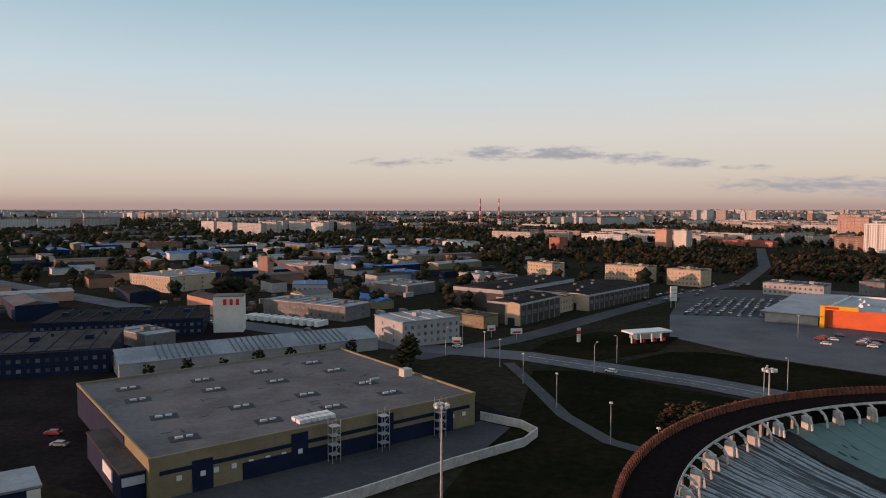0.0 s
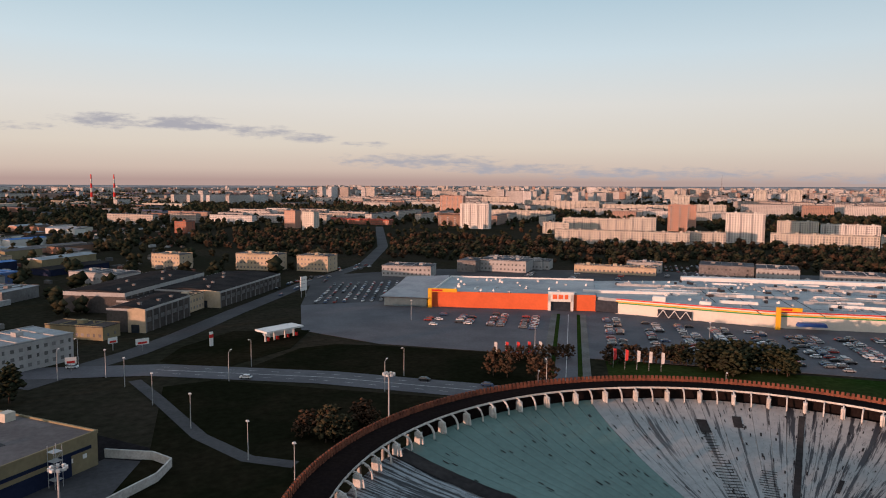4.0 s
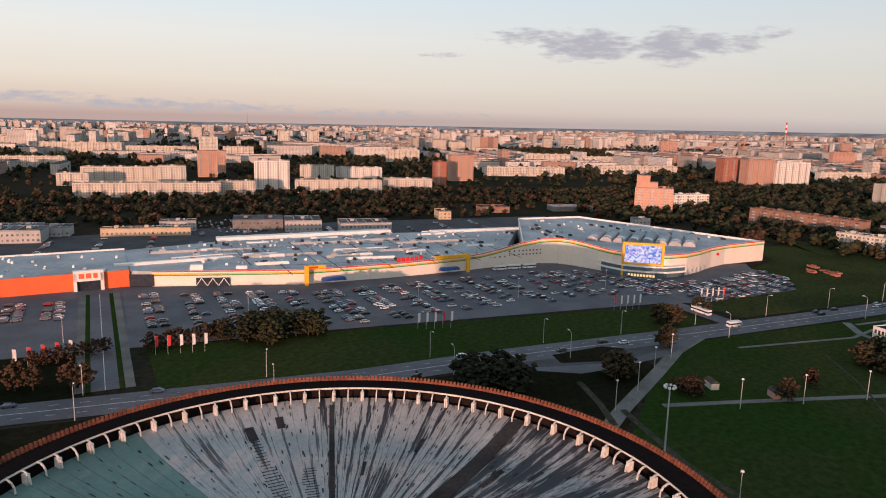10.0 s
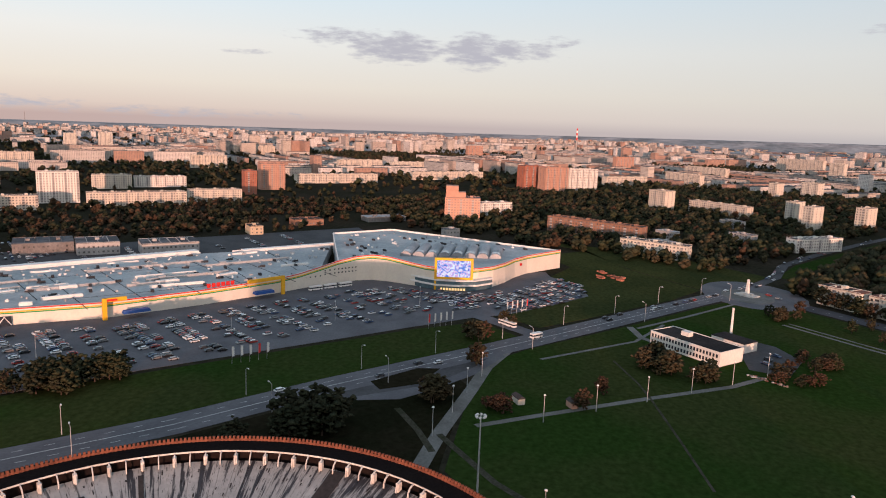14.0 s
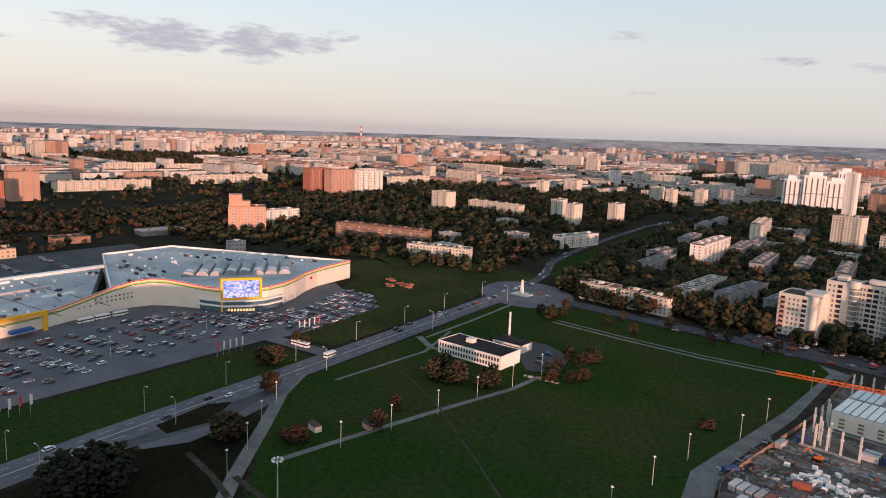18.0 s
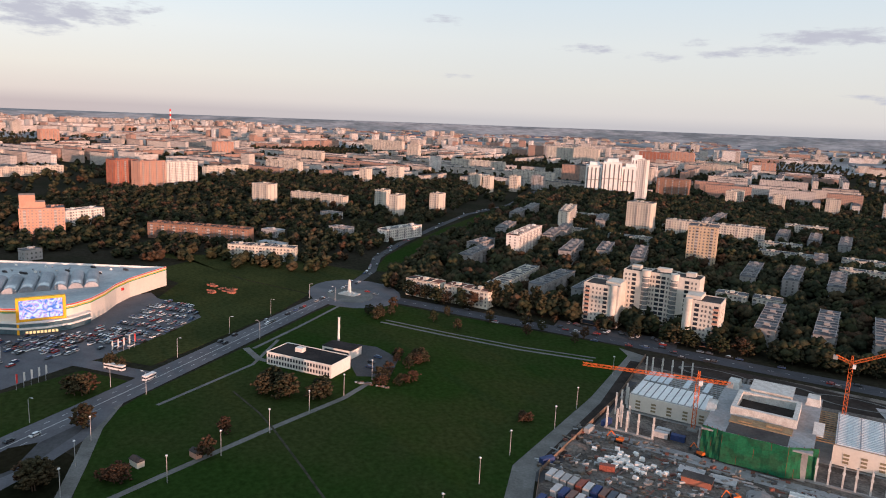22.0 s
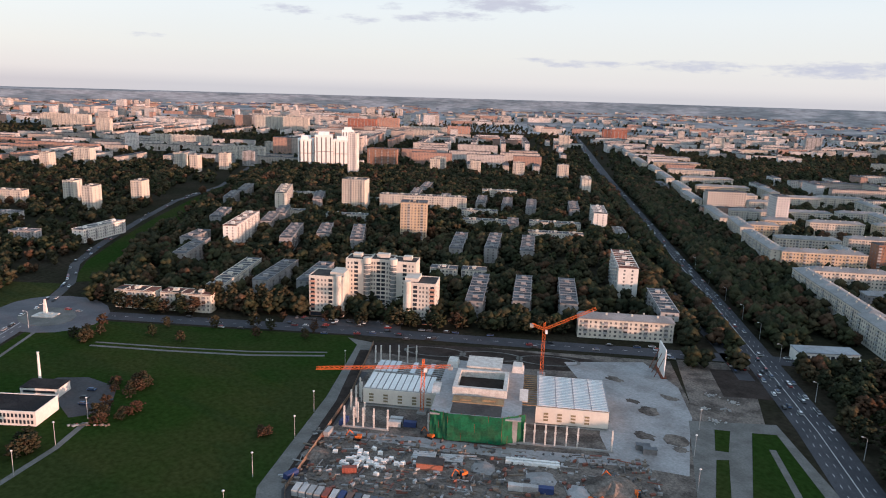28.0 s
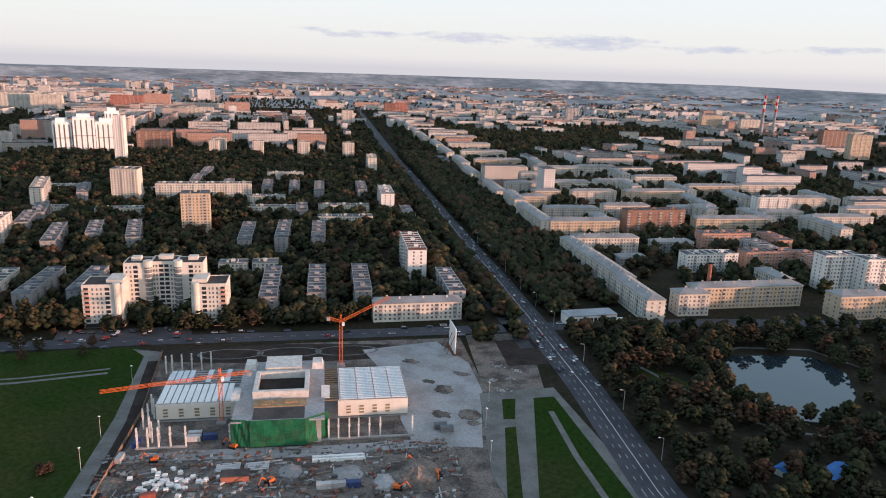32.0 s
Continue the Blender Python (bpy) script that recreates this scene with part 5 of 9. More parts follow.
# stately blocks round courts beyond the avenue: middle, turn, length, storeys, wall
STATELY = "stately cream plaster block with grey tin roof"
for x, y, yaw, ln, fl, wall in (
        (160, -612, 127, 64, 5, "cream_plaster"), (120, -560, 127, 74, 5, "cream_plaster"), (85, -507, 127, 58, 5, "pale_plaster"), (149, -662, 36, 64, 5, "cream_plaster"), (50, -520, 37, 24, 5, "cream_plaster"),
        (244, -726, 126, 100, 6, "cream_plaster"), (185, -712, 38, 76, 6, "ochre_plaster"), (222, -790, 36, 64, 5, "cream_plaster"), (176, -756, 126, 44, 5, "cream_plaster"),
        (301, -812, 124, 66, 6, "cream_plaster"), (280, -822, 36, 32, 6, "ochre_plaster"), (359, -884, 126, 98, 5, "cream_plaster"), (330, -936, 36, 64, 5, "pale_plaster"), (286, -890, 40, 36, 5, "ochre_plaster"), (402, -991, 36, 40, 8, "white_plaster"),
        (233, -929, 37, 62, 5, "cream_plaster"), (288, -1012, 36, 56, 4, "cream_plaster"), (240, -1066, 37, 60, 4, "pale_plaster"), (164, -984, 40, 88, 5, "ochre_plaster"), (138, -1048, 126, 70, 5, "cream_plaster"), (206, -1030, 126, 52, 5, "cream_plaster"),
        (172, -849, 36, 58, 5, "cream_plaster"), (101, -905, 37, 62, 4, "cream_plaster"), (52, -842, 36, 88, 5, "ochre_plaster"), (28, -892, 126, 60, 5, "cream_plaster"), (86, -888, 126, 40, 5, "cream_plaster"), (104, -965, 122, 80, 4, "pale_plaster"), (2, -925, 36, 50, 5, "cream_plaster"), (-44, -880, 126, 70, 5, "cream_plaster"), (-60, -935, 36, 80, 5, "cream_plaster"),
        (16, -563, 38, 90, 5, "ochre_plaster"), (-2, -635, 126, 34, 3, "cream_plaster"), (118, -637, 38, 26, 2, "grey_panel"), (94, -708, 36, 42, 3, "grey_panel"),
        (452, -1010, 126, 90, 5, "cream_plaster"), (420, -1075, 37, 76, 5, "cream_plaster"), (362, -1062, 36, 50, 4, "pale_plaster"), (350, -1130, 37, 80, 5, "cream_plaster"), (520, -1118, 126, 100, 5, "cream_plaster"), (468, -1160, 37, 84, 5, "ochre_plaster"), (405, -1190, 126, 70, 5, "cream_plaster"),
        (610, -1240, 126, 110, 5, "cream_plaster"), (540, -1262, 37, 90, 5, "cream_plaster"), (690, -1352, 126, 100, 5, "pale_plaster"), (625, -1380, 37, 90, 5, "cream_plaster"), (790, -1478, 126, 120, 5, "cream_plaster"), (720, -1510, 37, 100, 5, "ochre_plaster"), (880, -1600, 126, 110, 5, "cream_plaster"), (800, -1630, 37, 100, 5, "cream_plaster"), (965, -1715, 126, 110, 5, "pale_plaster"), (1060, -1830, 126, 120, 5, "cream_plaster"),
        (300, -1190, 37, 70, 5, "cream_plaster"), (250, -1150, 126, 60, 5, "cream_plaster"), (190, -1130, 37, 70, 5, "pale_plaster"), (100, -1090, 37, 80, 5, "ochre_plaster"), (60, -1030, 126, 60, 5, "cream_plaster"), (-10, -1030, 37, 84, 6, "cream_plaster"), (-90, -1020, 37, 60, 5, "cream_plaster"), (-40, -1100, 126, 70, 5, "cream_plaster"), (30, -1160, 37, 90, 5, "cream_plaster"), (-110, -1120, 37, 90, 5, "pale_plaster")):
    block("apartment_block", x, y, yaw, ln, 14, fl, wall, "zinc", STATELY, "apartment block", 3.05)
BIG = "large many-windowed block beyond the avenue"
for x, y, yaw, ln, fl, wall in ((128, -791, 40, 70, 8, "brick_brown"), (51, -756, 37, 54, 5, "brick_pink"), (12, -720, 126, 50, 5, "grey_panel"), (6, -696, 37, 52, 5, "brick_pink"), (53, -655, 38, 50, 5, "white_plaster"), (4, -785, 126, 40, 4, "brick_pink"), (16, -978, 37, 46, 8, "white_plaster"), (-30, -700, 126, 40, 5, "brick_pink")):
    block("apartment_block", x, y, yaw, ln, 15, fl, wall, "roof_felt", BIG, "apartment block", 3.0)
block("apartment_block", -61, -582, 38, 44, 16, 5, "ochre_plaster", "zinc", "stately cream plaster block with grey tin roof", "apartment block", 3.32)
block("apartment_block", -48, -657, 38, 35, 14, 9, "white_plaster", "roof_felt", "large many-windowed block beyond the avenue", "apartment block", 3.18)
block("apartment_block", -73, -658, 38, 21, 14, 9, "white_plaster", "roof_felt", "large many-windowed block beyond the avenue", "apartment block", 3.18)
block("apartment_block", -128, -1885, 38, 53, 20, 17, "ochre_plaster", "roof_felt", "large many-windowed block beyond the avenue", "apartment block", 3.15)
block("apartment_block", -80, -2089, 38, 71, 20, 16, "brick_brown", "roof_felt", "large many-windowed block beyond the avenue", "apartment block", 3.04)
block("apartment_block", 276, -2582, 38, 73, 20, 15, "ochre_plaster", "roof_felt", "large many-windowed block beyond the avenue", "apartment block", 3.11)
block("apartment_block", 152, -2612, 38, 77, 18, 13, "cream_plaster", "roof_felt", "large many-windowed block beyond the avenue", "apartment block", 2.97)
block("apartment_block", 731, -2481, 38, 49, 18, 16, "grey_panel", "roof_felt", "large many-windowed block beyond the avenue", "apartment block", 3.04)
block("apartment_block", 943, -2251, 38, 36, 18, 13, "pale_plaster", "roof_felt", "large many-windowed block beyond the avenue", "apartment block", 2.97)
# works, yards and offices beyond the depot and round the mall
def factory_hall(x, y, yaw, length, depth, h, label, end_width=0.0, eave=1.1):
    """A long hall with a dark felted roof of low pitch, a pale band under the eaves, wall piers, roof lanterns and a
    pale end panel coloured as sunlit.
    """
    th = thing("factory_hall", x, y, 0, yaw, label, "factory hall", "factory halls")
    OBST.append((x, y, yaw, length, depth))
    a_, b_ = length / 2, depth / 2
    part("wall", Mesh().box(0, 0, 0, length, depth, h - eave), "brown_felt", th, "dark brick wall")
    part("eaves_band", Mesh().box(0, 0, h - eave, length + 0.3, depth + 0.3, eave), "grey_panel", th, "pale concrete eaves band")
    part("roof", Mesh().add([(-a_, -b_, h + 0.01), (a_, -b_, h + 0.01), (a_, b_, h + 0.01), (-a_, b_, h + 0.01), (-a_, 0, h + 1.3), (a_, 0, h + 1.3)],
                            [(3, 2, 1, 0), (0, 1, 5, 4), (2, 3, 4, 5), (1, 2, 5), (3, 0, 4)]), "bitumen", th, "patched dark felt roof")
    pier = Mesh().box(0, 0, 0, 0.7, 0.35, h - eave).data("pier", "works_grey")
    pane = Mesh().box(0, 0, 0, 3.6, 0.14, 2.2).data("window_strip", "window_grey")
    n = int(length / 6)
    for i in range(n + 1):
        part("pier", pier, None, th, at=pose(-a_ + 0.5 + i * (length - 1) / n, -b_ - 0.15, 0))
        if i < n:
            part("window_strip", pane, None, th, at=pose(-a_ + 0.5 + (i + 0.5) * (length - 1) / n, -b_ - 0.03, h * 0.42))
    vent = Mesh().box(0, 0, 0, 1.5, 1.5, 1.1).box(0, 0, 1.1, 1.9, 1.9, 0.15).data("roof_vent", "works_grey")
    rnd = random.Random(int(x))
    for i in range(int(length / 14)):
        v = rnd.uniform(-0.7, 0.7) * b_
        part("roof_vent", vent, None, th, at=pose(-a_ + 7 + i * 14 + rnd.uniform(-3, 3), v, h + 1.2 - 1.3 * abs(v) / b_))
    # cream end panel, with the sun on that end put into its colour
    if end_width:
        w = end_width
        part("end_gable", Mesh().add([(-a_ - k, -b_ - 0.2 + u * w, z) for k in (0.5, 0.0) for u, z in ((0, 0), (1, 0), (1, h - 0.2), (0.5, h + 0.6), (0, h - 0.2))],
                                     [(4, 3, 2, 1, 0), (5, 6, 7, 8, 9), (0, 1, 6, 5), (1, 2, 7, 6), (2, 3, 8, 7), (3, 4, 9, 8), (4, 0, 5, 9)]), "ochre_plaster", th, "pale end gable with sunlight put into its colour")
        part("gate", Mesh().box(-a_ - 0.56, -b_ + w * 0.55, 0, 0.12, 4.2, 4.0), "dark_window", th, "dark roller gate")
    return th


factory_hall(97, 458, 49.5, 83, 42, 9.6, "wide factory hall with dark roof and pale gable end", 18)
factory_hall(49, 464, 52, 90, 37, 11.6, "long dark-roofed factory hall with pale eaves band", 0, 2.2)
factory_hall(49, 421, 49.5, 24, 24, 7.6, "low dark factory annex with a pale eaves band")
block("works_building", 66, 408, 52, 30, 7, 2, "ochre_plaster", "brown_felt", "narrow plastered works office with window rows", "works building", 3.90, balconies=False)
factory_hall(45, 384, 53, 44, 20, 11.6, "dark brick factory shop with a pale end coloured as sunlit", 9)
block("works_building", -201, 522, -32, 46, 40, 3, "ochre_plaster", "zinc", "ochre three-storey works building", "works building", 3.20, balconies=False)
block("works_building", -203, 551, 38, 15, 14, 1, "white_plaster", "zinc", "low pale shed beside a yard", "works building", 3.60, balconies=False)
block("works_building", -91, 480, 10, 23, 22, 2, "white_plaster", "blue_roof", "white building with a blue roof", "works building", 3.80, balconies=False)
block("works_building", 13, 366, -42, 31, 12, 1, "beige_panel", "brown_felt", "low beige works building with window strip", "works building", 4.60, balconies=False)
block("works_building", 155, 580, -43, 38, 16, 3, "ochre_plaster", "roof_felt", "ochre three-storey office block", "works building", 3.90, balconies=False)
block("works_building", 194, 553, -46, 28, 18, 3, "ochre_plaster", "roof_felt", "ochre three-storey office block", "works building", 3.70, balconies=False)
block("works_building", 91, 621, -50, 29, 16, 3, "ochre_plaster", "roof_felt", "ochre office block beside a yard", "works building", 3.53, balconies=False)
block("works_building", 34, 534, -52, 45, 20, 2, "white_plaster", "roof_felt", "white works office beside a yard", "works building", 4.30, balconies=False)
block("works_building", 249, 493, -40, 39, 22, 2, "white_plaster", "roof_felt", "white car showroom beside a yard", "works building", 3.30, balconies=False)
block("works_building", 309, 497, -50, 16, 26, 2, "grey_panel", "roof_felt", "grey round-cornered car showroom", "works building", 3.80, balconies=False)
block("works_building", 336, 484, -50, 39, 24, 2, "white_plaster", "roof_felt", "white flat car showroom", "works building", 3.80, balconies=False)
block("works_building", 366, 484, -50, 16, 18, 1, "white_plaster", "roof_felt", "small white showroom beside a yard", "works building", 5.60, balconies=False)
block("works_building", 333, 1061, -50, 19, 16, 8, "brick_pink", "roof_felt", "pink brick twin tower", "works building", 3.20, balconies=False)
block("works_building", 346, 1014, -50, 20, 16, 8, "pale_plaster", "roof_felt", "pale twin tower beside a yard", "works building", 3.20, balconies=False)
block("works_building", 472, 1126, -50, 126, 30, 2, "brick_red", "red_paint", "red-roofed trading hall beside a yard", "works building", 3.30, balconies=False)
block("works_building", 168, 1024, -50, 20, 18, 4, "brick_red", "roof_felt", "red brick block beside a yard", "works building", 3.65, balconies=False)
block("works_building", -205, 623, 38, 22, 24, 2, "brick_brown", "brown_felt", "brown brick works building", "works building", 3.30, balconies=False)
block("works_building", -253, 800, 38, 41, 24, 2, "grey_panel", "brown_felt", "grey works building beside a yard", "works building", 3.30, balconies=False)
block("works_building", -379, 946, 38, 48, 24, 3, "brick_brown", "brown_felt", "brown brick works building", "works building", 3.53, balconies=False)
block("works_building", -121, 631, 38, 30, 40, 2, "brick_pink", "zinc", "pinkish works hall beside a yard", "works building", 3.80, balconies=False)
block("works_building", -97, 746, 38, 21, 30, 2, "grey_panel", "blue_roof", "works hall with a blue roof", "works building", 3.30, balconies=False)
block("works_building", -206, 872, 38, 28, 20, 2, "white_plaster", "roof_felt", "white works office beside a yard", "works building", 3.80, balconies=False)
block("works_building", -29, 502, -38, 36, 30, 1, "grey_panel", "zinc", "low grey shed beside a yard", "works building", 5.60, balconies=False)
block("works_building", -38, 690, 38, 15, 20, 2, "ochre_plaster", "roof_felt", "ochre works office beside a yard", "works building", 3.80, balconies=False)
block("works_building", -32, 584, 38, 15, 30, 2, "wall_mesh_blue", "blue_roof", "blue-roofed shed beside a yard", "works building", 3.30, balconies=False)
block("works_building", -379, 2169, 38, 129, 20, 4, "cream_plaster", "roof_felt", "cream long block beside a yard", "works building", 3.15, balconies=False)
block("works_building", -73, 2004, 38, 84, 20, 3, "cream_plaster", "roof_felt", "cream long block beside a yard", "works building", 3.53, balconies=False)
block("works_building", 64, 2084, 38, 113, 20, 3, "cream_plaster", "roof_felt", "cream long block beside a yard", "works building", 2.87, balconies=False)
block("works_building", 651, 1148, -50, 84, 16, 4, "brick_pink", "roof_felt", "pink brick block beside a yard", "works building", 3.15, balconies=False)
block("works_building", 265, 1902, -50, 127, 20, 3, "cream_plaster", "roof_felt", "cream long block beside a yard", "works building", 3.53, balconies=False)
block("works_building", -133, 312, -39, 26, 14, 1, "grey_panel", "zinc", "low grey shed beside a yard", "works building", 4.60, balconies=False)
block("works_building", 404, 427, -50, 65, 10, 1, "ochre_plaster", "roof_felt", "long low canopy building lit by the sun", "works building", 4.60, balconies=False)
block("works_building", 435, 425, -50, 28, 12, 2, "white_plaster", "roof_felt", "white showroom beside a yard", "works building", 3.30, balconies=False)
block("works_building", 483, 382, -52, 41, 30, 2, "grey_panel", "roof_felt", "grey trading hall with steel frame", "works building", 3.30, balconies=False)
block("works_building", 494, 344, -52, 30, 30, 2, "white_plaster", "roof_felt", "white trading hall beside a yard", "works building", 3.80, balconies=False)
block("works_building", 510, 293, -52, 42, 26, 2, "white_plaster", "roof_felt", "white trading hall beside a yard", "works building", 3.80, balconies=False)
block("works_building", 350, 504, -50, 37, 20, 2, "white_plaster", "roof_felt", "white car showroom beside a yard", "works building", 3.30, balconies=False)
block("works_building", 369, 483, -50, 21, 16, 1, "white_plaster", "roof_felt", "white car showroom beside a yard", "works building", 5.60, balconies=False)
block("works_building", 624, 271, -52, 12, 20, 2, "ochre_plaster", "brown_felt", "ochre yard building beside a yard", "works building", 3.30, balconies=False)
block("works_building", 702, 247, -52, 31, 20, 1, "brick_brown", "brown_felt", "brown yard shed beside a yard", "works building", 4.60, balconies=False)
block("works_building", 765, 179, -52, 46, 20, 1, "grey_panel", "zinc", "grey yard shed beside a yard", "works building", 3.60, balconies=False)
block("works_building", 668, 89, -52, 15, 10, 2, "white_plaster", "roof_felt", "white plant room behind the mall", "works building", 3.80, balconies=False)

# ---- far town and woods ----
HASH = {}
for (bx, by, byaw, bl, bd) in OBST:
    c, s = math.cos(radians(byaw)), math.sin(radians(byaw))
    rad = math.hypot(bl, bd) / 2 + 6
    for gx in range(int((bx - rad) // 50), int((bx + rad) // 50) + 1):
        for gy in range(int((by - rad) // 50), int((by + rad) // 50) + 1):
            HASH.setdefault((gx, gy), []).append((bx, by, c, s, bl / 2, bd / 2))


def built(x, y, m):
    for bx, by, c, s, hl, hd in HASH.get((int(x // 50), int(y // 50)), ()):
        u, v = (x - bx) * c + (y - by) * s, -(x - bx) * s + (y - by) * c
        if abs(u) < hl + m and abs(v) < hd + m:
            return True
    return False


ROADS = [(KOSMO, 13), (CROSS, 11), (BOUL, 8), (BOUL_LAWN, 14), (GAGARIN, 13), (SERVICE, 7), (NORTH_ROAD, 10)]


def on_road(x, y, extra=0.0):
    return any(near_line(x, y, pts, w + extra) for pts, w in ROADS)


rnd = random.Random(11)
walls, south_side, roofs, sheds = Mesh(), Mesh(), Mesh(), Mesh()
GREEN = []   # places for trees between the far blocks: x, y, scale
E1, E2 = Vector((math.cos(radians(40)), math.sin(radians(40)))), Vector((-math.sin(radians(40)), math.cos(radians(40))))


def far_block(px_, py_, ln, dp, h, turn):
    """One far block of the town: a slab with a flat roof and stair heads, or a shed."""
    d = math.hypot(px_, py_)
    az = math.degrees(math.atan2(py_, px_))
    k = far_way(d) / d
    x, y = px_ * k, py_ * k
    r = d * k
    if built(x, y, 12) or (r < 3000 and on_road(x, y, 16)):
        return
    if (r < 1420 and -58 < az < 52) or (r < (960 if az < -66 else 1250) and az <= -58) or (r < 1900 and az < -56 and on_road(x, y, 62)) or (r < 1200 and az >= 52):
        return
    z = rise(x, y) - 1
    yaw = 40 + turn
    (sheds if h < 11 else south_side if az < -56 else walls).box(x, y, z, ln * k, dp * k, h * k + 1, yaw)
    roofs.box(x, y, z + h * k + 1, ln * k + 0.4, dp * k + 0.4, 0.5, yaw)
    if d < 2600 and h > 12:
        ca, sa = math.cos(radians(yaw)), math.sin(radians(yaw))
        for q in range(max(1, int(ln / 24))):
            u = -ln / 2 + (q + 0.5) * 24
            roofs.box(x + u * ca, y + u * sa, z + h + 1.5, 3, 3.4, 1.8, yaw)


def quarter(cx, cy, d, az):
    """A quarter of the far town: rows of slabs, towers, sheds round a yard, or a park."""
    west, south, east = az > 70, az < -56, -56 <= az < -8
    p = rnd.random()
    if (east and rnd.random() < (d - 3600) / 2600) or (south and rnd.random() < (d - 3300) / 2000):
        p = 0.95 if rnd.random() < 0.72 else 0.99
    if west:
        kind = "sheds" if p < 0.52 else "five" if p < 0.62 else "nine" if p < 0.72 else "park"
    elif south:
        kind = "court" if p < (0.80 if d < 2300 else 0.66) else "five" if p < 0.76 else "nine" if p < 0.82 else "tall" if p < 0.86 else "park" if p < 0.97 else "sheds"
    elif d < 2100:
        kind = "five" if p < 0.55 else "nine" if p < 0.78 else "tall" if p < 0.80 else "park" if p < 0.97 else "sheds"
    else:
        kind = "five" if p < 0.36 else "nine" if p < 0.58 else "tall" if p < 0.74 else "park" if p < 0.97 else "sheds"

    def put(u, v, ln, dp, h, turn=0):
        q = Vector((cx, cy)) + E1 * u + E2 * v
        far_block(q.x, q.y, ln, dp, h, turn + rnd.uniform(-2, 2))

    if kind in ("five", "nine"):
        h = rnd.choice((15, 15, 16)) if kind == "five" else rnd.choice((26, 27, 28))
        turn = rnd.choice((0, 90))
        for i in range(5):
            v = -140 + i * 70 + rnd.uniform(-8, 8)
            u = -150.0
            while u < 130:
                ln = rnd.uniform(45, 110)
                if rnd.random() < 0.8:
                    if turn:
                        put(v, u + ln / 2, ln, 12.5, h, 90)
                    else:
                        put(u + ln / 2, v, ln, 12.5, h, 0)
                u += ln + rnd.uniform(14, 34)
        if rnd.random() < 0.35:
            put(rnd.uniform(-120, 120), rnd.uniform(-120, 120), 24, 18, rnd.uniform(36, 44))
    elif kind == "tall":
        for i in range(rnd.randint(6, 10)):
            put(rnd.uniform(-150, 150), rnd.uniform(-150, 150), rnd.uniform(22, 60), 16, rnd.choice((36, 42, 48)), rnd.choice((0, 90)))
        for i in range(5):
            put(rnd.uniform(-150, 150), rnd.uniform(-150, 150), 70, 12.5, 16, rnd.choice((0, 90)))
    elif kind == "court":
        for i in (-1, 1):
            for j in (-1, 1):
                h = rnd.choice((15, 17, 18, 20))
                for u, v, ln, t in ((0, -50, 118, 0), (0, 50, 110, 0), (-58, 0, 84, 90), (58, 0, 78, 90)):
                    if rnd.random() < 0.6:
                        put(i * 80 + u + rnd.uniform(-8, 8), j * 78 + v + rnd.uniform(-8, 8), ln * rnd.uniform(0.45, 1.0), 13, h * rnd.choice((0.8, 1, 1, 1.15)), t)
        if rnd.random() < 0.5:
            put(rnd.uniform(-120, 120), rnd.uniform(-120, 120), rnd.uniform(20, 40), 16, rnd.choice((26, 28, 34)))
    elif kind == "sheds":
        for i in range(rnd.randint(7, 12)):
            put(rnd.uniform(-160, 160), rnd.uniform(-150, 150), rnd.uniform(24, 90), rnd.uniform(14, 34), rnd.uniform(5, 10), rnd.choice((0, 90)))
        if rnd.random() < 0.4:
            put(rnd.uniform(-120, 120), rnd.uniform(-120, 120), rnd.uniform(20, 60), 14, rnd.uniform(14, 24))
    for i in range((70 if d < 2600 else 34 if d < 3600 else 12 if d < 4600 and kind != "park" else 0) * (3 if kind == "park" else 1)):
        q = Vector((cx, cy)) + E1 * rnd.uniform(-180, 180) + E2 * rnd.uniform(-170, 170)
        GREEN.append((q.x, q.y))


for gi in range(-32, 33):
    for gj in range(-32, 33):
        c_ = E1 * (gi * 362 + 40) + E2 * (gj * 345 + 60)
        d_, az_ = c_.length, math.degrees(math.atan2(c_.y, c_.x))
        if 800 < d_ < 9500 and -108 < az_ < 130:
            quarter(c_.x, c_.y, d_, az_)
solid("distant_town", walls, "far_walls", "countless far panel blocks catching the evening sun", "town", "stuff")
solid("distant_blocks", south_side, "south_walls", "countless far grey-beige blocks along the avenue", "town", "stuff")
solid("distant_sheds", sheds, "shed_walls", "countless low sheds and works of the far town", "town", "stuff")
solid("distant_roofs", roofs, "estate_roof", "flat grey roofs of the far town", "roofs", "stuff")


def clump(m, x, y, z, r, rn, squash=0.8):
    """An uneven leafy clump of eight faces."""
    k = len(m.v)
    a = rn.uniform(0, 6.28)
    for i in range(4):
        q = r * rn.uniform(0.7, 1.25)
        m.v.append((x + q * math.cos(a + i * 1.571), y + q * math.sin(a + i * 1.571), z + r * rn.uniform(-0.25, 0.25)))
    m.v.append((x + r * rn.uniform(-0.3, 0.3), y + r * rn.uniform(-0.3, 0.3), z + r * squash * rn.uniform(0.8, 1.2)))
    m.v.append((x, y, z - r * squash))
    for i in range(4):
        j = (i + 1) % 4
        m.f += [(k + i, k + j, k + 4), (k + j, k + i, k + 5)]


woods = {n: Mesh() for n in ("leaf_green", "leaf_olive", "leaf_autumn", "leaf_dark")}


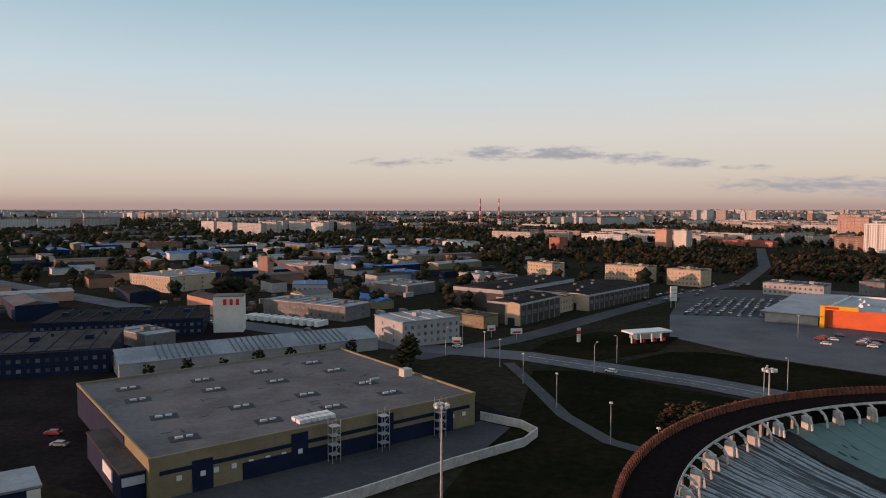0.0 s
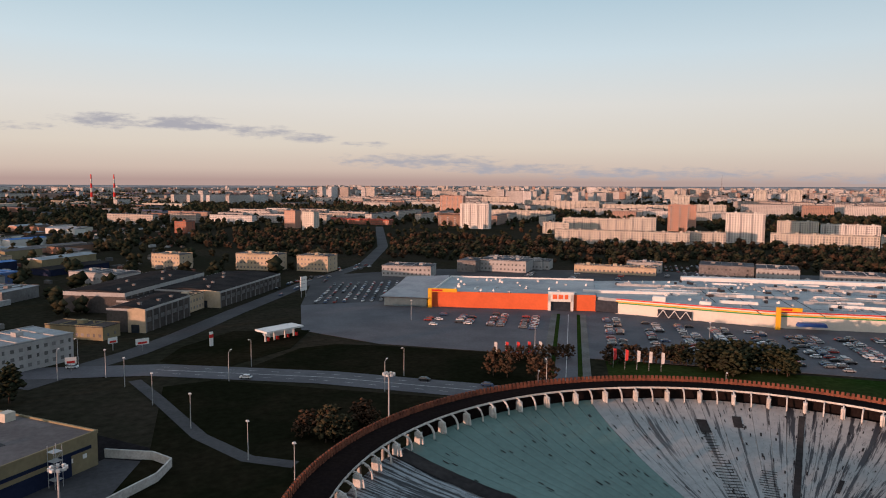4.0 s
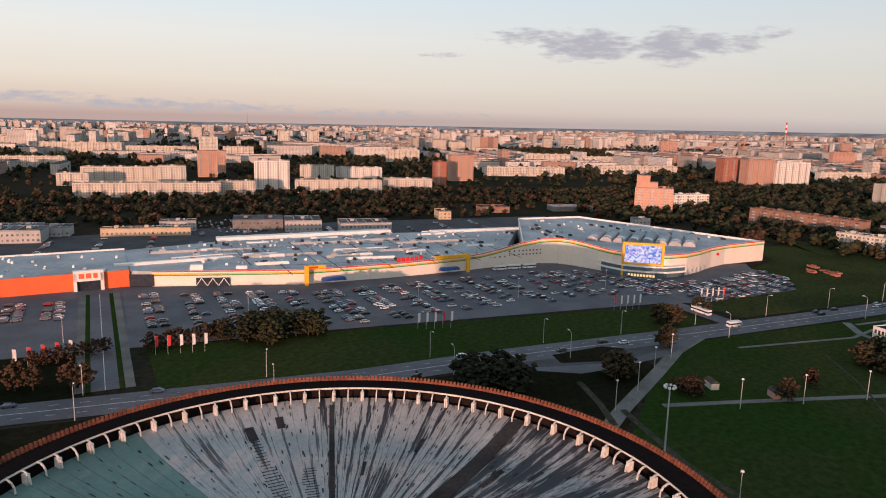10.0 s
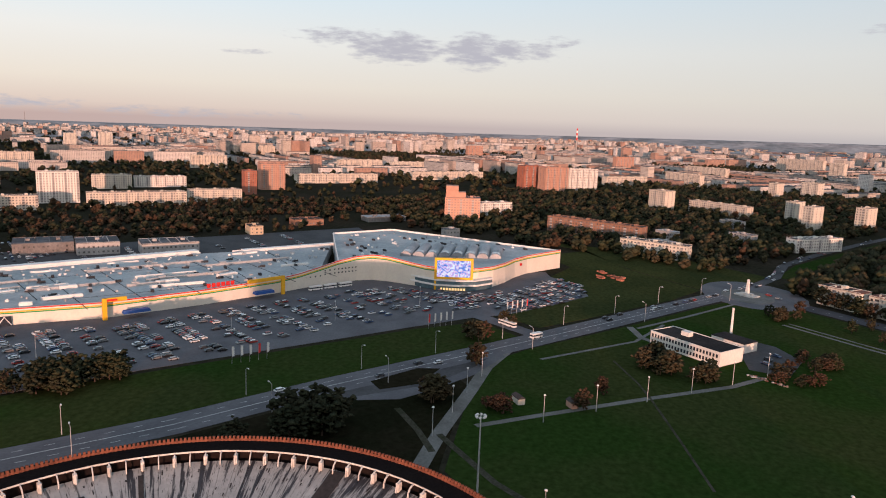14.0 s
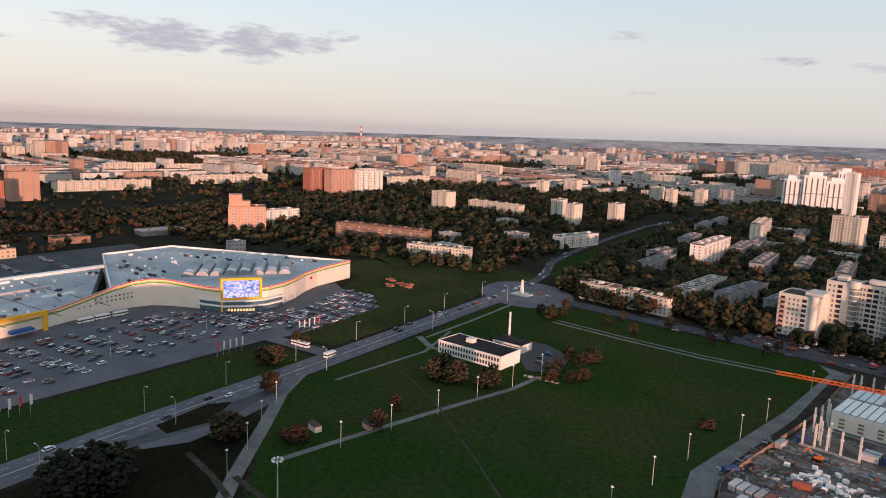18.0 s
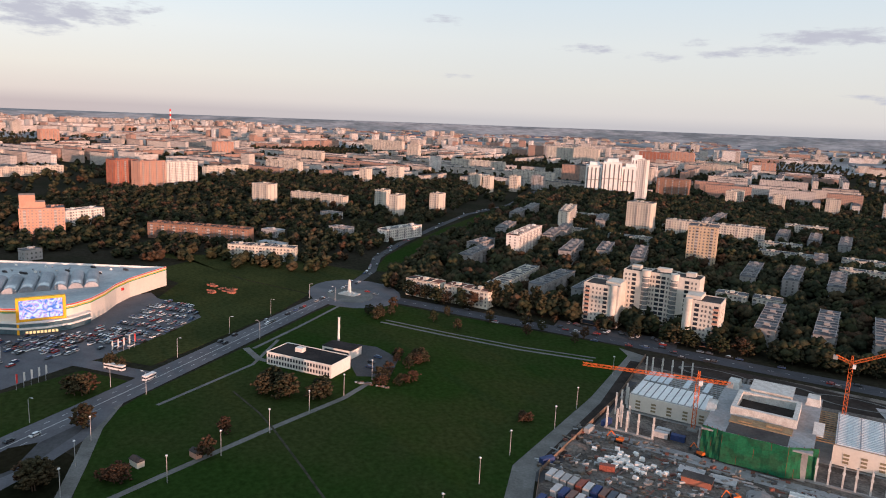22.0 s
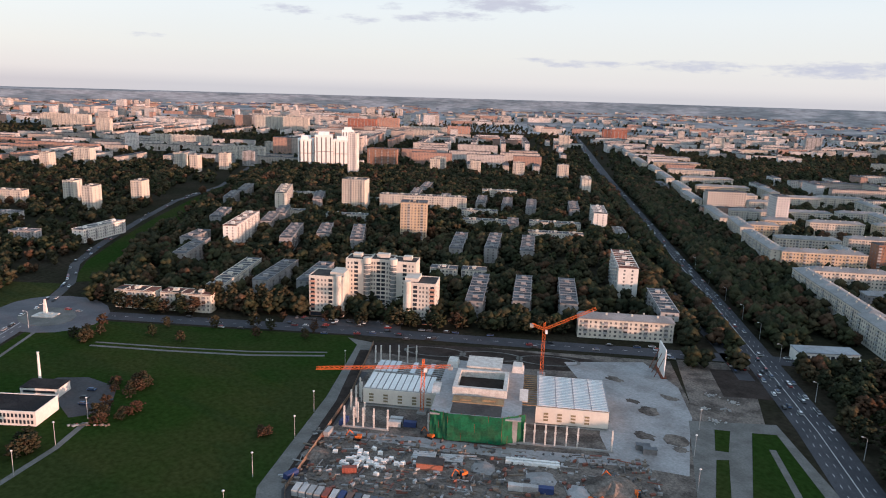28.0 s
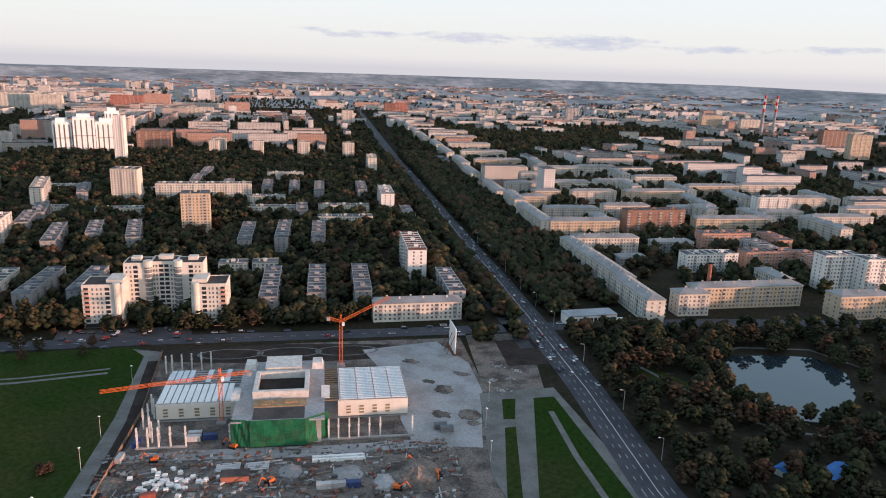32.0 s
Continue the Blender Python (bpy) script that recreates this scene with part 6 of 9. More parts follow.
def stand(x, y, rn, h, n, tint=None):
    """A tree of the woods: a handful of clumps up an unseen stem."""
    key = tint or rn.choice(("leaf_green", "leaf_green", "leaf_olive", "leaf_dark", "leaf_green", "leaf_olive", "leaf_dark", "leaf_dark", "leaf_autumn"))
    z = rise(x, y)
    w = h * rn.uniform(0.36, 0.48)
    size = min(0.95, 2.2 / math.sqrt(n))
    for i in range(n):
        q = (i + 0.5) / n
        rad = w * math.sin(math.pi * (0.22 + 0.66 * q))
        a = i * 2.4 + rn.uniform(-0.5, 0.5)
        d = rad * rn.uniform(0.25, 0.9)
        clump(woods[key], x + d * math.cos(a), y + d * math.sin(a), z + h * (0.22 + 0.68 * q), w * size * rn.uniform(0.75, 1.2), rn, 0.8)


def fill(poly, count, hmin, hmax, n, seed, clear=3.0, tint=None, avoid=()):
    rn = random.Random(seed)
    xs, ys = [p[0] for p in poly], [p[1] for p in poly]
    made = tries = 0
    while made < count and tries < count * 8:
        tries += 1
        x, y = rn.uniform(min(xs), max(xs)), rn.uniform(min(ys), max(ys))
        if not inside(x, y, poly) or built(x, y, clear) or on_road(x, y) or any(inside(x, y, q) for q in avoid):
            continue
        stand(x, y, rn, rn.uniform(hmin, hmax), n, tint)
        made += 1


POND = [(17, -446), (-8, -462), (-33, -474), (-50, -455), (-54, -425), (-48, -395), (-38, -378), (-18, -372), (-4, -376), (8, -396), (14, -420)]
POND_LAWN = [(72, -398), (50, -402), (22, -386), (30, -366), (52, -376)]
fill([(505, -165), (173, -428), (235, -530), (560, -1000), (900, -1010), (1200, -800), (961, -500)], 4300, 8.5, 15.5, 13, 1, 2.5)
fill([(560, -1000), (1050, -1650), (1600, -1700), (1500, -950), (1200, -800), (900, -1010)], 1900, 6, 11, 6, 2)
fill([(560, -130), (632, -20), (720, 150), (900, 250), (1250, 60), (1500, -300), (1400, -770), (961, -440), (700, -255)], 3400, 6, 11, 8, 3)
fill([(640, 250), (480, 430), (250, 640), (60, 900), (320, 1000), (560, 690), (740, 520), (920, 330), (1050, 120), (800, 190)], 800, 5, 9, 8, 4, 5, "leaf_dark")
fill([(640, 250), (480, 430), (250, 640), (60, 900), (320, 1000), (560, 690), (740, 520), (920, 330), (1050, 120), (800, 190)], 900, 4, 8, 8, 14, 5, "leaf_autumn")
# tall unseen trees added to the west, to keep the pond side in shade
fill([(-330, -640), (-250, -640), (-250, -200), (-330, -200)], 260, 19, 25, 10, 33, 2, "leaf_green")
fill([(-30, -190), (62, -335), (118, -440), (60, -492), (-90, -575), (-240, -640), (-260, -240)], 820, 8, 14, 42, 5, 3, None, (POND, POND_LAWN))
fill([(150, -480), (205, -548), (345, -748), (680, -1215), (640, -1240), (300, -790), (95, -505)], 800, 9, 14, 11, 6, 2)
fill([(420, -740), (230, -560), (-60, -620), (-340, -900), (0, -1500), (700, -2200), (1150, -1950), (820, -1420)], 4300, 8, 13, 6, 7, 2)
fill([(-700, 900), (-330, 520), (-60, 420), (60, 420), (250, 640), (60, 900), (300, 1000), (700, 1200), (500, 2200), (-300, 2300), (-1200, 1700)], 1500, 7, 12, 6, 8, 4, "leaf_dark")
fill([(-700, 900), (-330, 520), (-60, 420), (60, 420), (250, 640), (60, 900), (300, 1000), (700, 1200), (500, 2200), (-300, 2300), (-1200, 1700)], 900, 6, 10, 6, 18, 4, "leaf_olive")
fill([(300, 1000), (560, 690), (920, 330), (1600, -100), (2300, 400), (1700, 1500), (700, 2000)], 1500, 5, 9, 5, 9, 4)
fill([(1200, -800), (1600, -1700), (2500, -1600), (2600, 0), (1500, -200)], 1200, 6, 10, 4, 10, 3)
fill([(300, 760), (335, 775), (545, 515), (700, 400), (865, 255), (845, 232), (680, 372), (522, 490)], 700, 3.5, 6, 6, 31, 2, "leaf_autumn")
# unseen wood added behind the arena to throw its long shade over the lawn
fill([(-150, -150), (-70, -150), (-62, -60), (-70, 10), (-150, 10)], 170, 19, 25, 14, 32, 2, "leaf_green")
rn = random.Random(21)
for tx, ty in GREEN:
    k_ = far_way(math.hypot(tx, ty)) / math.hypot(tx, ty)
    x, y = tx * k_, ty * k_
    r = math.hypot(x, y)
    if r > 1150 and not built(x, y, 3) and not (r < 2600 and on_road(x, y)):
        stand(x, y, rn, rn.uniform(7, 13) * k_ * (1.0 if r < 3600 else 1.6), 4 if r < 2400 else 3)
# rows of trees along the avenue
for (a, b) in zip(GAGARIN[3:7], GAGARIN[4:8]):
    a2, b2 = Vector(a), Vector(b)
    d = (b2 - a2).normalized()
    s = 0.0
    while s < (b2 - a2).length:
        for off in (-34, -26, -18, 14, 19, 37, 44):
            p = a2 + d * (s + rn.uniform(-2, 2)) + Vector((-d.y, d.x)) * (off + rn.uniform(-2, 2))
            if not built(p.x, p.y, 4) and not near_line(p.x, p.y, CROSS, 12) and rn.random() < 0.85:
                stand(p.x, p.y, rn, rn.uniform(9, 13), 10 if s < 500 and a == GAGARIN[3] else 6)
        s += 7.0
for key, lab in (("leaf_green", "green leafy woods between the blocks, with unseen shade trees"), ("leaf_olive", "olive leafy woods between the blocks"), ("leaf_autumn", "rust-brown autumn trees in the woods"), ("leaf_dark", "dark evergreen trees in the woods")):
    solid("woods_" + key[5:], woods[key], key, lab, "woods", "stuff", True)

# ---- trees that stand alone ----


def crown_mesh(seed, shape, material):
    """Crown of a tree 10 m tall: limbs of leafy clumps with gaps and an uneven outline."""
    rn = random.Random(seed)
    m = Mesh()
    for lobe in range(11):
        a = lobe * 2.4 + rn.uniform(-0.4, 0.4)
        q = (lobe + 0.5) / 11
        cz = 2.1 + 6.8 * q
        spread = {"round": 2.7 * math.sin(math.pi * (0.18 + 0.75 * q)), "tall": 1.3 * math.sin(math.pi * (0.15 + 0.8 * q)), "cone": 2.3 * (1.05 - q)}[shape]
        cx, cy = spread * math.cos(a), spread * math.sin(a)
        for k in range(9):
            r = rn.uniform(0.5, 1.05)
            clump(m, cx + rn.gauss(0, 0.75), cy + rn.gauss(0, 0.75), cz + rn.gauss(0, 0.7), r, rn)
    return m.data("crown", material, True)


def trunk_mesh(seed):
    rn = random.Random(seed)
    m = Mesh().tube([(0, 0, -0.2), (0.05, 0.03, 2.5), (0.0, 0.1, 5.5), (0.1, 0.0, 8.5)], [0.24, 0.19, 0.12, 0.03], 6)
    for k in range(5):
        a, z = k * 1.3 + rn.uniform(0, 0.5), 2.4 + k * 0.9
        m.tube([(0, 0, z), (1.1 * math.cos(a), 1.1 * math.sin(a), z + 1.2), (1.9 * math.cos(a), 1.9 * math.sin(a), z + 2.2)], [0.1, 0.06, 0.02], 4)
    return m.data("trunk", "bark")


TRUNKS = [trunk_mesh(k) for k in range(3)]
CROWNS = {k: [crown_mesh(10 * i + j, sh, mt) for j in range(3)] for i, (k, sh, mt) in enumerate((("green", "round", "leaf_green"), ("olive", "round", "leaf_olive"), ("autumn", "round", "leaf_autumn"), ("dark", "round", "leaf_dark"), ("poplar", "tall", "leaf_olive"), ("spruce", "cone", "leaf_dark")))}
TREE_LABEL = {"green": "leafy green tree on the lawn", "olive": "olive-green leafy tree on grass", "autumn": "rust-brown autumn tree on grass", "dark": "dark dense leafy tree on grass", "poplar": "tall slender poplar beside a street", "spruce": "dark pointed spruce on grass"}
trn = random.Random(5)


def tree(x, y, h, kind="green", wide=1.0):
    s = h / 10 * 1.22
    t = thing("tree", x, y, 0.05, trn.uniform(0, 360), TREE_LABEL[kind], "tree", "trees of the park")
    t.scale = (s * wide, s * wide, s)
    part("trunk", trn.choice(TRUNKS), None, t)
    part("crown", trn.choice(CROWNS[kind]), None, t)


def grove(x, y, n, spread, hmin, hmax, kinds, wide=1.0):
    for i in range(n):
        a, d = trn.uniform(0, 6.28), spread * math.sqrt(trn.random())
        tree(x + d * math.cos(a), y + d * math.sin(a), trn.uniform(hmin, hmax), trn.choice(kinds), wide)


grove(236, 182, 18, 13, 7, 10, ("dark", "dark", "green"), 1.2)
grove(250, 168, 7, 6, 7, 9, ("dark", "green"), 1.2)
grove(226, 200, 5, 6, 5, 7, ("dark", "olive"), 1.2)
for k in range(9):
    tree(198 + k * 3.4, 211 - k * 1.6, trn.uniform(5, 7.5), "autumn")
for x, y, h in ((147, 219, 9), (150, 214, 8), (156, 203, 9), (159, 200, 8)):
    tree(x, y, h, "autumn", 0.9)
for k in range(7):
    tree(165 + k * 4, 234 - k * 1.5, 5.5, "autumn")
grove(66, 184, 7, 8, 5, 8, ("autumn", "olive"), 1.2)
grove(83, 190, 4, 4, 5, 7, ("autumn",), 1.1)
grove(216, 76, 11, 13, 8, 12, ("dark", "dark", "green"), 1.3)
grove(194, 94, 5, 7, 6, 9, ("dark",), 1.2)
grove(256, 39, 6, 6, 7, 10, ("autumn", "olive"), 1.2)
grove(252, 12, 6, 5, 4, 6, ("autumn",), 1.3)
grove(303, 24, 3, 4, 6, 9, ("olive", "autumn"))
grove(344, 30, 5, 6, 6, 10, ("olive", "autumn"))
grove(372, 16, 3, 5, 5, 8, ("olive",))
grove(318, -58, 11, 9, 7, 10, ("olive", "dark"), 1.2)
grove(306, -76, 5, 5, 5, 8, ("dark", "olive"), 1.2)
grove(318, -116, 12, 11, 2.5, 5.5, ("olive", "dark", "autumn"), 1.3)
grove(340, -134, 14, 13, 2.5, 5.5, ("olive", "dark", "autumn"), 1.3)
grove(262, -20, 2, 2, 5, 7, ("autumn",))
grove(281, -30, 2, 2, 5, 7, ("autumn",))
grove(254, -158, 4, 3, 2.5, 4, ("autumn",), 1.4)
grove(432, -146, 7, 9, 5, 8, ("dark", "olive"), 1.2)
for x, y in ((389, -184), (399, -212), (385, -232), (410, -176), (372, -236), (352, -256), (446, -160), (420, -190), (366, -222), (345, -244)):
    tree(x, y, trn.uniform(6, 9), trn.choice(("olive", "autumn", "green")))
for k in range(12):
    tree(446 - k * 4.2 + trn.uniform(-2, 2), -228 - k * 3.0 + trn.uniform(-4, 4), trn.uniform(13, 17), "poplar")
for k in range(7):
    tree(284 - k * 7 + trn.uniform(-2, 2), -345 - k * 5.2 + trn.uniform(-3, 3), trn.uniform(9, 13), trn.choice(("green", "dark", "olive")), 1.2)
tree(-13, 266, 11, "spruce", 1.2)
for k in [k for k in range(34) if k < 9 or k > 25 or k % 4 == 0]:
    tree(478 - k * 5.6 + trn.uniform(-2, 2), -180 - k * 4.6 + trn.uniform(-5, 3), trn.uniform(4, 6.5) if 9 < k < 24 else trn.uniform(7, 11), trn.choice(("green", "dark", "olive", "autumn")), 1.25)
for k in range(7):
    tree(-104 + k * 11, 246 + k * 7.4, trn.uniform(4, 6), "dark")
for x, y, h, kd in ((60, -392, 13, "autumn"), (48, -404, 12, "autumn"), (40, -372, 9, "olive"), (22, -362, 12, "autumn"), (10, -352, 11, "olive"), (-14, -356, 9, "autumn"), (-22, -352, 10, "olive"), (-36, -352, 8, "autumn"), (60, -352, 12, "dark"), (44, -334, 11, "dark"), (32, -318, 12, "green"), (20, -302, 11, "dark"), (50, -420, 12, "olive"), (20, -462, 13, "olive"), (6, -472, 13, "autumn"), (-12, -484, 12, "dark"), (-34, -494, 13, "dark"), (-58, -470, 12, "olive")):
    tree(x, y, h, kd, 1.25)

# ---- lamps and masts ----
pole_d = Mesh().tube([(0, 0, 0), (0, 0, 10.6)], [0.16, 0.09], 6).data("pole", "galvanised")
head_d = Mesh().box(0, 0, 10.5, 0.9, 0.9, 0.35, 0, 0.6).data("lamp_head", "lamp_head")
arm_d = Mesh().tube([(0, 0, 10.4), (0.7, 0, 11.1), (2.0, 0, 11.3)], 0.07, 5).data("arm", "galvanised")
arm_head_d = Mesh().box(2.2, 0, 11.2, 1.0, 0.4, 0.22).data("lamp_head", "lamp_head")


def park_lamp(x, y):
    t = thing("street_lamp", x, y, 0.1, 0, "grey steel path lamp with a flat round head", "street lamp", "path lamps")
    part("pole", pole_d, None, t)
    part("lamp_head", head_d, None, t)


def road_lamp(x, y, yaw):
    t = thing("street_lamp", x, y, 0.1, yaw, "grey steel road lamp with one curved arm", "street lamp", "road lamps")
    part("pole", pole_d, None, t)
    part("arm", arm_d, None, t)
    part("lamp_head", arm_head_d, None, t)


for x, y in ((288, 21), (267, 25), (246, 28), (224, 32), (245, -6), (260, -26), (275, -47), (290, -67), (305, -87), (321, -106), (209, -113), (226, -135), (242, -166), (258, -188), (190, -90), (291, -233)):
    park_lamp(x, y)
for x, y in ((44, 181), (35, 213), (28, 242), (22, 268), (17, 284), (50, 160), (175, -7), (110, -285), (96, -258), (120, -312)):
    park_lamp(x, y)
for (a, b) in zip(KOSMO[3:], KOSMO[4:]):
    a2, b2 = Vector(a), Vector(b)
    d = (b2 - a2).normalized()
    nrm = Vector((-d.y, d.x))
    k = max(1, int((b2 - a2).length / 36))
    for i in range(k):
        p = a2 + (b2 - a2) * (i + 0.5) / k
        q = p + nrm * 10.5
        road_lamp(q.x, q.y, math.degrees(math.atan2(-nrm.y, -nrm.x)))
        if i % 2 == 0:
            q = p - nrm * 10.5
            road_lamp(q.x, q.y, math.degrees(math.atan2(nrm.y, nrm.x)))
for (a, b) in zip(GAGARIN[1:5], GAGARIN[2:6]):
    a2, b2 = Vector(a), Vector(b)
    d = (b2 - a2).normalized()
    nrm = Vector((-d.y, d.x))
    k = max(1, int((b2 - a2).length / 40))
    for i in range(k):
        p = a2 + (b2 - a2) * (i + 0.5) / k - nrm * 11.5
        road_lamp(p.x, p.y, math.degrees(math.atan2(nrm.y, nrm.x)))
for x, y in ((190, 250), (262, 214), (318, 150), (356, 108), (404, 70), (168, 330)):
    park_lamp(x, y)


def flood_mast(x, y, h):
    t = thing("floodlight_mast", x, y, 0, 0, "tall grey mast with a ring of floodlights", "floodlight mast", "floodlight masts")
    part("pole", Mesh().tube([(0, 0, 0), (0, 0, h)], [0.32, 0.16], 8), "galvanised", t)
    part("ring", Mesh().tube([(1.3 * math.cos(k * math.pi / 6), 1.3 * math.sin(k * math.pi / 6), h - 0.4) for k in range(13)], 0.09, 5, False), "galvanised", t)
    fl = Mesh().box(1.45, 0, -0.35, 0.5, 0.6, 0.55).data("floodlight", "lamp_head")
    for k in range(8):
        part("floodlight", fl, None, t, at=pose(0, 0, h - 0.3, 0, 0, 45 * k))


flood_mast(-0.2, 141.9, 21.5)
flood_mast(75.8, 161.2, 24.5)
flood_mast(186.1, 12.4, 25.6)

# ---- flags ----
fp_d = Mesh().tube([(0, 0, 0), (0, 0, 8)], [0.09, 0.05], 5).data("flagpole", "galvanised")
fl_d = Mesh().add([(0.05, -0.02, 3.2), (1.2, 0.08, 3.4), (1.25, 0.1, 7.6), (0.05, -0.02, 7.9), (0.05, 0.02, 3.2), (1.2, 0.12, 3.4), (1.25, 0.14, 7.6), (0.05, 0.02, 7.9)], [(0, 1, 2, 3), (7, 6, 5, 4), (0, 4, 5, 1), (1, 5, 6, 2), (2, 6, 7, 3)]).data("flag", "flag_cloth")
for (x0, y0), (x1, y1), n in (((276, 130), (286, 118), 5), ((354, 56), (364, 45), 5), ((394, 17), (405, 6), 5), ((160, 238), (177, 230), 5), ((196, 206), (208, 192), 5)):
    for k in range(n):
        t = thing("flagpole", x0 + (x1 - x0) * k / (n - 1), y0 + (y1 - y0) * k / (n - 1), 0.05, -40, "slim flagpole with a narrow hanging flag", "flagpole", "flagpoles by the car park")
        part("pole", fp_d, None, t)
        part("flag", fl_d, None, t)

# ---- cars ----


def car_body(l=4.4, w=1.8, h=1.45):
    m = Mesh()
    prof = [(-l / 2, 0.35), (-l / 2, 0.85), (-l / 2 + 0.9, 0.95), (l / 2 - 0.75, 0.95), (l / 2, 0.9), (l / 2, 0.35)]
    n = len(prof)
    for s in (-1, 1):
        m.v += [(x, s * w / 2, z) for x, z in prof]
    m.f += [tuple(range(n - 1, -1, -1)), tuple(range(n, 2 * n))] + [(i, (i + 1) % n, n + (i + 1) % n, n + i) for i in range(n)]
    m.add([(-0.9, -w * 0.4, h), (1.35, -w * 0.4, h), (1.35, w * 0.4, h), (-0.9, w * 0.4, h), (-0.95, -w * 0.41, h - 0.07), (1.4, -w * 0.41, h - 0.07), (1.4, w * 0.41, h - 0.07), (-0.95, w * 0.41, h - 0.07)], [(0, 1, 2, 3), (0, 4, 5, 1), (1, 5, 6, 2), (2, 6, 7, 3), (3, 7, 4, 0)])
    return m


def car_glass(w=1.8, h=1.45):
    return Mesh().add([(-1.6, -w * 0.46, 0.94), (1.95, -w * 0.46, 0.94), (1.95, w * 0.46, 0.94), (-1.6, w * 0.46, 0.94), (-0.92, -w * 0.405, h - 0.06), (1.37, -w * 0.405, h - 0.06), (1.37, w * 0.405, h - 0.06), (-0.92, w * 0.405, h - 0.06)], [(0, 1, 5, 4), (1, 2, 6, 5), (2, 3, 7, 6), (3, 0, 4, 7)])


body_d, glass_d = car_body().data("body", "car_paint"), car_glass().data("glasshouse", "dark_window")
wheel_d = Mesh().tube([(0, -0.1, 0), (0, 0.1, 0)], 0.32, 10).data("wheel", "tyre")
crn = random.Random(3)
car_n = 0
far_body, far_glass = Mesh(), Mesh()


def car(x, y, yaw, z=0.05, far=False):
    global car_n
    if far or car_n >= 230:
        c, s = math.cos(radians(yaw)), math.sin(radians(yaw))
        for src, dst in ((car_body(), far_body), (car_glass(), far_glass)):
            dst.add([(x + a * c - b * s, y + a * s + b * c, z + h) for a, b, h in src.v], src.f)
        return
    car_n += 1
    t = thing("car", x, y, z, yaw, "parked car on grey asphalt", "car", "cars in the car park")
    part("body", body_d, None, t)
    part("glasshouse", glass_d, None, t)
    for a in (-1.35, 1.35):
        for b in (-0.82, 0.82):
            part("wheel", wheel_d, None, t, at=pose(a, b, 0.32))


# rows run from the shop front towards the lawn
fl_line = [(200, 358), (262, 312), (286, 284), (326, 222), (404, 158), (440, 128), (456, 104), (450, 62), (462, 36)]
ROW = Vector((-0.64, -0.77))
for (a, b) in zip(fl_line, fl_line[1:]):
    a2, b2 = Vector(a), Vector(b)
    d = (b2 - a2).normalized()
    ln = (b2 - a2).length
    s = 5.0
    while s < ln:
        p = a2 + d * s
        if not near_line(p.x, p.y, [(150, 180), (262, 314)], 15):
            left_part = p.x < 255
            most = 17 if left_part else 24
            for k in range(most):
                for side in (-2.6, 2.6):
                    q = p + ROW * (20 + k * 2.75) + Vector((-ROW.y, ROW.x)) * side
                    if not inside(q.x, q.y, LOT):
                        continue
                    prob = (0.55 if k < 14 else 0.36) if not left_part else (0.55 if 3 < k < 13 else 0.22)
                    if p.x > 330:
                        prob *= 0.85
                    if p.x < 215:
                        prob *= 0.3
                    if crn.random() < prob:
                        yw = math.degrees(math.atan2(ROW.y, ROW.x)) + 90 + (0 if side < 0 else 180) + crn.uniform(-3, 3)
                        car(q.x + crn.uniform(-0.2, 0.2), q.y + crn.uniform(-0.2, 0.2), yw)
        s += 17.0
# the crowded end below the screen
for i in range(9):
    for k in range(22):
        for side in (-2.5, 2.5):
            x, y = 434 + i * 11.5 - k * 1.9, 26 - i * 6.2 - k * 2.0 + side
            if inside(x, y, LOT) and crn.random() < 0.62:
                car(x, y, 135 + (0 if side < 0 else 180) + crn.uniform(-4, 4), far=i > 4)
# cars in the yards behind, on the roads and in the streets
for i in range(13):
    for k in range(9):
        if crn.random() < 0.85:
            car(140 + i * 5.6 + k * 4.6, 402 + k * 8.2 - i * 1.2, 60 + crn.uniform(-4, 4), far=True)
for i in range(9):
    for k in range(8):
        if crn.random() < 0.6:
            car(440 + i * 5 + k * 3, 372 + k * 9.5 - i * 1.4, 50 + crn.uniform(-5, 5), far=True)


yrn = random.Random(41)
for row in range(11):
    bx_, by_ = 300 + row * 27, 418 - row * 22
    for k in range(18):
        x, y = bx_ + k * 2.9 + yrn.uniform(-0.4, 0.4), by_ + k * 2.6 + yrn.uniform(-0.4, 0.4)
        if yrn.random() < 0.6 and not built(x, y, 3) and inside(x, y, MALL_YARD):
            car(x, y, -48 + yrn.uniform(-4, 4), far=True)


def traffic(pts, n, lanes, seed, z=0.17):
    rn = random.Random(seed)
    for i in range(n):
        j = rn.randrange(len(pts) - 1)
        a, b = Vector(pts[j]), Vector(pts[j + 1])
        p = a + (b - a) * rn.random()
        d = (b - a).normalized()
        ln = rn.choice(lanes)
        q = p + Vector((-d.y, d.x)) * ln
        car(q.x, q.y, math.degrees(math.atan2(d.y, d.x)) + (180 if ln > 0 else 0), z, far=p.length > 900)


car_n = min(car_n, 196)
traffic(KOSMO[2:], 13, (-6.2, -2.1, 2.1, 6.2), 1)
traffic(KOSMO[-3:], 14, (2.1, 6.2), 7)
traffic(CROSS[:7], 22, (-4, 4, 6.4, -6.4), 2)
car_n = 300
traffic(GAGARIN[2:], 170, (-8.0, -4.8, -1.6, 1.6, 4.8, 8.0), 3)
traffic(SERVICE, 46, (-3.4, 3.4), 13, 0.14)
traffic(BOUL[:7], 40, (-2.6, 2.6), 4)
for pts, seed in ((CROSS[1:5], 5), (NORTH_ROAD[4:8], 6)):
    traffic(pts, 26, (-9.5, 9.5, -3, 3), seed, 0.05)
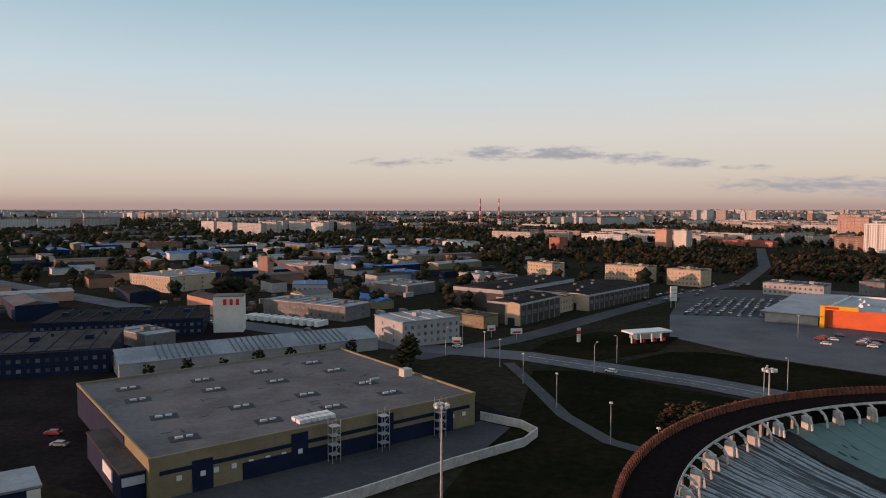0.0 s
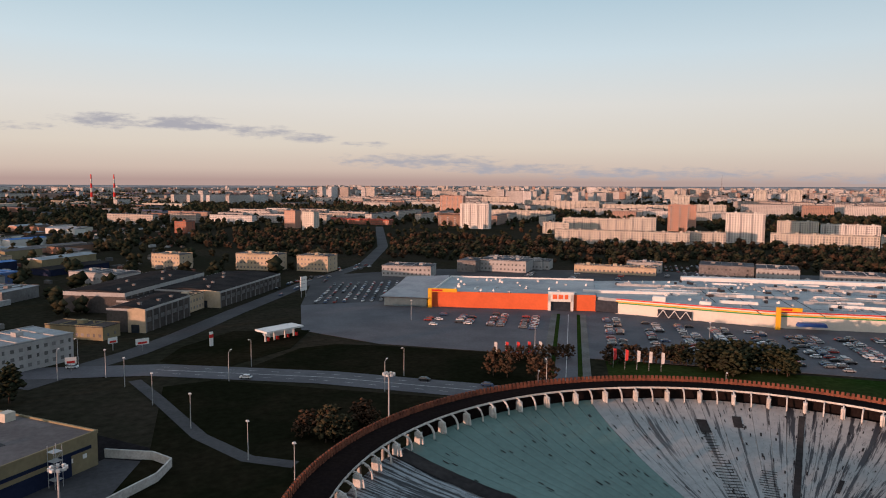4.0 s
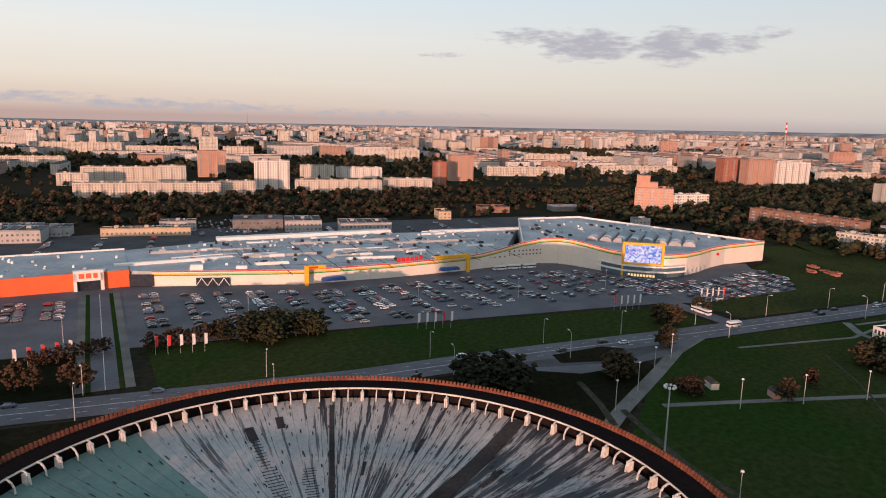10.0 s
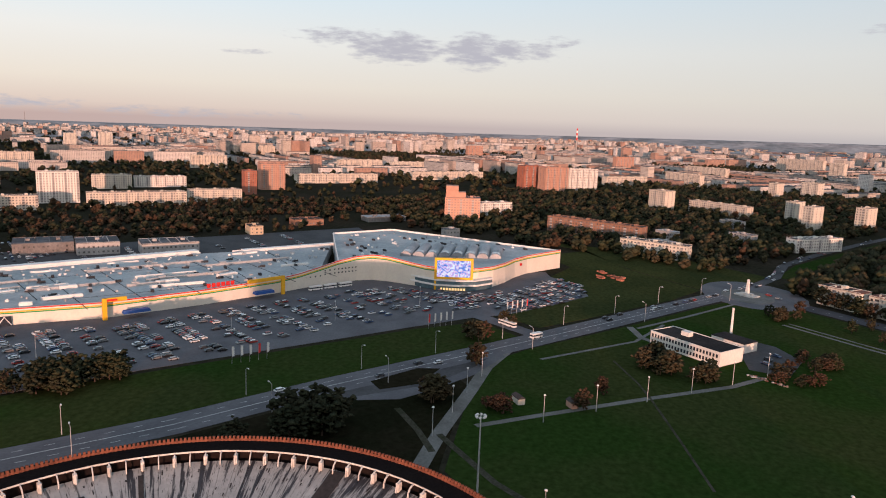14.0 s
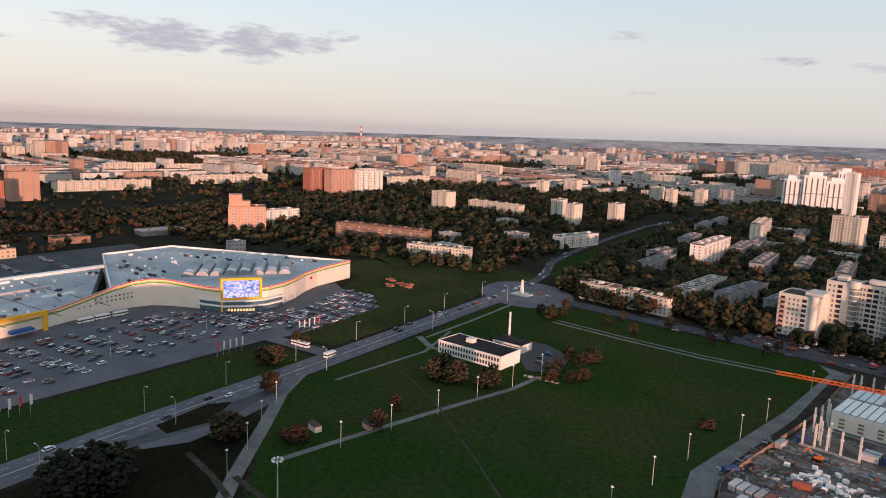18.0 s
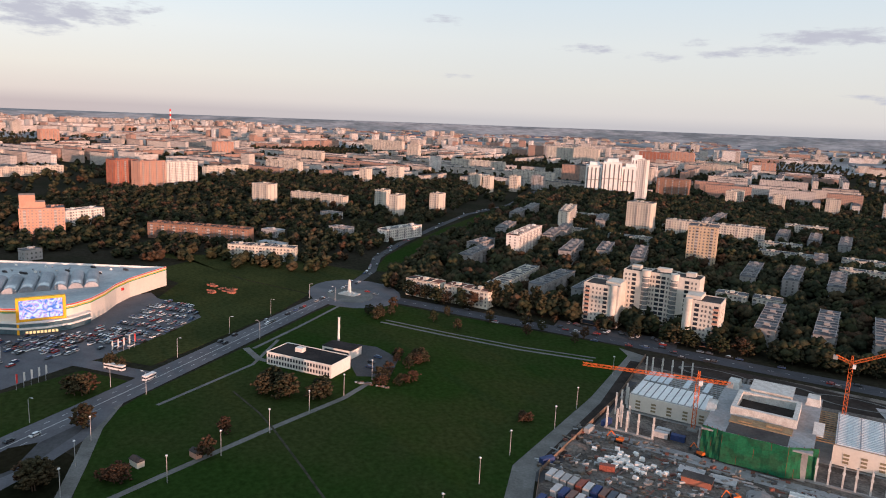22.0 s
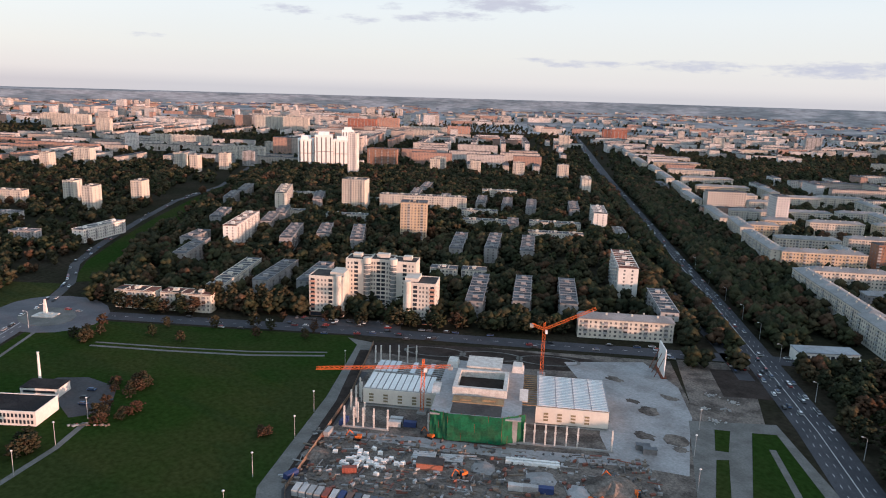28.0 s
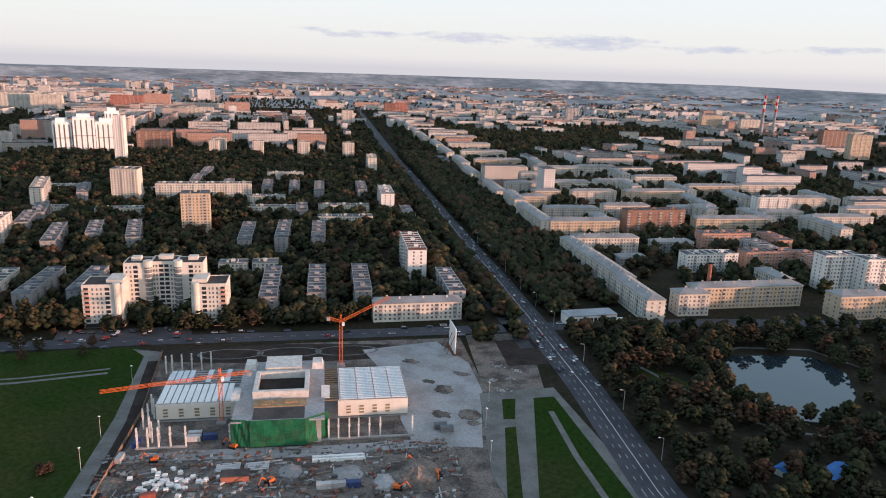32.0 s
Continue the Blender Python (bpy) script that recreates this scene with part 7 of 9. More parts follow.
solid("parked_cars", far_body, "car_paint_far", "rows of parked cars in the far yards and streets", "cars", "stuff")
solid("parked_car_windows", far_glass, "dark_window", "windows of far parked cars", "cars", "stuff")


def bus(x, y, yaw, label, l=11.0, z=0.15):
    t = thing("bus", x, y, z, yaw, label, "bus")
    part("body", Mesh().box(0, 0, 0.35, l, 2.5, 1.0).box(0, 0, 2.15, l, 2.5, 0.75), "white_panel", t)
    part("windows", Mesh().box(0, 0, 1.35, l - 0.06, 2.44, 0.8), "dark_window", t)
    for a in (-l * 0.3, l * 0.32):
        for b in (-1.15, 1.15):
            part("wheel", wheel_d, None, t, at=Matrix.Translation((a, b, 0.45)) @ Matrix.Diagonal((1.4, 1.4, 1.4, 1)))


bus(371, 15, 47, "white city bus on the mall entry road", 12)
bus(352, -1, 137, "white minibus on the road", 7)
for x, y in ((424, 146), (432, 139), (440, 131)):
    bus(x - 4, y - 5, -42, "white shuttle bus beside the mall wall", 9, 0.05)
bus(92, -470, 217, "white city bus on the street", 12)

# ---- mall: fronts, signs and roof gear ----
def along(a, b):
    """Length and turn of the way from a to b."""
    d = Vector(b) - Vector(a)
    return d.length, math.degrees(math.atan2(d.y, d.x))


def local(x, y, yaw):
    return pose(x, y, 0, 0, 0, yaw)


# yellow gate frames
def gate(x, y, yaw, h, arm, label):
    g_ = part("gate_frame", Mesh().box(0, 0, 0, 2.2, 1.4, h).box(arm / 2, 0.2, h - 2.0, abs(arm), 1.4, 2.0), "yellow_paint", mall, label)
    g_.matrix_basis = local(x, y, yaw)
    part("sign_bar", Mesh().box(arm * 0.25, -0.62, h - 1.6, 7.0, 0.12, 1.1), "red_paint", g_, "red lettering bars")
    return g_


gate(322.5, 222.0, -43, 11.6, 11, "bright yellow gate frame by the mall entrance")
gate(404.0, 156.5, -217, 11.8, 24, "bright yellow gate frame with a long arm")
gate(195.0, 359.0, -36, 11.4, 16, "bright yellow gate frame at the store corner")
# blue awnings, lettering bars and the white portal of the store
for x, y, yw, l in ((334, 212, -40, 14), (393, 165.5, -38, 13)):
    aw = part("awning", Mesh().box(0, -2.0, 2.8, l, 4.0, 1.6, 0, 0.9), "blue_paint", mall, "blue entrance awning")
    aw.matrix_basis = local(x, y, yw)
pt = part("store_portal", Mesh().box(-6.5, 0, 0, 1.6, 3.0, 9.6).box(6.5, 0, 0, 1.6, 3.0, 9.6).box(0, 0, 5.4, 14.6, 3.0, 5.6), "white_panel", mall, "white entrance portal of the orange store")
pt.matrix_basis = local(257.5, 315.5, -36.5)
part("sign_bar", Mesh().box(-3.4, -1.58, 6.9, 2.6, 0.12, 2.6).box(0, -1.58, 6.9, 2.6, 0.12, 2.6).box(3.2, -1.58, 6.9, 2.0, 0.12, 2.6), "orange_panel", pt, "orange lettering bars")
part("door_glass", Mesh().box(0, 0.4, 0, 11.2, 0.3, 5.2), "dark_window", pt, "dark glass doors")
let = Mesh()
for k in range(6):
    let.box(-7.5 + k * 3.0, 0, 0, 2.2, 0.4, 2.4)
    let.box(-7.5 + k * 3.0, 0, 0, 0.3, 0.9, 0.8)
lo = part("roof_letters", let, "red_paint", mall, "red letter shapes standing on the roof edge")
lo.matrix_basis = pose(377.5, 184.5, 8.9, 0, 0, -37)
nm = part("wall_sign", Mesh().box(0, 0, 0, 9, 0.2, 1.9), "red_paint", mall, "red lettering bar on the wall")
nm.matrix_basis = pose(512.5, 13.2, 7.0, 0, 8, -22)
wn_ = part("shop_window", Mesh().box(0, 0, 0.3, 13, 0.5, 6.5), "dark_window", mall, "dark shop window between store and gallery")
wn_.matrix_basis = local(277.2, 298.5, -58)
zig = Mesh()
for k in range(3):
    zig.beam((k * 6, -0.5, 0.3), (k * 6 + 3, -0.5, 4.6), 0.3).beam((k * 6 + 3, -0.5, 4.6), (k * 6 + 6, -0.5, 0.3), 0.3)
zo = part("zigzag_struts", zig, "white_panel", mall, "white zigzag struts before a dark opening")
zo.matrix_basis = local(292, 274, -57)
do = part("dark_opening", Mesh().box(9, -0.1, 0, 18, 0.3, 4.8), "dark_window", mall)
do.matrix_basis = local(292, 274, -57)
# small windows on the wave wall
sq_d = Mesh().box(0, 0, 0, 0.9, 0.2, 0.9).data("small_window", "dark_window")
for (a, b, ks) in (((423, 150.5), (445, 134.5), 7), ((445, 134.6), (456.6, 123.6), 6)):
    ln, yw = along(a, b)
    for k in range(ks):
        u = (k + 0.5) / ks
        for z in ((6.0,) if ks == 7 and k < 4 else (6.5, 9.0)):
            part("small_window", sq_d, None, mall, at=pose(a[0] + (b[0] - a[0]) * u - 0.1, a[1] + (b[1] - a[1]) * u - 0.1, z, 0, 0, yw))
# the screen in its yellow frame, over the glazed entrance
sc_l, sc_yaw = along((446.6, 68.5), (451.2, 43.5))
scr = part("screen_frame", Mesh().box(0.75, -1.5, 0, 1.5, 3.0, 21.5).box(sc_l - 0.75, -1.5, 0, 1.5, 3.0, 21.5).box(sc_l / 2, -1.5, 20.1, sc_l - 3, 3.0, 1.4).box(sc_l / 2, -1.5, 7.6, sc_l - 3, 2.0, 1.0), "yellow_paint", mall, "huge yellow frame round a video screen")
scr.matrix_basis = local(446.6, 68.5, sc_yaw)
sm = bpy.data.materials.new("video_screen")
sm.use_nodes = True
sn, sl = sm.node_tree.nodes, sm.node_tree.links
sn.clear()
s_out, s_em, s_tc, s_no, s_rp, s_geo = (sn.new(k) for k in ("ShaderNodeOutputMaterial", "ShaderNodeEmission", "ShaderNodeTexCoord", "ShaderNodeTexNoise", "ShaderNodeValToRGB", "ShaderNodeNewGeometry"))
s_no.inputs["Scale"].default_value, s_no.inputs["Detail"].default_value, s_no.inputs["Distortion"].default_value = 0.22, 4, 2.5
sl.new(s_geo.outputs["Position"], s_no.inputs["Vector"])
for el_, (pos, c) in zip([s_rp.color_ramp.elements[0], s_rp.color_ramp.elements[1]] + [s_rp.color_ramp.elements.new(0.5) for _ in range(3)], ((0.3, (0.05, 0.12, 0.55, 1)), (0.72, (0.75, 0.85, 0.95, 1)), (0.45, (0.25, 0.40, 0.85, 1)), (0.52, (0.80, 0.42, 0.72, 1)), (0.58, (0.70, 0.80, 0.98, 1)))):
    el_.position, el_.color = pos, c
sl.new(s_no.outputs[0], s_rp.inputs[0])
sl.new(s_rp.outputs[0], s_em.inputs["Color"])
s_em.inputs["Strength"].default_value = 1.0
sl.new(s_em.outputs[0], s_out.inputs["Surface"])
MATS["video_screen"] = sm
part("video_screen", Mesh().box(sc_l / 2, -1.2, 8.75, sc_l - 3.3, 0.5, 11.2), "video_screen", scr, "bright video screen in blue and violet")
eg = [(456.5, 88), (449, 78), (443.5, 66), (444.5, 52), (449, 41), (460, 31)]
part("entrance_glass", wall_run(eg, 0.2, [6.6] * 6, 4.0), "glass_band", mall, "two-storey glazed entrance bow")
part("entrance_canopy", wall_run(eg, 3.3, [4.3] * 6, 4.5, 1.0), "white_panel", mall, "white canopy band across the entrance")
part("entrance_cornice", wall_run(eg, 6.6, [7.4] * 6, 5.0, 0.8), "white_panel", mall, "pale cornice over the entrance glass")
warm = bpy.data.materials.new("lit_interior")
warm.use_nodes = True
wb = warm.node_tree.nodes["Principled BSDF"]
wb.inputs["Base Color"].default_value, wb.inputs["Emission Color"].default_value, wb.inputs["Emission Strength"].default_value = (0.5, 0.4, 0.25, 1), (1.0, 0.62, 0.26, 1), 0.9
MATS["lit_interior"] = warm
lit_d = Mesh().box(0, 0, 0, 1.3, 0.3, 1.5).data("lit_doorway", "lit_interior")
for k in range(9):
    q = Vector((446.0, 63)).lerp(Vector((447.6, 48)), k / 8)
    part("lit_doorway", lit_d, None, mall, at=pose(q.x - 2.9, q.y, 0.6, 0, 0, sc_yaw))
# barrel skylights behind the screen
bar = Mesh()
for s in range(9):
    a = math.pi * s / 8
    for x in (0, 42):
        bar.v.append((x, -4.3 * math.cos(a), 3.6 * math.sin(a)))
bar.f += [(2 * s, 2 * s + 1, 2 * s + 3, 2 * s + 2) for s in range(8)] + [tuple(range(0, 18, 2)), tuple(range(17, 0, -2))]
bar_d = bar.data("barrel_roof", "zinc")
lightband = Mesh()
for s in range(2, 6):
    a0, a1 = math.pi * s / 8, math.pi * (s + 1) / 8
    lightband.add([(2, -4.36 * math.cos(a0), 3.68 * math.sin(a0)), (9, -4.36 * math.cos(a0), 3.68 * math.sin(a0)), (9, -4.36 * math.cos(a1), 3.68 * math.sin(a1)), (2, -4.36 * math.cos(a1), 3.68 * math.sin(a1))], [(0, 1, 2, 3)])
lb_d = lightband.data("rooflight", "skylight")
for k in range(8):
    x, y = 490 + 1.7 * k, 97 - 9.2 * k
    b_ = part("barrel_roof", bar_d, None, mall, "grey barrel-vaulted skylight", at=pose(x, y, 12.8, 0, 0, 2))
    part("rooflight", lb_d, None, b_)
# vents, ducts and seams on the roofs
vrn = random.Random(8)
v_d = [Mesh().box(0, 0, 0, 1.6, 1.2, 1.0).box(0.3, 0, 1.0, 0.7, 0.7, 0.4).data("roof_vent", "white_panel"), Mesh().box(0, 0, 0, 2.2, 1.3, 0.8).data("roof_vent", "galvanised"), Mesh().tube([(0, 0, 0), (0, 0, 1.1)], 0.6, 8).data("roof_vent", "zinc"), Mesh().box(0, 0, 0, 3.0, 1.6, 1.3).box(-2.2, 0, 0.2, 1.6, 0.8, 0.7).data("roof_vent", "vent_dark")]
gal = [(300, 270), (326, 236), (404, 172), (440, 146), (540, 168), (486, 222), (470, 240), (376, 320), (322, 350)]
i = 0
while i < 150:
    x, y = vrn.uniform(280, 545), vrn.uniform(140, 350)
    if inside(x, y, gal):
        part("roof_vent", vrn.choice(v_d), None, mall, at=pose(x, y, 8.3, 0, 0, vrn.choice((40, -50))))
        i += 1
i = 0
while i < 34:
    x, y = vrn.uniform(205, 315), vrn.uniform(310, 410)
    if inside(x, y, [(206, 362), (272, 314), (312, 354), (243, 406)]):
        part("roof_vent", v_d[i % 2], None, mall, at=pose(x, y, 8.6, 0, 0, 40))
        i += 1
i = 0
while i < 80:
    x, y = vrn.uniform(462, 600), vrn.uniform(-5, 165)
    if inside(x, y, [(548, -2), (604, 130), (566, 168), (470, 132), (474, 108), (545, 104), (540, 30)]):
        part("roof_vent", vrn.choice(v_d), None, mall, at=pose(x, y, 12.8, 0, 0, 40))
        i += 1
for x, y, l, yw in ((352, 262, 46, -42), (398, 216, 52, -40), (430, 244, 40, -42), (372, 226, 26, -42), (330, 296, 30, -42), (452, 200, 60, -42), (408, 262, 50, -42), (330, 322, 34, -42), (350, 300, 28, -42)):
    part("roof_duct", Mesh().box(0, 0, 0, l, 1.8, 1.5).box(-l * 0.3, 1.6, 0, 4, 2.2, 2.2).box(l * 0.25, -1.6, 0, 3, 1.6, 1.8), "galvanised", mall, "pale air duct on the roof", at=pose(x, y, 8.3, 0, 0, yw))
part("roof_ridge", Mesh().box(0, 0, 0, 128, 7, 2.4), "white_panel", mall, "long white raised roof strip", at=pose(424, 291, 8.3, 0, 0, -40.5))
part("roof_ridge", Mesh().box(0, 0, 0, 78, 5, 1.8), "white_panel", mall, "long white raised roof strip", at=pose(516, 194, 8.3, 0, 0, -45))
part("roof_ridge", Mesh().box(0, 0, 0, 66, 3, 1.6), "white_panel", mall, "long white raised roof strip", at=pose(306, 302, 8.3, 0, 0, -36))
seam_d = Mesh().box(0, 0, 0, 100, 0.5, 0.12).data("roof_seam", "vent_dark")
for k in range(6):
    part("roof_seam", seam_d, None, mall, at=pose(345 + k * 23, 262 - k * 19, 8.3, 0, 0, 49))
# glazed pavilion with a swept roof beside the orange store
gp = thing("glass_showroom", 204, 393, 0, 49.8, "glazed showroom with a swept grey metal roof", "showroom")
part("glass_wall", Mesh().box(0, 0, 0, 62, 26, 5.6), "glass_band", gp, "glass walls with thin posts")
sw = Mesh()
for k in range(9):
    u = k / 8
    sw.v += [(-34 + 68 * u, -15, 6 + 4.5 * u ** 2), (-34 + 68 * u, 15, 5.8 + 3 * u ** 2)]
sw.f += [(2 * k, 2 * k + 2, 2 * k + 3, 2 * k + 1) for k in range(8)]
n0 = len(sw.v)
sw.v += [(x, y, z - 0.5) for x, y, z in sw.v[:n0]]
sw.f += [(n0 + 2 * k + 1, n0 + 2 * k + 3, n0 + 2 * k + 2, n0 + 2 * k) for k in range(8)] + [(2 * k + j, n0 + 2 * k + j, n0 + 2 * k + 2 + j, 2 * k + 2 + j) for k in range(8) for j in (0, 1)]
part("roof", sw, "zinc", gp, "swept grey metal roof")
# tall sign pylon and the filling station
py_ = thing("sign_pylon", 141, 428, 0, 15, "tall white sign pylon with several panels", "sign")
part("posts", Mesh().box(-1.6, 0, 0, 0.4, 0.4, 13).box(1.6, 0, 0, 0.4, 0.4, 13), "steel", py_)
for k in range(4):
    part("panel", Mesh().box(0, 0, 4.2 + k * 2.3, 4.6, 0.7, 2.0), "white_panel", py_)
gs = thing("filling_station", 93, 318, 0, 20, "filling station with a white flat canopy", "filling station")
part("canopy", Mesh().box(0, 0, 4.8, 21, 9, 0.8), "white_panel", gs, "white flat canopy")
for x in (-8, -3, 3, 8):
    part("column", Mesh().box(x, 0, 0, 0.6, 0.6, 4.8), "white_panel", gs)
    part("pump", Mesh().box(x + 1.8, 0, 0, 0.9, 0.7, 1.7), "red_paint", gs)
part("kiosk", Mesh().box(6, 9, 0, 14, 6, 3.8), "white_panel", gs, "small white kiosk")
ps = thing("price_sign", 62, 318, 0, 20, "red and white price pillar on grass", "sign")
part("pillar", Mesh().box(0, 0, 0, 1.6, 0.6, 6.5), "white_panel", ps)
part("panel", Mesh().box(0, 0, 3.8, 1.8, 0.7, 1.6), "red_paint", ps)
for x, y, w, yw in ((34, 322, 5.5, 10), (23, 330, 4, 20), (6, 300, 4, 0)):
    bb = thing("billboard", x, y, 0, yw, "small red and white billboard on a post", "billboard", "billboards")
    part("post", Mesh().box(0, 0, 0, 0.3, 0.3, 3.0), "steel", bb)
    part("panel", Mesh().box(0, 0, 3.0, w, 0.3, 2.6), "white_panel", bb)
    part("stripe", Mesh().box(0, -0.17, 3.3, w * 0.7, 0.06, 0.9), "red_paint", bb)

# ---- depot hall ----
depot = thing("depot_hall", -49.5, 201, 0, 37.2, "large flat-roofed depot hall with beige and navy cladding", "warehouse")
part("wall", Mesh().box(0, 0, 0, 88, 78, 8.6), "beige_panel", depot, "beige clad walls")
part("roof", Mesh().box(0, 0, 8.6, 87.6, 77.6, 0.25), "roof_felt", depot, "worn grey felt roof")
for x, y, l, d in ((0, -38.9, 88.4, 0.5), (0, 38.9, 88.4, 0.5), (-43.9, 0, 0.5, 77), (43.9, 0, 0.5, 77)):
    part("coping", Mesh().box(x, y, 8.6, l, d, 0.75), "beige_panel", depot)
part("navy_side", Mesh().box(-44.08, 10, 0, 0.3, 56, 8.4), "navy_panel", depot, "navy side cladding")
part("navy_plinth", Mesh().box(6, -39.06, 0, 60, 0.25, 4.0), "navy_panel", depot, "navy lower cladding")
part("navy_stripe", Mesh().box(0, -39.06, 5.2, 84, 0.2, 0.9), "navy_panel", depot, "navy stripe")
for x, w, z0, h in ((-33, 4.5, 0, 6.9), (-10, 4.2, 3.0, 5.2), (14, 4.8, 0, 8.4), (33, 6, 0, 5.2)):
    part("navy_bay", Mesh().box(x, -39.1, z0, w, 0.4, h), "navy_panel", depot, "navy wall bay")
for x in (-38, -30, -26, -22, -18, -14, -33, -10, 33, 36, 40):
    part("window", Mesh().box(x, -39.34 if x in (-33, -10) else -39.06, 3.3, 1.1, 0.2, 1.1), "white_panel", depot, at=None)
for k in range(6):
    part("window", Mesh().box(44.06, -30 + k * 9, 3.0, 0.2, 1.4, 1.3), "dark_window", depot)
h_base = Mesh().box(0, 0, 0, 6.6, 4.6, 0.06).data("roof_patch", "vent_dark")
h_hood = Mesh().box(-1.2, 0, 0.06, 1.7, 0.8, 0.45).data("hood", "skylight")
h_hood2 = Mesh().box(1.2, 0.4, 0.06, 1.5, 0.7, 0.4).data("hood", "skylight")
for x, y in ((-83, 189), (-91, 201), (-70, 174), (-59, 158), (-73, 211), (-66, 200), (-53, 183), (-43, 171), (-58, 222), (-50, 210), (-38, 195), (-29, 183), (-44, 235), (-35, 224), (-23, 208), (-15, 197)):
    d = Matrix.Rotation(radians(-37.2), 2) @ Vector((x + 49.5, y - 201))
    p_ = part("roof_hatch", h_base, None, depot, at=pose(d.x, d.y, 8.86, 0, 0, -8))
    part("hood", h_hood, None, p_)
    part("hood", h_hood2, None, p_)
stain_d = Mesh().box(0, 0, 0, 2.6, 0.5, 0.02).data("roof_stain", "vent_dark")
for k in range(26):
    part("roof_stain", stain_d, None, depot, at=pose(vrn.uniform(-38, 38), vrn.uniform(-34, 34), 8.87, 0, 0, vrn.choice((0, 0, 90)) + vrn.uniform(-6, 6)))
dd = Matrix.Rotation(radians(-37.2), 2) @ Vector((-32 + 49.5, 173 - 201))
for k in range(12):
    part("cooling_unit", Mesh().box(dd.x - 4.5 + 1.7 * (k % 6), dd.y - 1.4 + 2.6 * (k // 6), 8.85, 1.3, 2.0, 0.9), "white_panel", depot)
part("plant_room", Mesh().box(40, -10, 8.85, 3, 3, 2.4), "pale_plaster", depot)
part("roof_pipe", Mesh().tube([(26, -12, 8.9), (26, -12, 10.2), (29, -12, 10.2)], 0.4, 6), "galvanised", depot)
annex = part("annex", Mesh().box(-46.6, -19.5, 0, 5.0, 34, 6.2), "navy_panel", depot, "low navy annex with brown roof")
part("annex_roof", Mesh().box(-46.6, -19.5, 6.2, 5.4, 34.4, 0.3), "brown_felt", annex)
part("annex_glazing", Mesh().box(-46.6, -36.6, 3.6, 4.6, 0.2, 1.8), "skylight", annex, "white-framed window strip")
part("annex_panel", Mesh().box(-49.2, -25, 2.4, 0.2, 9, 2.6), "white_panel", annex)
# steel stair towers and lamp frames on the long front
for x in (-2.0, 12.0, 30.0):
    st = Mesh()
    for a in (-1.1, 1.1):
        for b in (-42.4, -40.2):
            st.beam((x + a, b, 0), (x + a, b, 10.5), 0.14)
    for k in range(4):
        st.box(x, -41.3, 2.3 * k + 2.0, 2.4, 2.4, 0.12)
        if k < 3:
            st.beam((x - 1.1, -42.3, 2.3 * k + 2.1), (x + 1.1, -42.3, 2.3 * k + 4.3), 0.1)
    part("stair_tower", st, "galvanised", depot, "open steel stair tower")
# white boundary wall
for (a, b) in zip([(-60, 112), (-17, 146), (2, 163), (21, 178), (25.5, 186), (22, 193)], [(-17, 146), (2, 163), (21, 178), (25.5, 186), (22, 193), (11, 201)]):
    ln, yw = along(a, b)
    w_ = solid("boundary_wall", Mesh().box(0, 0, 0, ln, 0.35, 2.2).box(0, 0, 2.2, ln, 0.5, 0.2), "white_concrete", "pale concrete boundary wall round the depot", "wall")
    w_.matrix_basis = local((a[0] + b[0]) / 2, (a[1] + b[1]) / 2, yw)
poly_solid("depot_drive", [(-17, 147), (1, 164), (20, 179), (24, 186), (21, 192), (11, 200), (-60, 146), (-40, 130)], 0.05, "old_asphalt", "grey concrete yard along the depot", "yard")
# low block with a pale roof at the yard's edge, white tower, long sheds
lb = thing("gate_house", -92.5, 133.5, 0, 36, "low navy gate house with a pale roof", "low building")
part("wall", Mesh().box(0, 0, 0, 24, 12, 6.4), "navy_panel", lb)
part("roof", Mesh().box(0, 0, 6.4, 24.6, 12.6, 0.5), "zinc", lb)
part("corner_panel", Mesh().box(10.8, -6.1, 0, 2.4, 0.4, 6.2), "cream_panel", lb)
wt = thing("white_tower", -105.5, 346, 0, 9, "square white works tower with red marks", "tower")
part("wall", Mesh().box(0, 0, 0, 14, 11, 17.5), "white_plaster", wt)
part("roof", Mesh().box(0, 0, 17.5, 14.4, 11.4, 0.4), "roof_felt", wt)
for k in range(3):
    part("red_panel", Mesh().box(-1.5 + k * 3.0, -5.6, 13.4, 1.5, 0.2, 2.9), "red_paint", wt)
for k in range(5):
    for j in range(2):
        part("window", Mesh().box(-7.06, -2.5 + j * 4.5, 2 + k * 3.1, 0.2, 1.3, 1.2), "dark_window", wt)
sd = thing("long_shed", 0, 0, 0, 0, "long shed with a ribbed grey metal roof", "shed")
ln, yw = along((-115, 247), (-28, 300))
sd.matrix_basis = local(-115, 247, yw)
part("wall", Mesh().box(ln / 2, 9, 0, ln, 18, 5.4), "grey_panel", sd)
part("roof", Mesh().add([(-0.5, -0.5, 5.4), (ln + 0.5, -0.5, 5.4), (ln + 0.5, 13, 8.6), (-0.5, 13, 8.6), (ln + 0.5, 18.5, 7.0), (-0.5, 18.5, 7.0)], [(0, 1, 2, 3), (3, 2, 4, 5)]), "zinc", sd)
rb_d = Mesh().add([(-0.25, 0.4, 5.68), (0.25, 0.4, 5.68), (0.25, 12.6, 8.6), (-0.25, 12.6, 8.6), (-0.25, 0.4, 5.9), (0.25, 0.4, 5.9), (0.25, 12.6, 8.82), (-0.25, 12.6, 8.82)], [(4, 5, 6, 7), (0, 4, 7, 3), (1, 2, 6, 5), (0, 1, 5, 4)]).data("roof_rib", "dark_window")
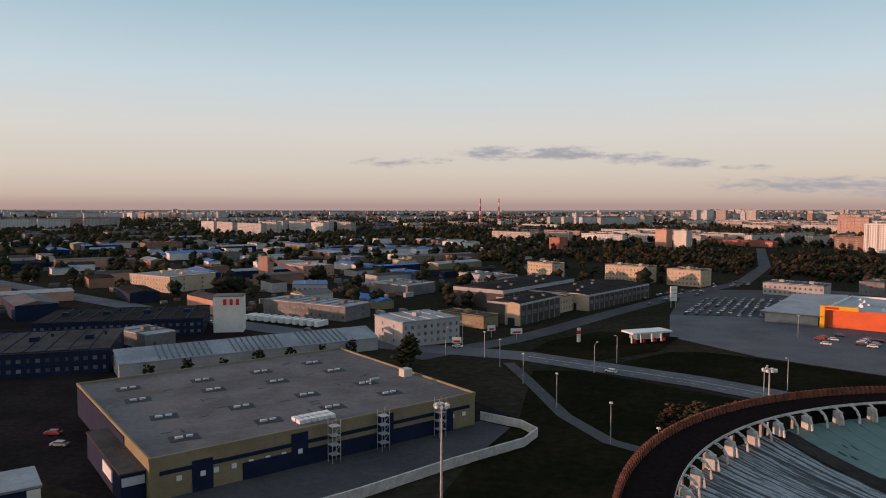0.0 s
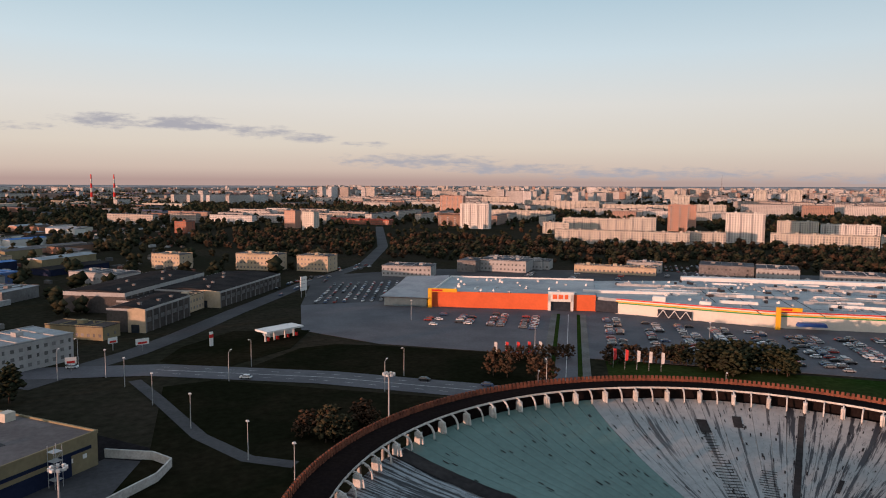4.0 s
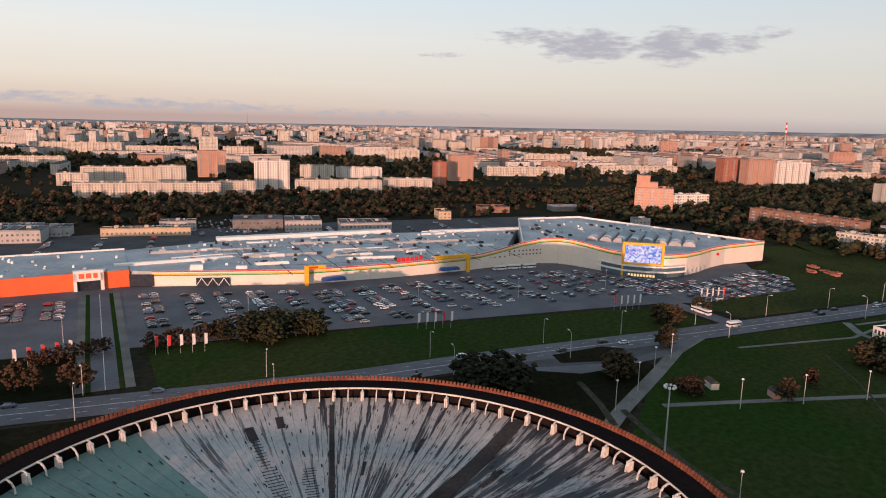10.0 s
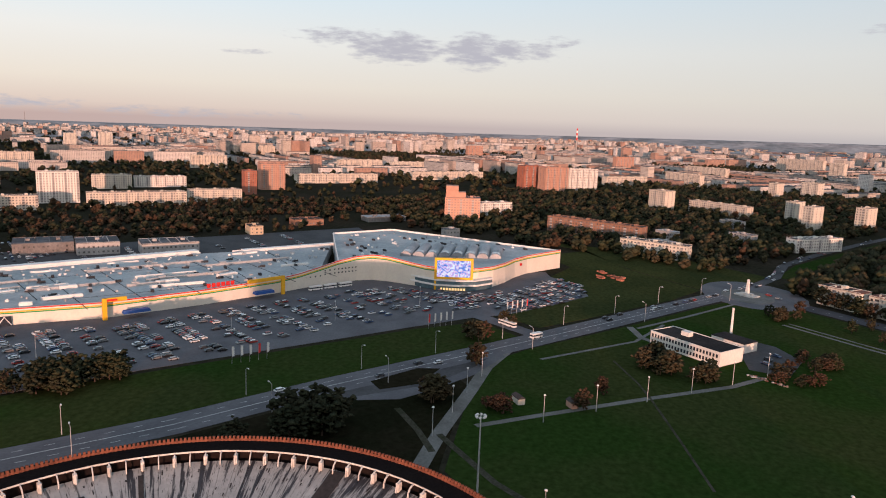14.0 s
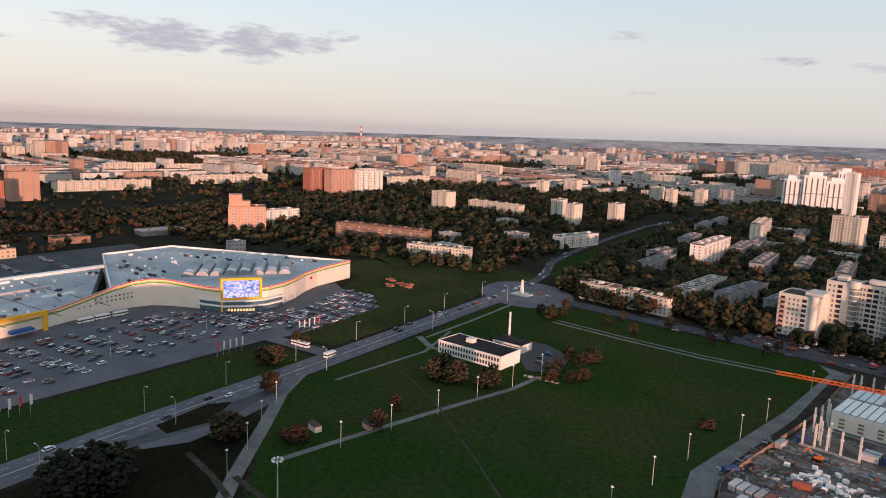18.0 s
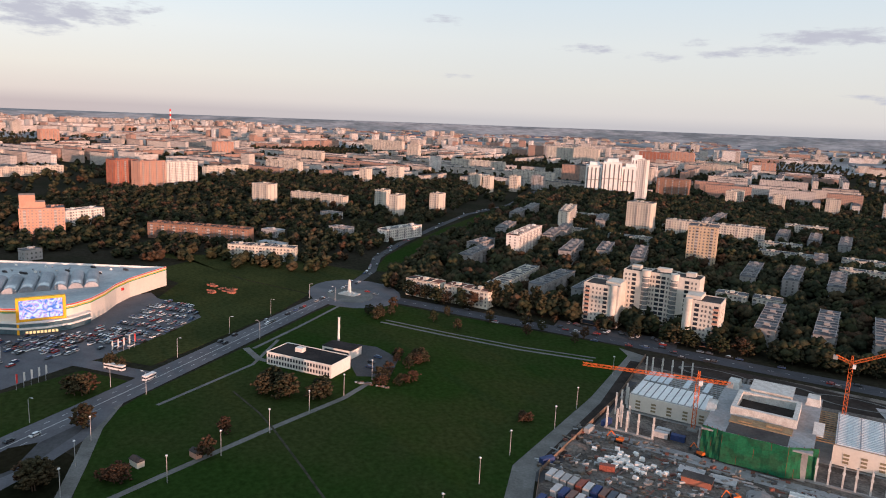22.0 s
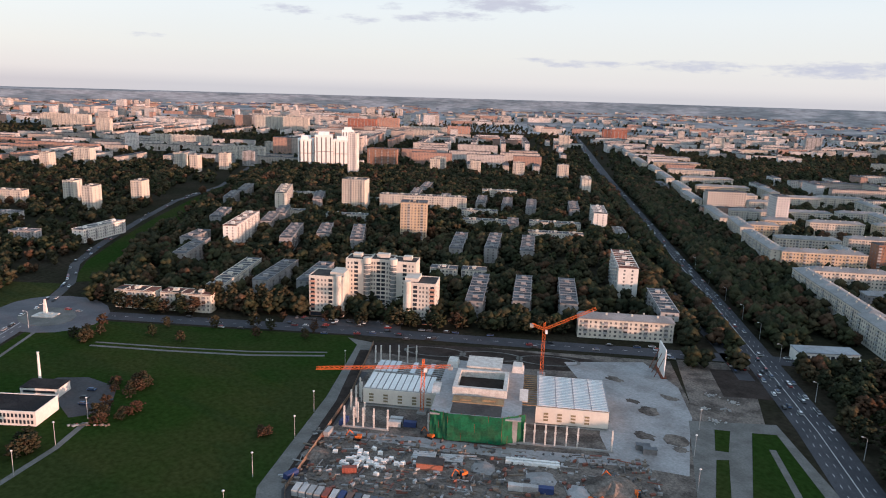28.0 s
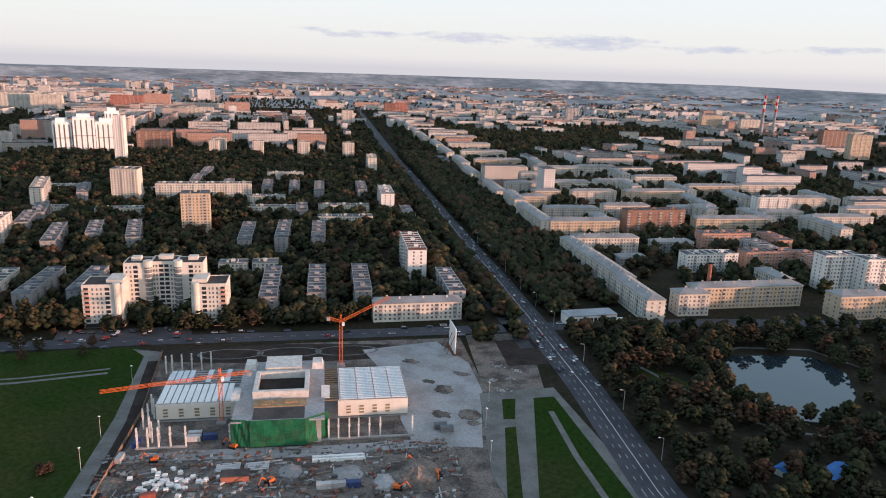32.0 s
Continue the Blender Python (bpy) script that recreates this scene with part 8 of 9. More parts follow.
for k in range(34):
    if k % 12 < 9:
        part("roof_rib", rb_d, None, sd, at=pose(14 + k * 2.3, 0, 0))
block("works_building", -12, 322, 33, 30, 26, 3, "white_plaster", "zinc", "white three-storey works building with grey roof", "works building", 3.2, balconies=False)
block("works_building", -72, 397, -31, 60, 22, 2, "grey_panel", "zinc", "long low grey works shed", "works building", 3.2, balconies=False)
block("works_building", -168, 268, 18, 78, 46, 2, "navy_panel", "brown_felt", "navy works hall with a brown roof", "works building", 3.6, balconies=False)
block("works_building", -156, 346, 14, 74, 44, 2, "navy_panel", "bitumen", "dark navy shed with a black roof", "works building", 3.2, balconies=False)
block("works_building", -250, 300, 18, 60, 60, 2, "grey_panel", "brown_felt", "dark grey works hall", "works building", 3.2, balconies=False)
for k in range(11):
    t = thing("trailer", -104 + k * 4.2, 378 - k * 2.2, 0, 62, "white box trailer parked in a yard", "trailer", "trailers in the yard")
    part("box", Mesh().box(0, 0, 0.8, 8.5, 2.5, 2.6), "white_panel", t)
    part("chassis", Mesh().box(0, 0, 0.3, 8.0, 2.0, 0.5), "vent_dark", t)
for x, y in ((-98.5, 177.5), (-105, 186.5), (-92, 192), (-86, 196)):
    car_n = 0
    car(x, y, -5)
for x, y, h in ((167.7, 3189.4, 88), (252, 3190, 88)):
    ch = thing("chimney", x * 0.8, y * 0.8, 0, 0, "tall red and white striped chimney far off", "chimney", "far chimneys")
    for k in range(6):
        part("band", Mesh().tube([(0, 0, h * k / 6), (0, 0, h * (k + 1) / 6)], [4.4 - 0.45 * k, 4.4 - 0.45 * (k + 1)], 10), "red_paint" if k % 2 else "white_concrete", ch)
cv = thing("conveyor_tower", -150, 595, 0, -20, "brick tower with a sloping conveyor", "tower")
part("tower", Mesh().box(0, 0, 0, 9, 9, 19), "brick_pink", cv)
part("conveyor", Mesh().beam((4, 0, 17), (46, -4, 2), 2.2), "brick_brown", cv)


# low sheds and yards of the works quarter
SHED_WALLS = ("grey_panel", "pale_plaster", "brick_brown", "navy_panel", "beige_panel", "white_plaster", "brick_pink")
SHED_ROOFS = ("zinc", "brown_felt", "roof_felt", "bitumen", "zinc", "blue_roof")
srn = random.Random(41)
made = 0
while made < 120:
    az, r = srn.uniform(88, 127), srn.uniform(430, 1300)
    x, y = r * math.cos(radians(az)), r * math.sin(radians(az))
    if x > -20 and r < 560 or built(x, y, 16) or on_road(x, y, 8):
        continue
    l, d, h = srn.uniform(18, 60), srn.uniform(11, 24), srn.uniform(4.5, 8.5)
    yw = srn.choice((38, -52)) + srn.uniform(-5, 5)
    t = thing("yard_shed", x, y, 0, yw, "low works shed in a cluttered yard", "shed", "works sheds")
    part("wall", Mesh().box(0, 0, 0, l, d, h), srn.choice(SHED_WALLS), t)
    rf = srn.random()
    part("roof", Mesh().add([(-l / 2 - 0.4, -d / 2 - 0.4, h), (l / 2 + 0.4, -d / 2 - 0.4, h), (l / 2 + 0.4, d / 2 + 0.4, h), (-l / 2 - 0.4, d / 2 + 0.4, h), (-l / 2 - 0.4, 0, h + 0.4 + 2 * rf), (l / 2 + 0.4, 0, h + 0.4 + 2 * rf)], [(0, 1, 5, 4), (2, 3, 4, 5), (0, 4, 3), (1, 2, 5), (3, 2, 1, 0)]), srn.choice(SHED_ROOFS), t)
    bx_, by_, c_, s_ = x, y, math.cos(radians(yw)), math.sin(radians(yw))
    for gx in range(int((x - 40) // 50), int((x + 40) // 50) + 1):
        for gy in range(int((y - 40) // 50), int((y + 40) // 50) + 1):
            HASH.setdefault((gx, gy), []).append((bx_, by_, c_, s_, l / 2, d / 2))
    made += 1
yd = Mesh()
for k in range(700):
    az, r = srn.uniform(80, 127), srn.uniform(400, 1200)
    x, y = r * math.cos(radians(az)), r * math.sin(radians(az))
    if not built(x, y, 2) and not on_road(x, y) and not (x > -20 and r < 500):
        yd.box(x, y, 0, srn.uniform(2, 9), srn.uniform(1.8, 3), srn.uniform(1.2, 3.2), srn.choice((38, -52)) + srn.uniform(-9, 9))
solid("yard_clutter", yd, "clutter_col", "vans, trailers and stacks in the works yards", "clutter", "stuff")

# ducts, plant and seams on the mall roof
for x, y, yaw, ln, w, h in [(348, 274, -43, 21, 2.2, 1.3), (329, 251, -45, 20, 2.2, 1.3), (397, 230, -45, 37, 1.8, 1.2), (374, 210, -49, 31, 1.8, 1.2), (379, 219, -43, 13, 3.5, 1.6), (323, 299, -35, 34, 2.5, 1.4), (343, 309, -42, 12, 3, 1.6), (311, 258, -54, 6, 3, 1.5), (481, 216, -40, 19, 2, 1.2), (350, 263, -43, 9, 4, 1.5), (408, 195, -29, 13, 4, 1.5), (297, 278, -49, 7, 6, 2.5), (453, 167, -47, 20, 2, 1.0), (382, 303, -49, 15, 1, 0.8), (423, 276, -42, 20, 1, 0.8)]:
    part("roof_duct", Mesh().box(x, y, 8.3, ln, w, h, yaw).box(x, y, 8.3 + h, ln * 0.96, w * 0.7, 0.25, yaw), "white_panel", mall, "pale roof duct")
for x, y, yaw, ln in [(372, 260, -131, 75), (345, 288, -130, 74), (431, 205, -137, 68), (398, 234, -136, 78), (396, 262, -46, 121), (368, 203, -47, 139), (469, 184, -142, 77)]:
    part("roof_seam", Mesh().box(x, y, 8.3, ln, 0.55, 0.06, yaw), "vent_dark", mall, "dark drainage seam")
rrn = random.Random(77)
hood_d = Mesh().box(0, 0, 0, 1.1, 0.9, 0.8).box(0, 0, 0.8, 1.4, 1.1, 0.2).data("roof_vent", "white_panel")
unit_d = Mesh().box(0, 0, 0, 2.6, 1.6, 1.2).box(-0.5, 0, 1.2, 1.0, 1.0, 0.25).data("roof_unit", "galvanised")
for k in range(84):
    u, v = rrn.random(), rrn.random()
    x, y = 300 + 215 * u + 30 * v, 285 - 115 * u - 0.0 * v + 75 * (v - 0.35)
    if not inside(x, y, inner[2:9] + [(545, 170), (486, 228), (471, 246), (375, 328), (318, 356), (275.5, 305)]):
        continue
    part("roof_vent" if k % 4 else "roof_unit", hood_d if k % 4 else unit_d, None, mall, at=pose(x, y, 8.3, 0, 0, -40 + rrn.choice((0, 90))))

# brick footings on the lawn beside the mall
srn = random.Random(88)
for k in range(9):
    t = thing("brick_footing", 526 + srn.uniform(-18, 18), -52 + srn.uniform(-10, 10), 0.1, srn.choice((40, -50)), "low broken red-brick footing on grass", "footing", "footings on the lawn")
    for ax, ay, al, ad in ((0, -1.6, 5.0, 0.5), (0, 1.6, 5.0, 0.5), (-2.4, 0, 0.5, 2.6)):
        part("brick_wall", Mesh().box(ax, ay, 0, al, ad, srn.uniform(0.6, 1.5)), "brick_red", t)

# ---- paths of the park ----
path_z = 0.112
for nm, pts, w in (
        ("path_main", [(328, 12), (300, 20), (268, 24), (226, 30), (180, 34)], 5.5),
        ("path_left", [(245, 49), (228, 38), (212, 30)], 2.5),
        ("path_diagonal", [(236, 18), (250, -3), (279, -48), (302, -86), (318, -104)], 3.0),
        ("path_worn", [(325, -38), (296, -46), (279, -49), (240, -54), (205, -58)], 1.0),
        ("path_far", [(418, -142), (380, -172), (343, -204), (314, -236)], 2.4),
        ("path_far_twin", [(421.5, -146.5), (383.5, -176.5), (346.5, -208.5), (317.5, -240.5)], 1.8),
        ("path_near", [(226, 30), (196, 8), (176, -14), (150, -40)], 2.5),
        ("path_roadside", [(386, -56), (420, -88), (470, -132)], 2.2),
        ("path_pavilion", [(388, -52), (368, -56), (352, -70)], 4.0),
        ("path_side", [(398, -72), (360, -52), (318, -4)], 2.0)):
    path_z += 0.004
    solid(nm, ribbon(pts, w, path_z), "worn_path" if nm in ("path_worn", "path_near", "path_left") else "path", "trodden path across the lawn", "path")
solid("path_yard", ribbon([(26, 275), (30, 250), (36, 205), (44, 182), (54, 172)], 4.5, 0.125), "old_asphalt", "wide grey track beside the arena lawn", "path")
poly_solid("slip_apron", [(262, 74), (249, 66), (254, 50), (268, 38), (290, 24), (318, 13), (327, 18), (306, 36), (276, 68)], 0.125, "asphalt", "worn asphalt apron between the road and the park", "road")
poly_solid("lawn_slip_islet", [(262, 60), (270, 66), (291, 50), (293, 40), (272, 46)], 0.2, "rough_grass", "grass islet with a pale kerb", "lawn")
solid("side_road", ribbon([(322, 22), (300, 30), (276, 44), (262, 62), (246, 84)], 9, 0.135), "old_asphalt", "asphalt slip road beside the park", "road")
for sg in (-8, 8):
    solid("drive_path", ribbon(DRIVE, 3.2, 0.135, None, sg), "path", "pale footpath along the drive", "path")
    solid("drive_verge", ribbon(DRIVE, 2.4, 0.12, None, sg * 0.68), "grass", "narrow grass verge along the drive", "lawn")

# ---- pavilion in the park ----
pv = thing("park_pavilion", 349.5, -79.5, 0, 222, "long white two-storey pavilion with a dark flat roof", "pavilion")
part("wall", Mesh().box(0, 0, 0, 41, 18, 6.6), "white_plaster", pv)
part("roof", Mesh().box(0, 0, 6.6, 40.6, 17.6, 0.3), "bitumen", pv, "dark felt roof")
for x, y, l, d in ((0, -8.9, 41.2, 0.4), (0, 8.9, 41.2, 0.4), (-20.4, 0, 0.4, 17.4), (20.4, 0, 0.4, 17.4)):
    part("coping", Mesh().box(x, y, 6.6, l, d, 0.6), "white_plaster", pv)
part("roof_hut", Mesh().box(-6, 1, 6.9, 4.5, 3.4, 2.2), "white_plaster", pv)
pw_d = Mesh().box(0, 0, 0, 1.0, 0.2, 1.7).data("window", "dark_window")
for k in range(22):
    for z in (1.2, 4.2):
        for s in (-9.03, 9.03):
            part("window", pw_d, None, pv, at=pose(-19 + k * 1.8, s, z))
part("annex", Mesh().box(4, 26, 0, 19, 11, 4.8), "white_plaster", pv, "lower white annex")
part("annex_roof", Mesh().box(4, 26, 4.8, 19.4, 11.4, 0.3), "bitumen", pv)
part("annex_glazing", Mesh().box(4, 20.46, 2.4, 16, 0.2, 1.2), "dark_window", pv)
chm = thing("boiler_chimney", 377, -103, 0, 0, "slim white boiler chimney behind the pavilion", "chimney")
part("shaft", Mesh().tube([(0, 0, 0), (0, 0, 17.5)], [0.75, 0.55], 10), "white_plaster", chm)
part("collar", Mesh().tube([(0, 0, 17.0), (0, 0, 17.6)], 0.7, 10), "white_concrete", chm)
poly_solid("pavilion_yard", [(372, -96), (380, -112), (370, -124), (348, -130), (322, -116), (328, -100), (352, -102)], 0.13, "old_asphalt", "worn asphalt yard behind the pavilion", "yard")
for x, y in ((345, -113), (352, -119), (338, -110)):
    car_n = 0
    car(x, y, 40, 0.14)
wp = thing("wood_pile", 314, -104, 0.1, 50, "low pile of white and brown rubble", "rubble")
wr = Mesh()
for k in range(26):
    wr.box(crn.uniform(-9, 9), crn.uniform(-1, 1), 0, crn.uniform(0.5, 1.6), crn.uniform(0.4, 1), crn.uniform(0.3, 0.9), crn.uniform(0, 90))
tagged(part("rubble", wr, "clutter_col", wp), kind="stuff")
for x, y, sx, c in ((262.5, -17, 4.5, "brick_pink"), (262, 4, 5.5, "pale_plaster")):
    k_ = thing("kiosk", x, y, 0.1, 30, "small kiosk with a dark pitched roof on grass", "kiosk", "kiosks")
    part("wall", Mesh().box(0, 0, 0, sx, 3, 2.4), c, k_)
    part("roof", Mesh().add([(-sx / 2 - 0.3, -1.8, 2.4), (sx / 2 + 0.3, -1.8, 2.4), (sx / 2 + 0.3, 1.8, 2.4), (-sx / 2 - 0.3, 1.8, 2.4), (-sx / 2, 0, 3.5), (sx / 2, 0, 3.5)], [(0, 1, 5, 4), (2, 3, 4, 5), (0, 4, 3), (1, 2, 5), (3, 2, 1, 0)]), "brown_felt", k_)

# ---- monument on the roundabout ----
poly_solid("junction", [(496 + 44 * math.cos(k * 0.3491), -146 + 34 * math.sin(k * 0.3491)) for k in range(18)], 0.158, "asphalt", "wide asphalt junction round the monument", "road")
poly_solid("roundabout", [(490 + 22 * math.cos(k * 0.5236), -141 + 17 * math.sin(k * 0.5236)) for k in range(12)], 0.3, "path", "pale paved island with a monument", "pavement")
mo = thing("monument", 492, -141, 0.3, 0, "slender white obelisk on a stepped plinth", "monument")
part("plinth", Mesh().box(0, 0, 0, 14, 9, 0.8, 40).box(0, 0, 0.8, 7, 5, 1.0, 40), "white_concrete", mo)
part("obelisk", Mesh().box(0, 0, 1.8, 2.2, 2.2, 9.5, 40, 0.45), "white_plaster", mo)

# ---- apartment group on the street ----
ap = thing("apartment_house", 363.6, -308.3, 0, 216.6, "cream stepped apartment house with two forward wings", "apartment house")


def wing(x, y, l, d, floors, h):
    """One volume of the house with windows on all sides, each a part."""
    w_ = part("wing", Mesh().box(x, y, 0, l, d, h), "cream_render", ap, "cream rendered wing")
    part("wing_roof", Mesh().box(x, y, h, l - 0.6, d - 0.6, 0.25), "brown_felt", w_)
    for ax, ay, al, ad in ((x, y - d / 2 + 0.2, l, 0.4), (x, y + d / 2 - 0.2, l, 0.4), (x - l / 2 + 0.2, y, 0.4, d - 0.8), (x + l / 2 - 0.2, y, 0.4, d - 0.8)):
        part("parapet", Mesh().box(ax, ay, h, al, ad, 0.8), "cream_render", w_)
    part("base_band", Mesh().box(x, y - d / 2 - 0.03, 0, l - 0.2, 0.2, 3.1), "brick_brown", w_)
    return w_


aw_d = Mesh().box(0, 0, 0, 1.05, 0.12, 1.5).data("window", "window_grey")
al_d = Mesh().box(0, -0.45, 0, 3.4, 1.0, 1.15).data("balcony", "brick_pink")
lg_d = Mesh().box(0, -0.02, 0, 2.7, 0.16, 1.95).data("loggia", "dark_window")
for x0, l, y0, d, h in ((-24, 24, -6, 20, 28.0), (41, 22, -8, 20, 28.0)):
    wing(x0, y0, l, d, 9, h)
    sd = -1 if x0 < 0 else 1
    front = y0 - d / 2
    for f in range(1, 9):
        z = 0.9 + f * 3.0
        if f > 1:
            part("balcony", al_d, None, ap, at=pose(x0 + sd * l * 0.39, front, z - 0.7))
        part("loggia", lg_d, None, ap, at=pose(x0 + sd * l * 0.39, front - 0.02, z - 0.1))
        part("loggia", lg_d, None, ap, at=pose(x0 - sd * l * 0.13, front - 0.02, z - 0.1))
        for u in (0.23, 0.12, 0.02):
            part("window", aw_d, None, ap, at=pose(x0 + sd * l * u, front - 0.04, z))
        for v in (-0.25, 0.1):
            w_ = part("window", aw_d, None, ap)
            w_.matrix_basis = pose(x0 + sd * (l / 2 + 0.04), y0 + v * d, z, 0, 0, 90)
    part("corner_bay", Mesh().tube([(x0 - sd * l * 0.36, front + 0.6, 6), (x0 - sd * l * 0.36, front + 0.6, h + 1.6)], 2.2, 14), "cream_render", ap, "rounded bay at the wing corner")
    part("terrace_wall", Mesh().box(x0 - sd * l * 0.28, y0 + 2, h, l * 0.42, d - 5, 2.6), "cream_render", ap)
    part("shop_glazing", Mesh().box(x0, front - 0.16, 0.4, l - 2, 0.12, 2.4), "dark_window", ap, "dark shop windows at street level")
for x0, l, y0, d, h in ((-6, 17, 8, 16, 37.5), (10, 17, 11, 16, 37.5), (26.5, 18, 8, 16, 37.5)):
    wing(x0, y0, l, d, 12, h)
    front = y0 - d / 2
    for f in range(1, 12):
        z = 0.9 + f * 3.05
        if x0 == 10:
            for u in (-6.4, -4.6, 4.6, 6.4):
                part("window", aw_d, None, ap, at=pose(x0 + u, front - 0.04, z))
            for u in (-1.7, 1.7):
                part("loggia", lg_d, None, ap, at=pose(x0 + u, front - 0.02, z - 0.1))
        else:
            sd = -1 if x0 < 10 else 1
            part("loggia", lg_d, None, ap, at=pose(x0 + sd * 1.0, front - 0.02, z - 0.1))
            for u in (4.2, 6.6):
                part("window", aw_d, None, ap, at=pose(x0 + sd * u, front - 0.04, z))
for x0 in (0.6, 19.4):
    part("balcony_shaft", Mesh().tube([(x0, 1.0, 0.5), (x0, 1.0, 35.5)], 2.5, 14), "bay_glass", ap, "tall rounded column of glazed balconies")
    part("shaft_cap", Mesh().tube([(x0, 1.0, 35.5), (x0, 1.0, 39.6)], 2.9, 14), "cream_render", ap)
    for f in range(1, 12):
        part("bay_sill", Mesh().tube([(x0, 1.0, 0.4 + f * 3.05), (x0, 1.0, 0.9 + f * 3.05)], 2.62, 14), "cream_render", ap)
for x, y, z, l in ((10, 13, 37.5, 9), (-8, 10, 37.5, 6), (28, 10, 37.5, 6)):
    part("lift_house", Mesh().box(x, y, z, l, 5.5, 2.8), "cream_render", ap)
poly_solid("house_forecourt", [(392, -262), (330, -312), (318, -300), (380, -250)], 0.06, "old_asphalt", "asphalt forecourt before the apartment house", "yard")
tr_ = random.Random(31)
for k in range(16):
    car_n = 0
    car(384 - k * 4 + tr_.uniform(-1, 1), -262 - k * 3.2 + tr_.uniform(-3, 3), 40 + tr_.choice((0, 90)), 0.07)
pn = block("apartment_block", 795, 94, -82, 40, 22, 9, "brick_pink", "roof_felt", "pink stepped brick apartment block among trees", "apartment block", 2.95)
part("tower", Mesh().box(-12, 0, 27, 14, 16, 14).box(-1, 0, 27, 9, 14, 7), "brick_pink", pn, "taller stepped end")
# ---- white towers beyond the estate ----
wtw = thing("white_tower_house", 1116, -830, 0, 232, "large white tower house with stepped crowns", "tower house")
for x, l, d, h, y in ((-34, 30, 30, 58, 0), (0, 34, 34, 66, -3), (34, 32, 30, 58, 0), (46, 24, 24, 74, 34)):
    q = part("wing", Mesh().box(x, y, 0, l, d, h), "white_panel", wtw, "white panelled wing")
    part("crown", Mesh().box(x, y, h, l * 0.6, d * 0.6, 6), "white_panel", q)
    part("floor_band", Mesh().box(x, y, h * 0.52, l + 0.4, d + 0.4, 1.6), "grey_panel", q)
    for k in range(4):
        part("glazing_strip", Mesh().box(x - l / 2 + l * (k + 0.5) / 4, y - d / 2 - 0.05, 4, 2.2, 0.4, h - 8), "window_grey", q)
        part("glazing_strip", Mesh().box(x - l / 2 - 0.05, y - d / 2 + d * (k + 0.5) / 4, 4, 0.4, 2.0, h - 8), "window_grey", q)
# ---- building site ----
SX, SY, SYAW = 185.0, -223.0, 216.2


def site(x, y):
    p = local(SX, SY, SYAW) @ Vector((x, y, 0))
    return p.x, p.y


nh = thing("new_hall", SX, SY, 0, SYAW, "unfinished hall complex with metal roofs and netting", "building under construction")
part("hall_wall", Mesh().box(-38.5, 27.2, 1.5, 39, 0.4, 7.5).box(-58, 45, 1.5, 0.4, 36, 7.5), "cream_panel", nh, "cream sandwich-panel wall")
part("hall_wall", Mesh().box(44, 23.0, 1.2, 34, 0.4, 8.2).box(61, 42, 1.2, 0.4, 38, 8.2), "cream_panel", nh, "cream sandwich-panel wall")
wd = Mesh().box(0, 0, 0, 2.2, 0.15, 0.9).data("wall_opening", "beige_panel")
for x0, y0, n, st in ((-54, 26.9, 5, 7.2), (32, 22.7, 4, 6.4)):
    for k in range(n):
        for z in (2.6, 4.2, 5.8):
            part("wall_opening", wd, None, nh, at=pose(x0 + k * st, y0, z))
sheet_d = Mesh().box(0, 0, 0, 2.55, 20, 0.12).data("roof_sheet", "white_panel")
sheet2_d = Mesh().box(0, 0, 0, 2.55, 15, 0.12).data("roof_sheet", "skylight")
for k in range(13):
    part("roof_sheet", sheet_d if k < 11 else sheet2_d, None, nh, at=pose(-56.5 + k * 3.1, 38 if k < 11 else 35, 9.2))
    if k % 3 == 0 or k < 4:
        part("roof_sheet", sheet2_d, None, nh, at=pose(-56.5 + k * 3.1, 58, 9.2))
bd = Mesh().box(0, 0, 0, 40, 0.35, 0.5).data("purlin", "galvanised")
for k in range(14):
    part("purlin", bd, None, nh, at=pose(-38.5, 28 + k * 2.8, 8.6))
sheet3_d = Mesh().box(0, 0, 0, 1.94, 37, 0.12).data("roof_sheet", "skylight")
for k in range(17):
    part("roof_sheet", sheet3_d, None, nh, at=pose(28.4 + k * 2.0, 42, 9.6))
bd2 = Mesh().box(0, 0, 0, 45, 0.3, 0.45).data("purlin", "timber")
for k in range(15):
    part("purlin", bd2, None, nh, at=pose(39, 24 + k * 2.6, 9.1))
rib_line_d = Mesh().box(0, 0, 0, 33.6, 0.42, 0.16).data("roof_rib", "white_panel")
for k in range(20):
    part("roof_rib", rib_line_d, None, nh, at=pose(44.4, 24.2 + k * 1.9, 9.73))
rail_d = Mesh().box(0, 0, 0, 0.4, 37, 0.3).data("edge_rail", "zinc")
for x in (28, 36.5, 45, 53, 61):
    part("edge_rail", rail_d, None, nh, at=pose(x, 42, 9.9))
part("hall_floor", Mesh().box(-38.5, 45, 0, 39, 36, 0.6).box(40, 42, 0, 42, 38, 0.6), "concrete", nh)
# concrete core, with its open court and green scaffold netting
part("core_wall", Mesh().box(0, 33, 0, 38, 64, 12.2), "concrete", nh, "raw concrete core")
part("core_slab", Mesh().box(0, 32, 12.2, 41, 66, 0.7), "pale_gravel", nh, "pale raw roof slab")
for x, y, l, d in ((0, 22, 26, 2), (0, 44, 26, 2), (-12, 33, 2, 20), (12, 33, 2, 20)):
    part("court_wall", Mesh().box(x, y, 12.9, l, d, 3.8), "white_concrete", nh, "wall of an open court")
part("court_floor", Mesh().box(0, 33, 12.95, 22, 20, 0.1), "dark_soil", nh)
part("upper_roof", Mesh().box(0, 54, 12.9, 17, 14, 4.2).box(0, 54, 17.1, 18, 15, 0.4), "white_concrete", nh)
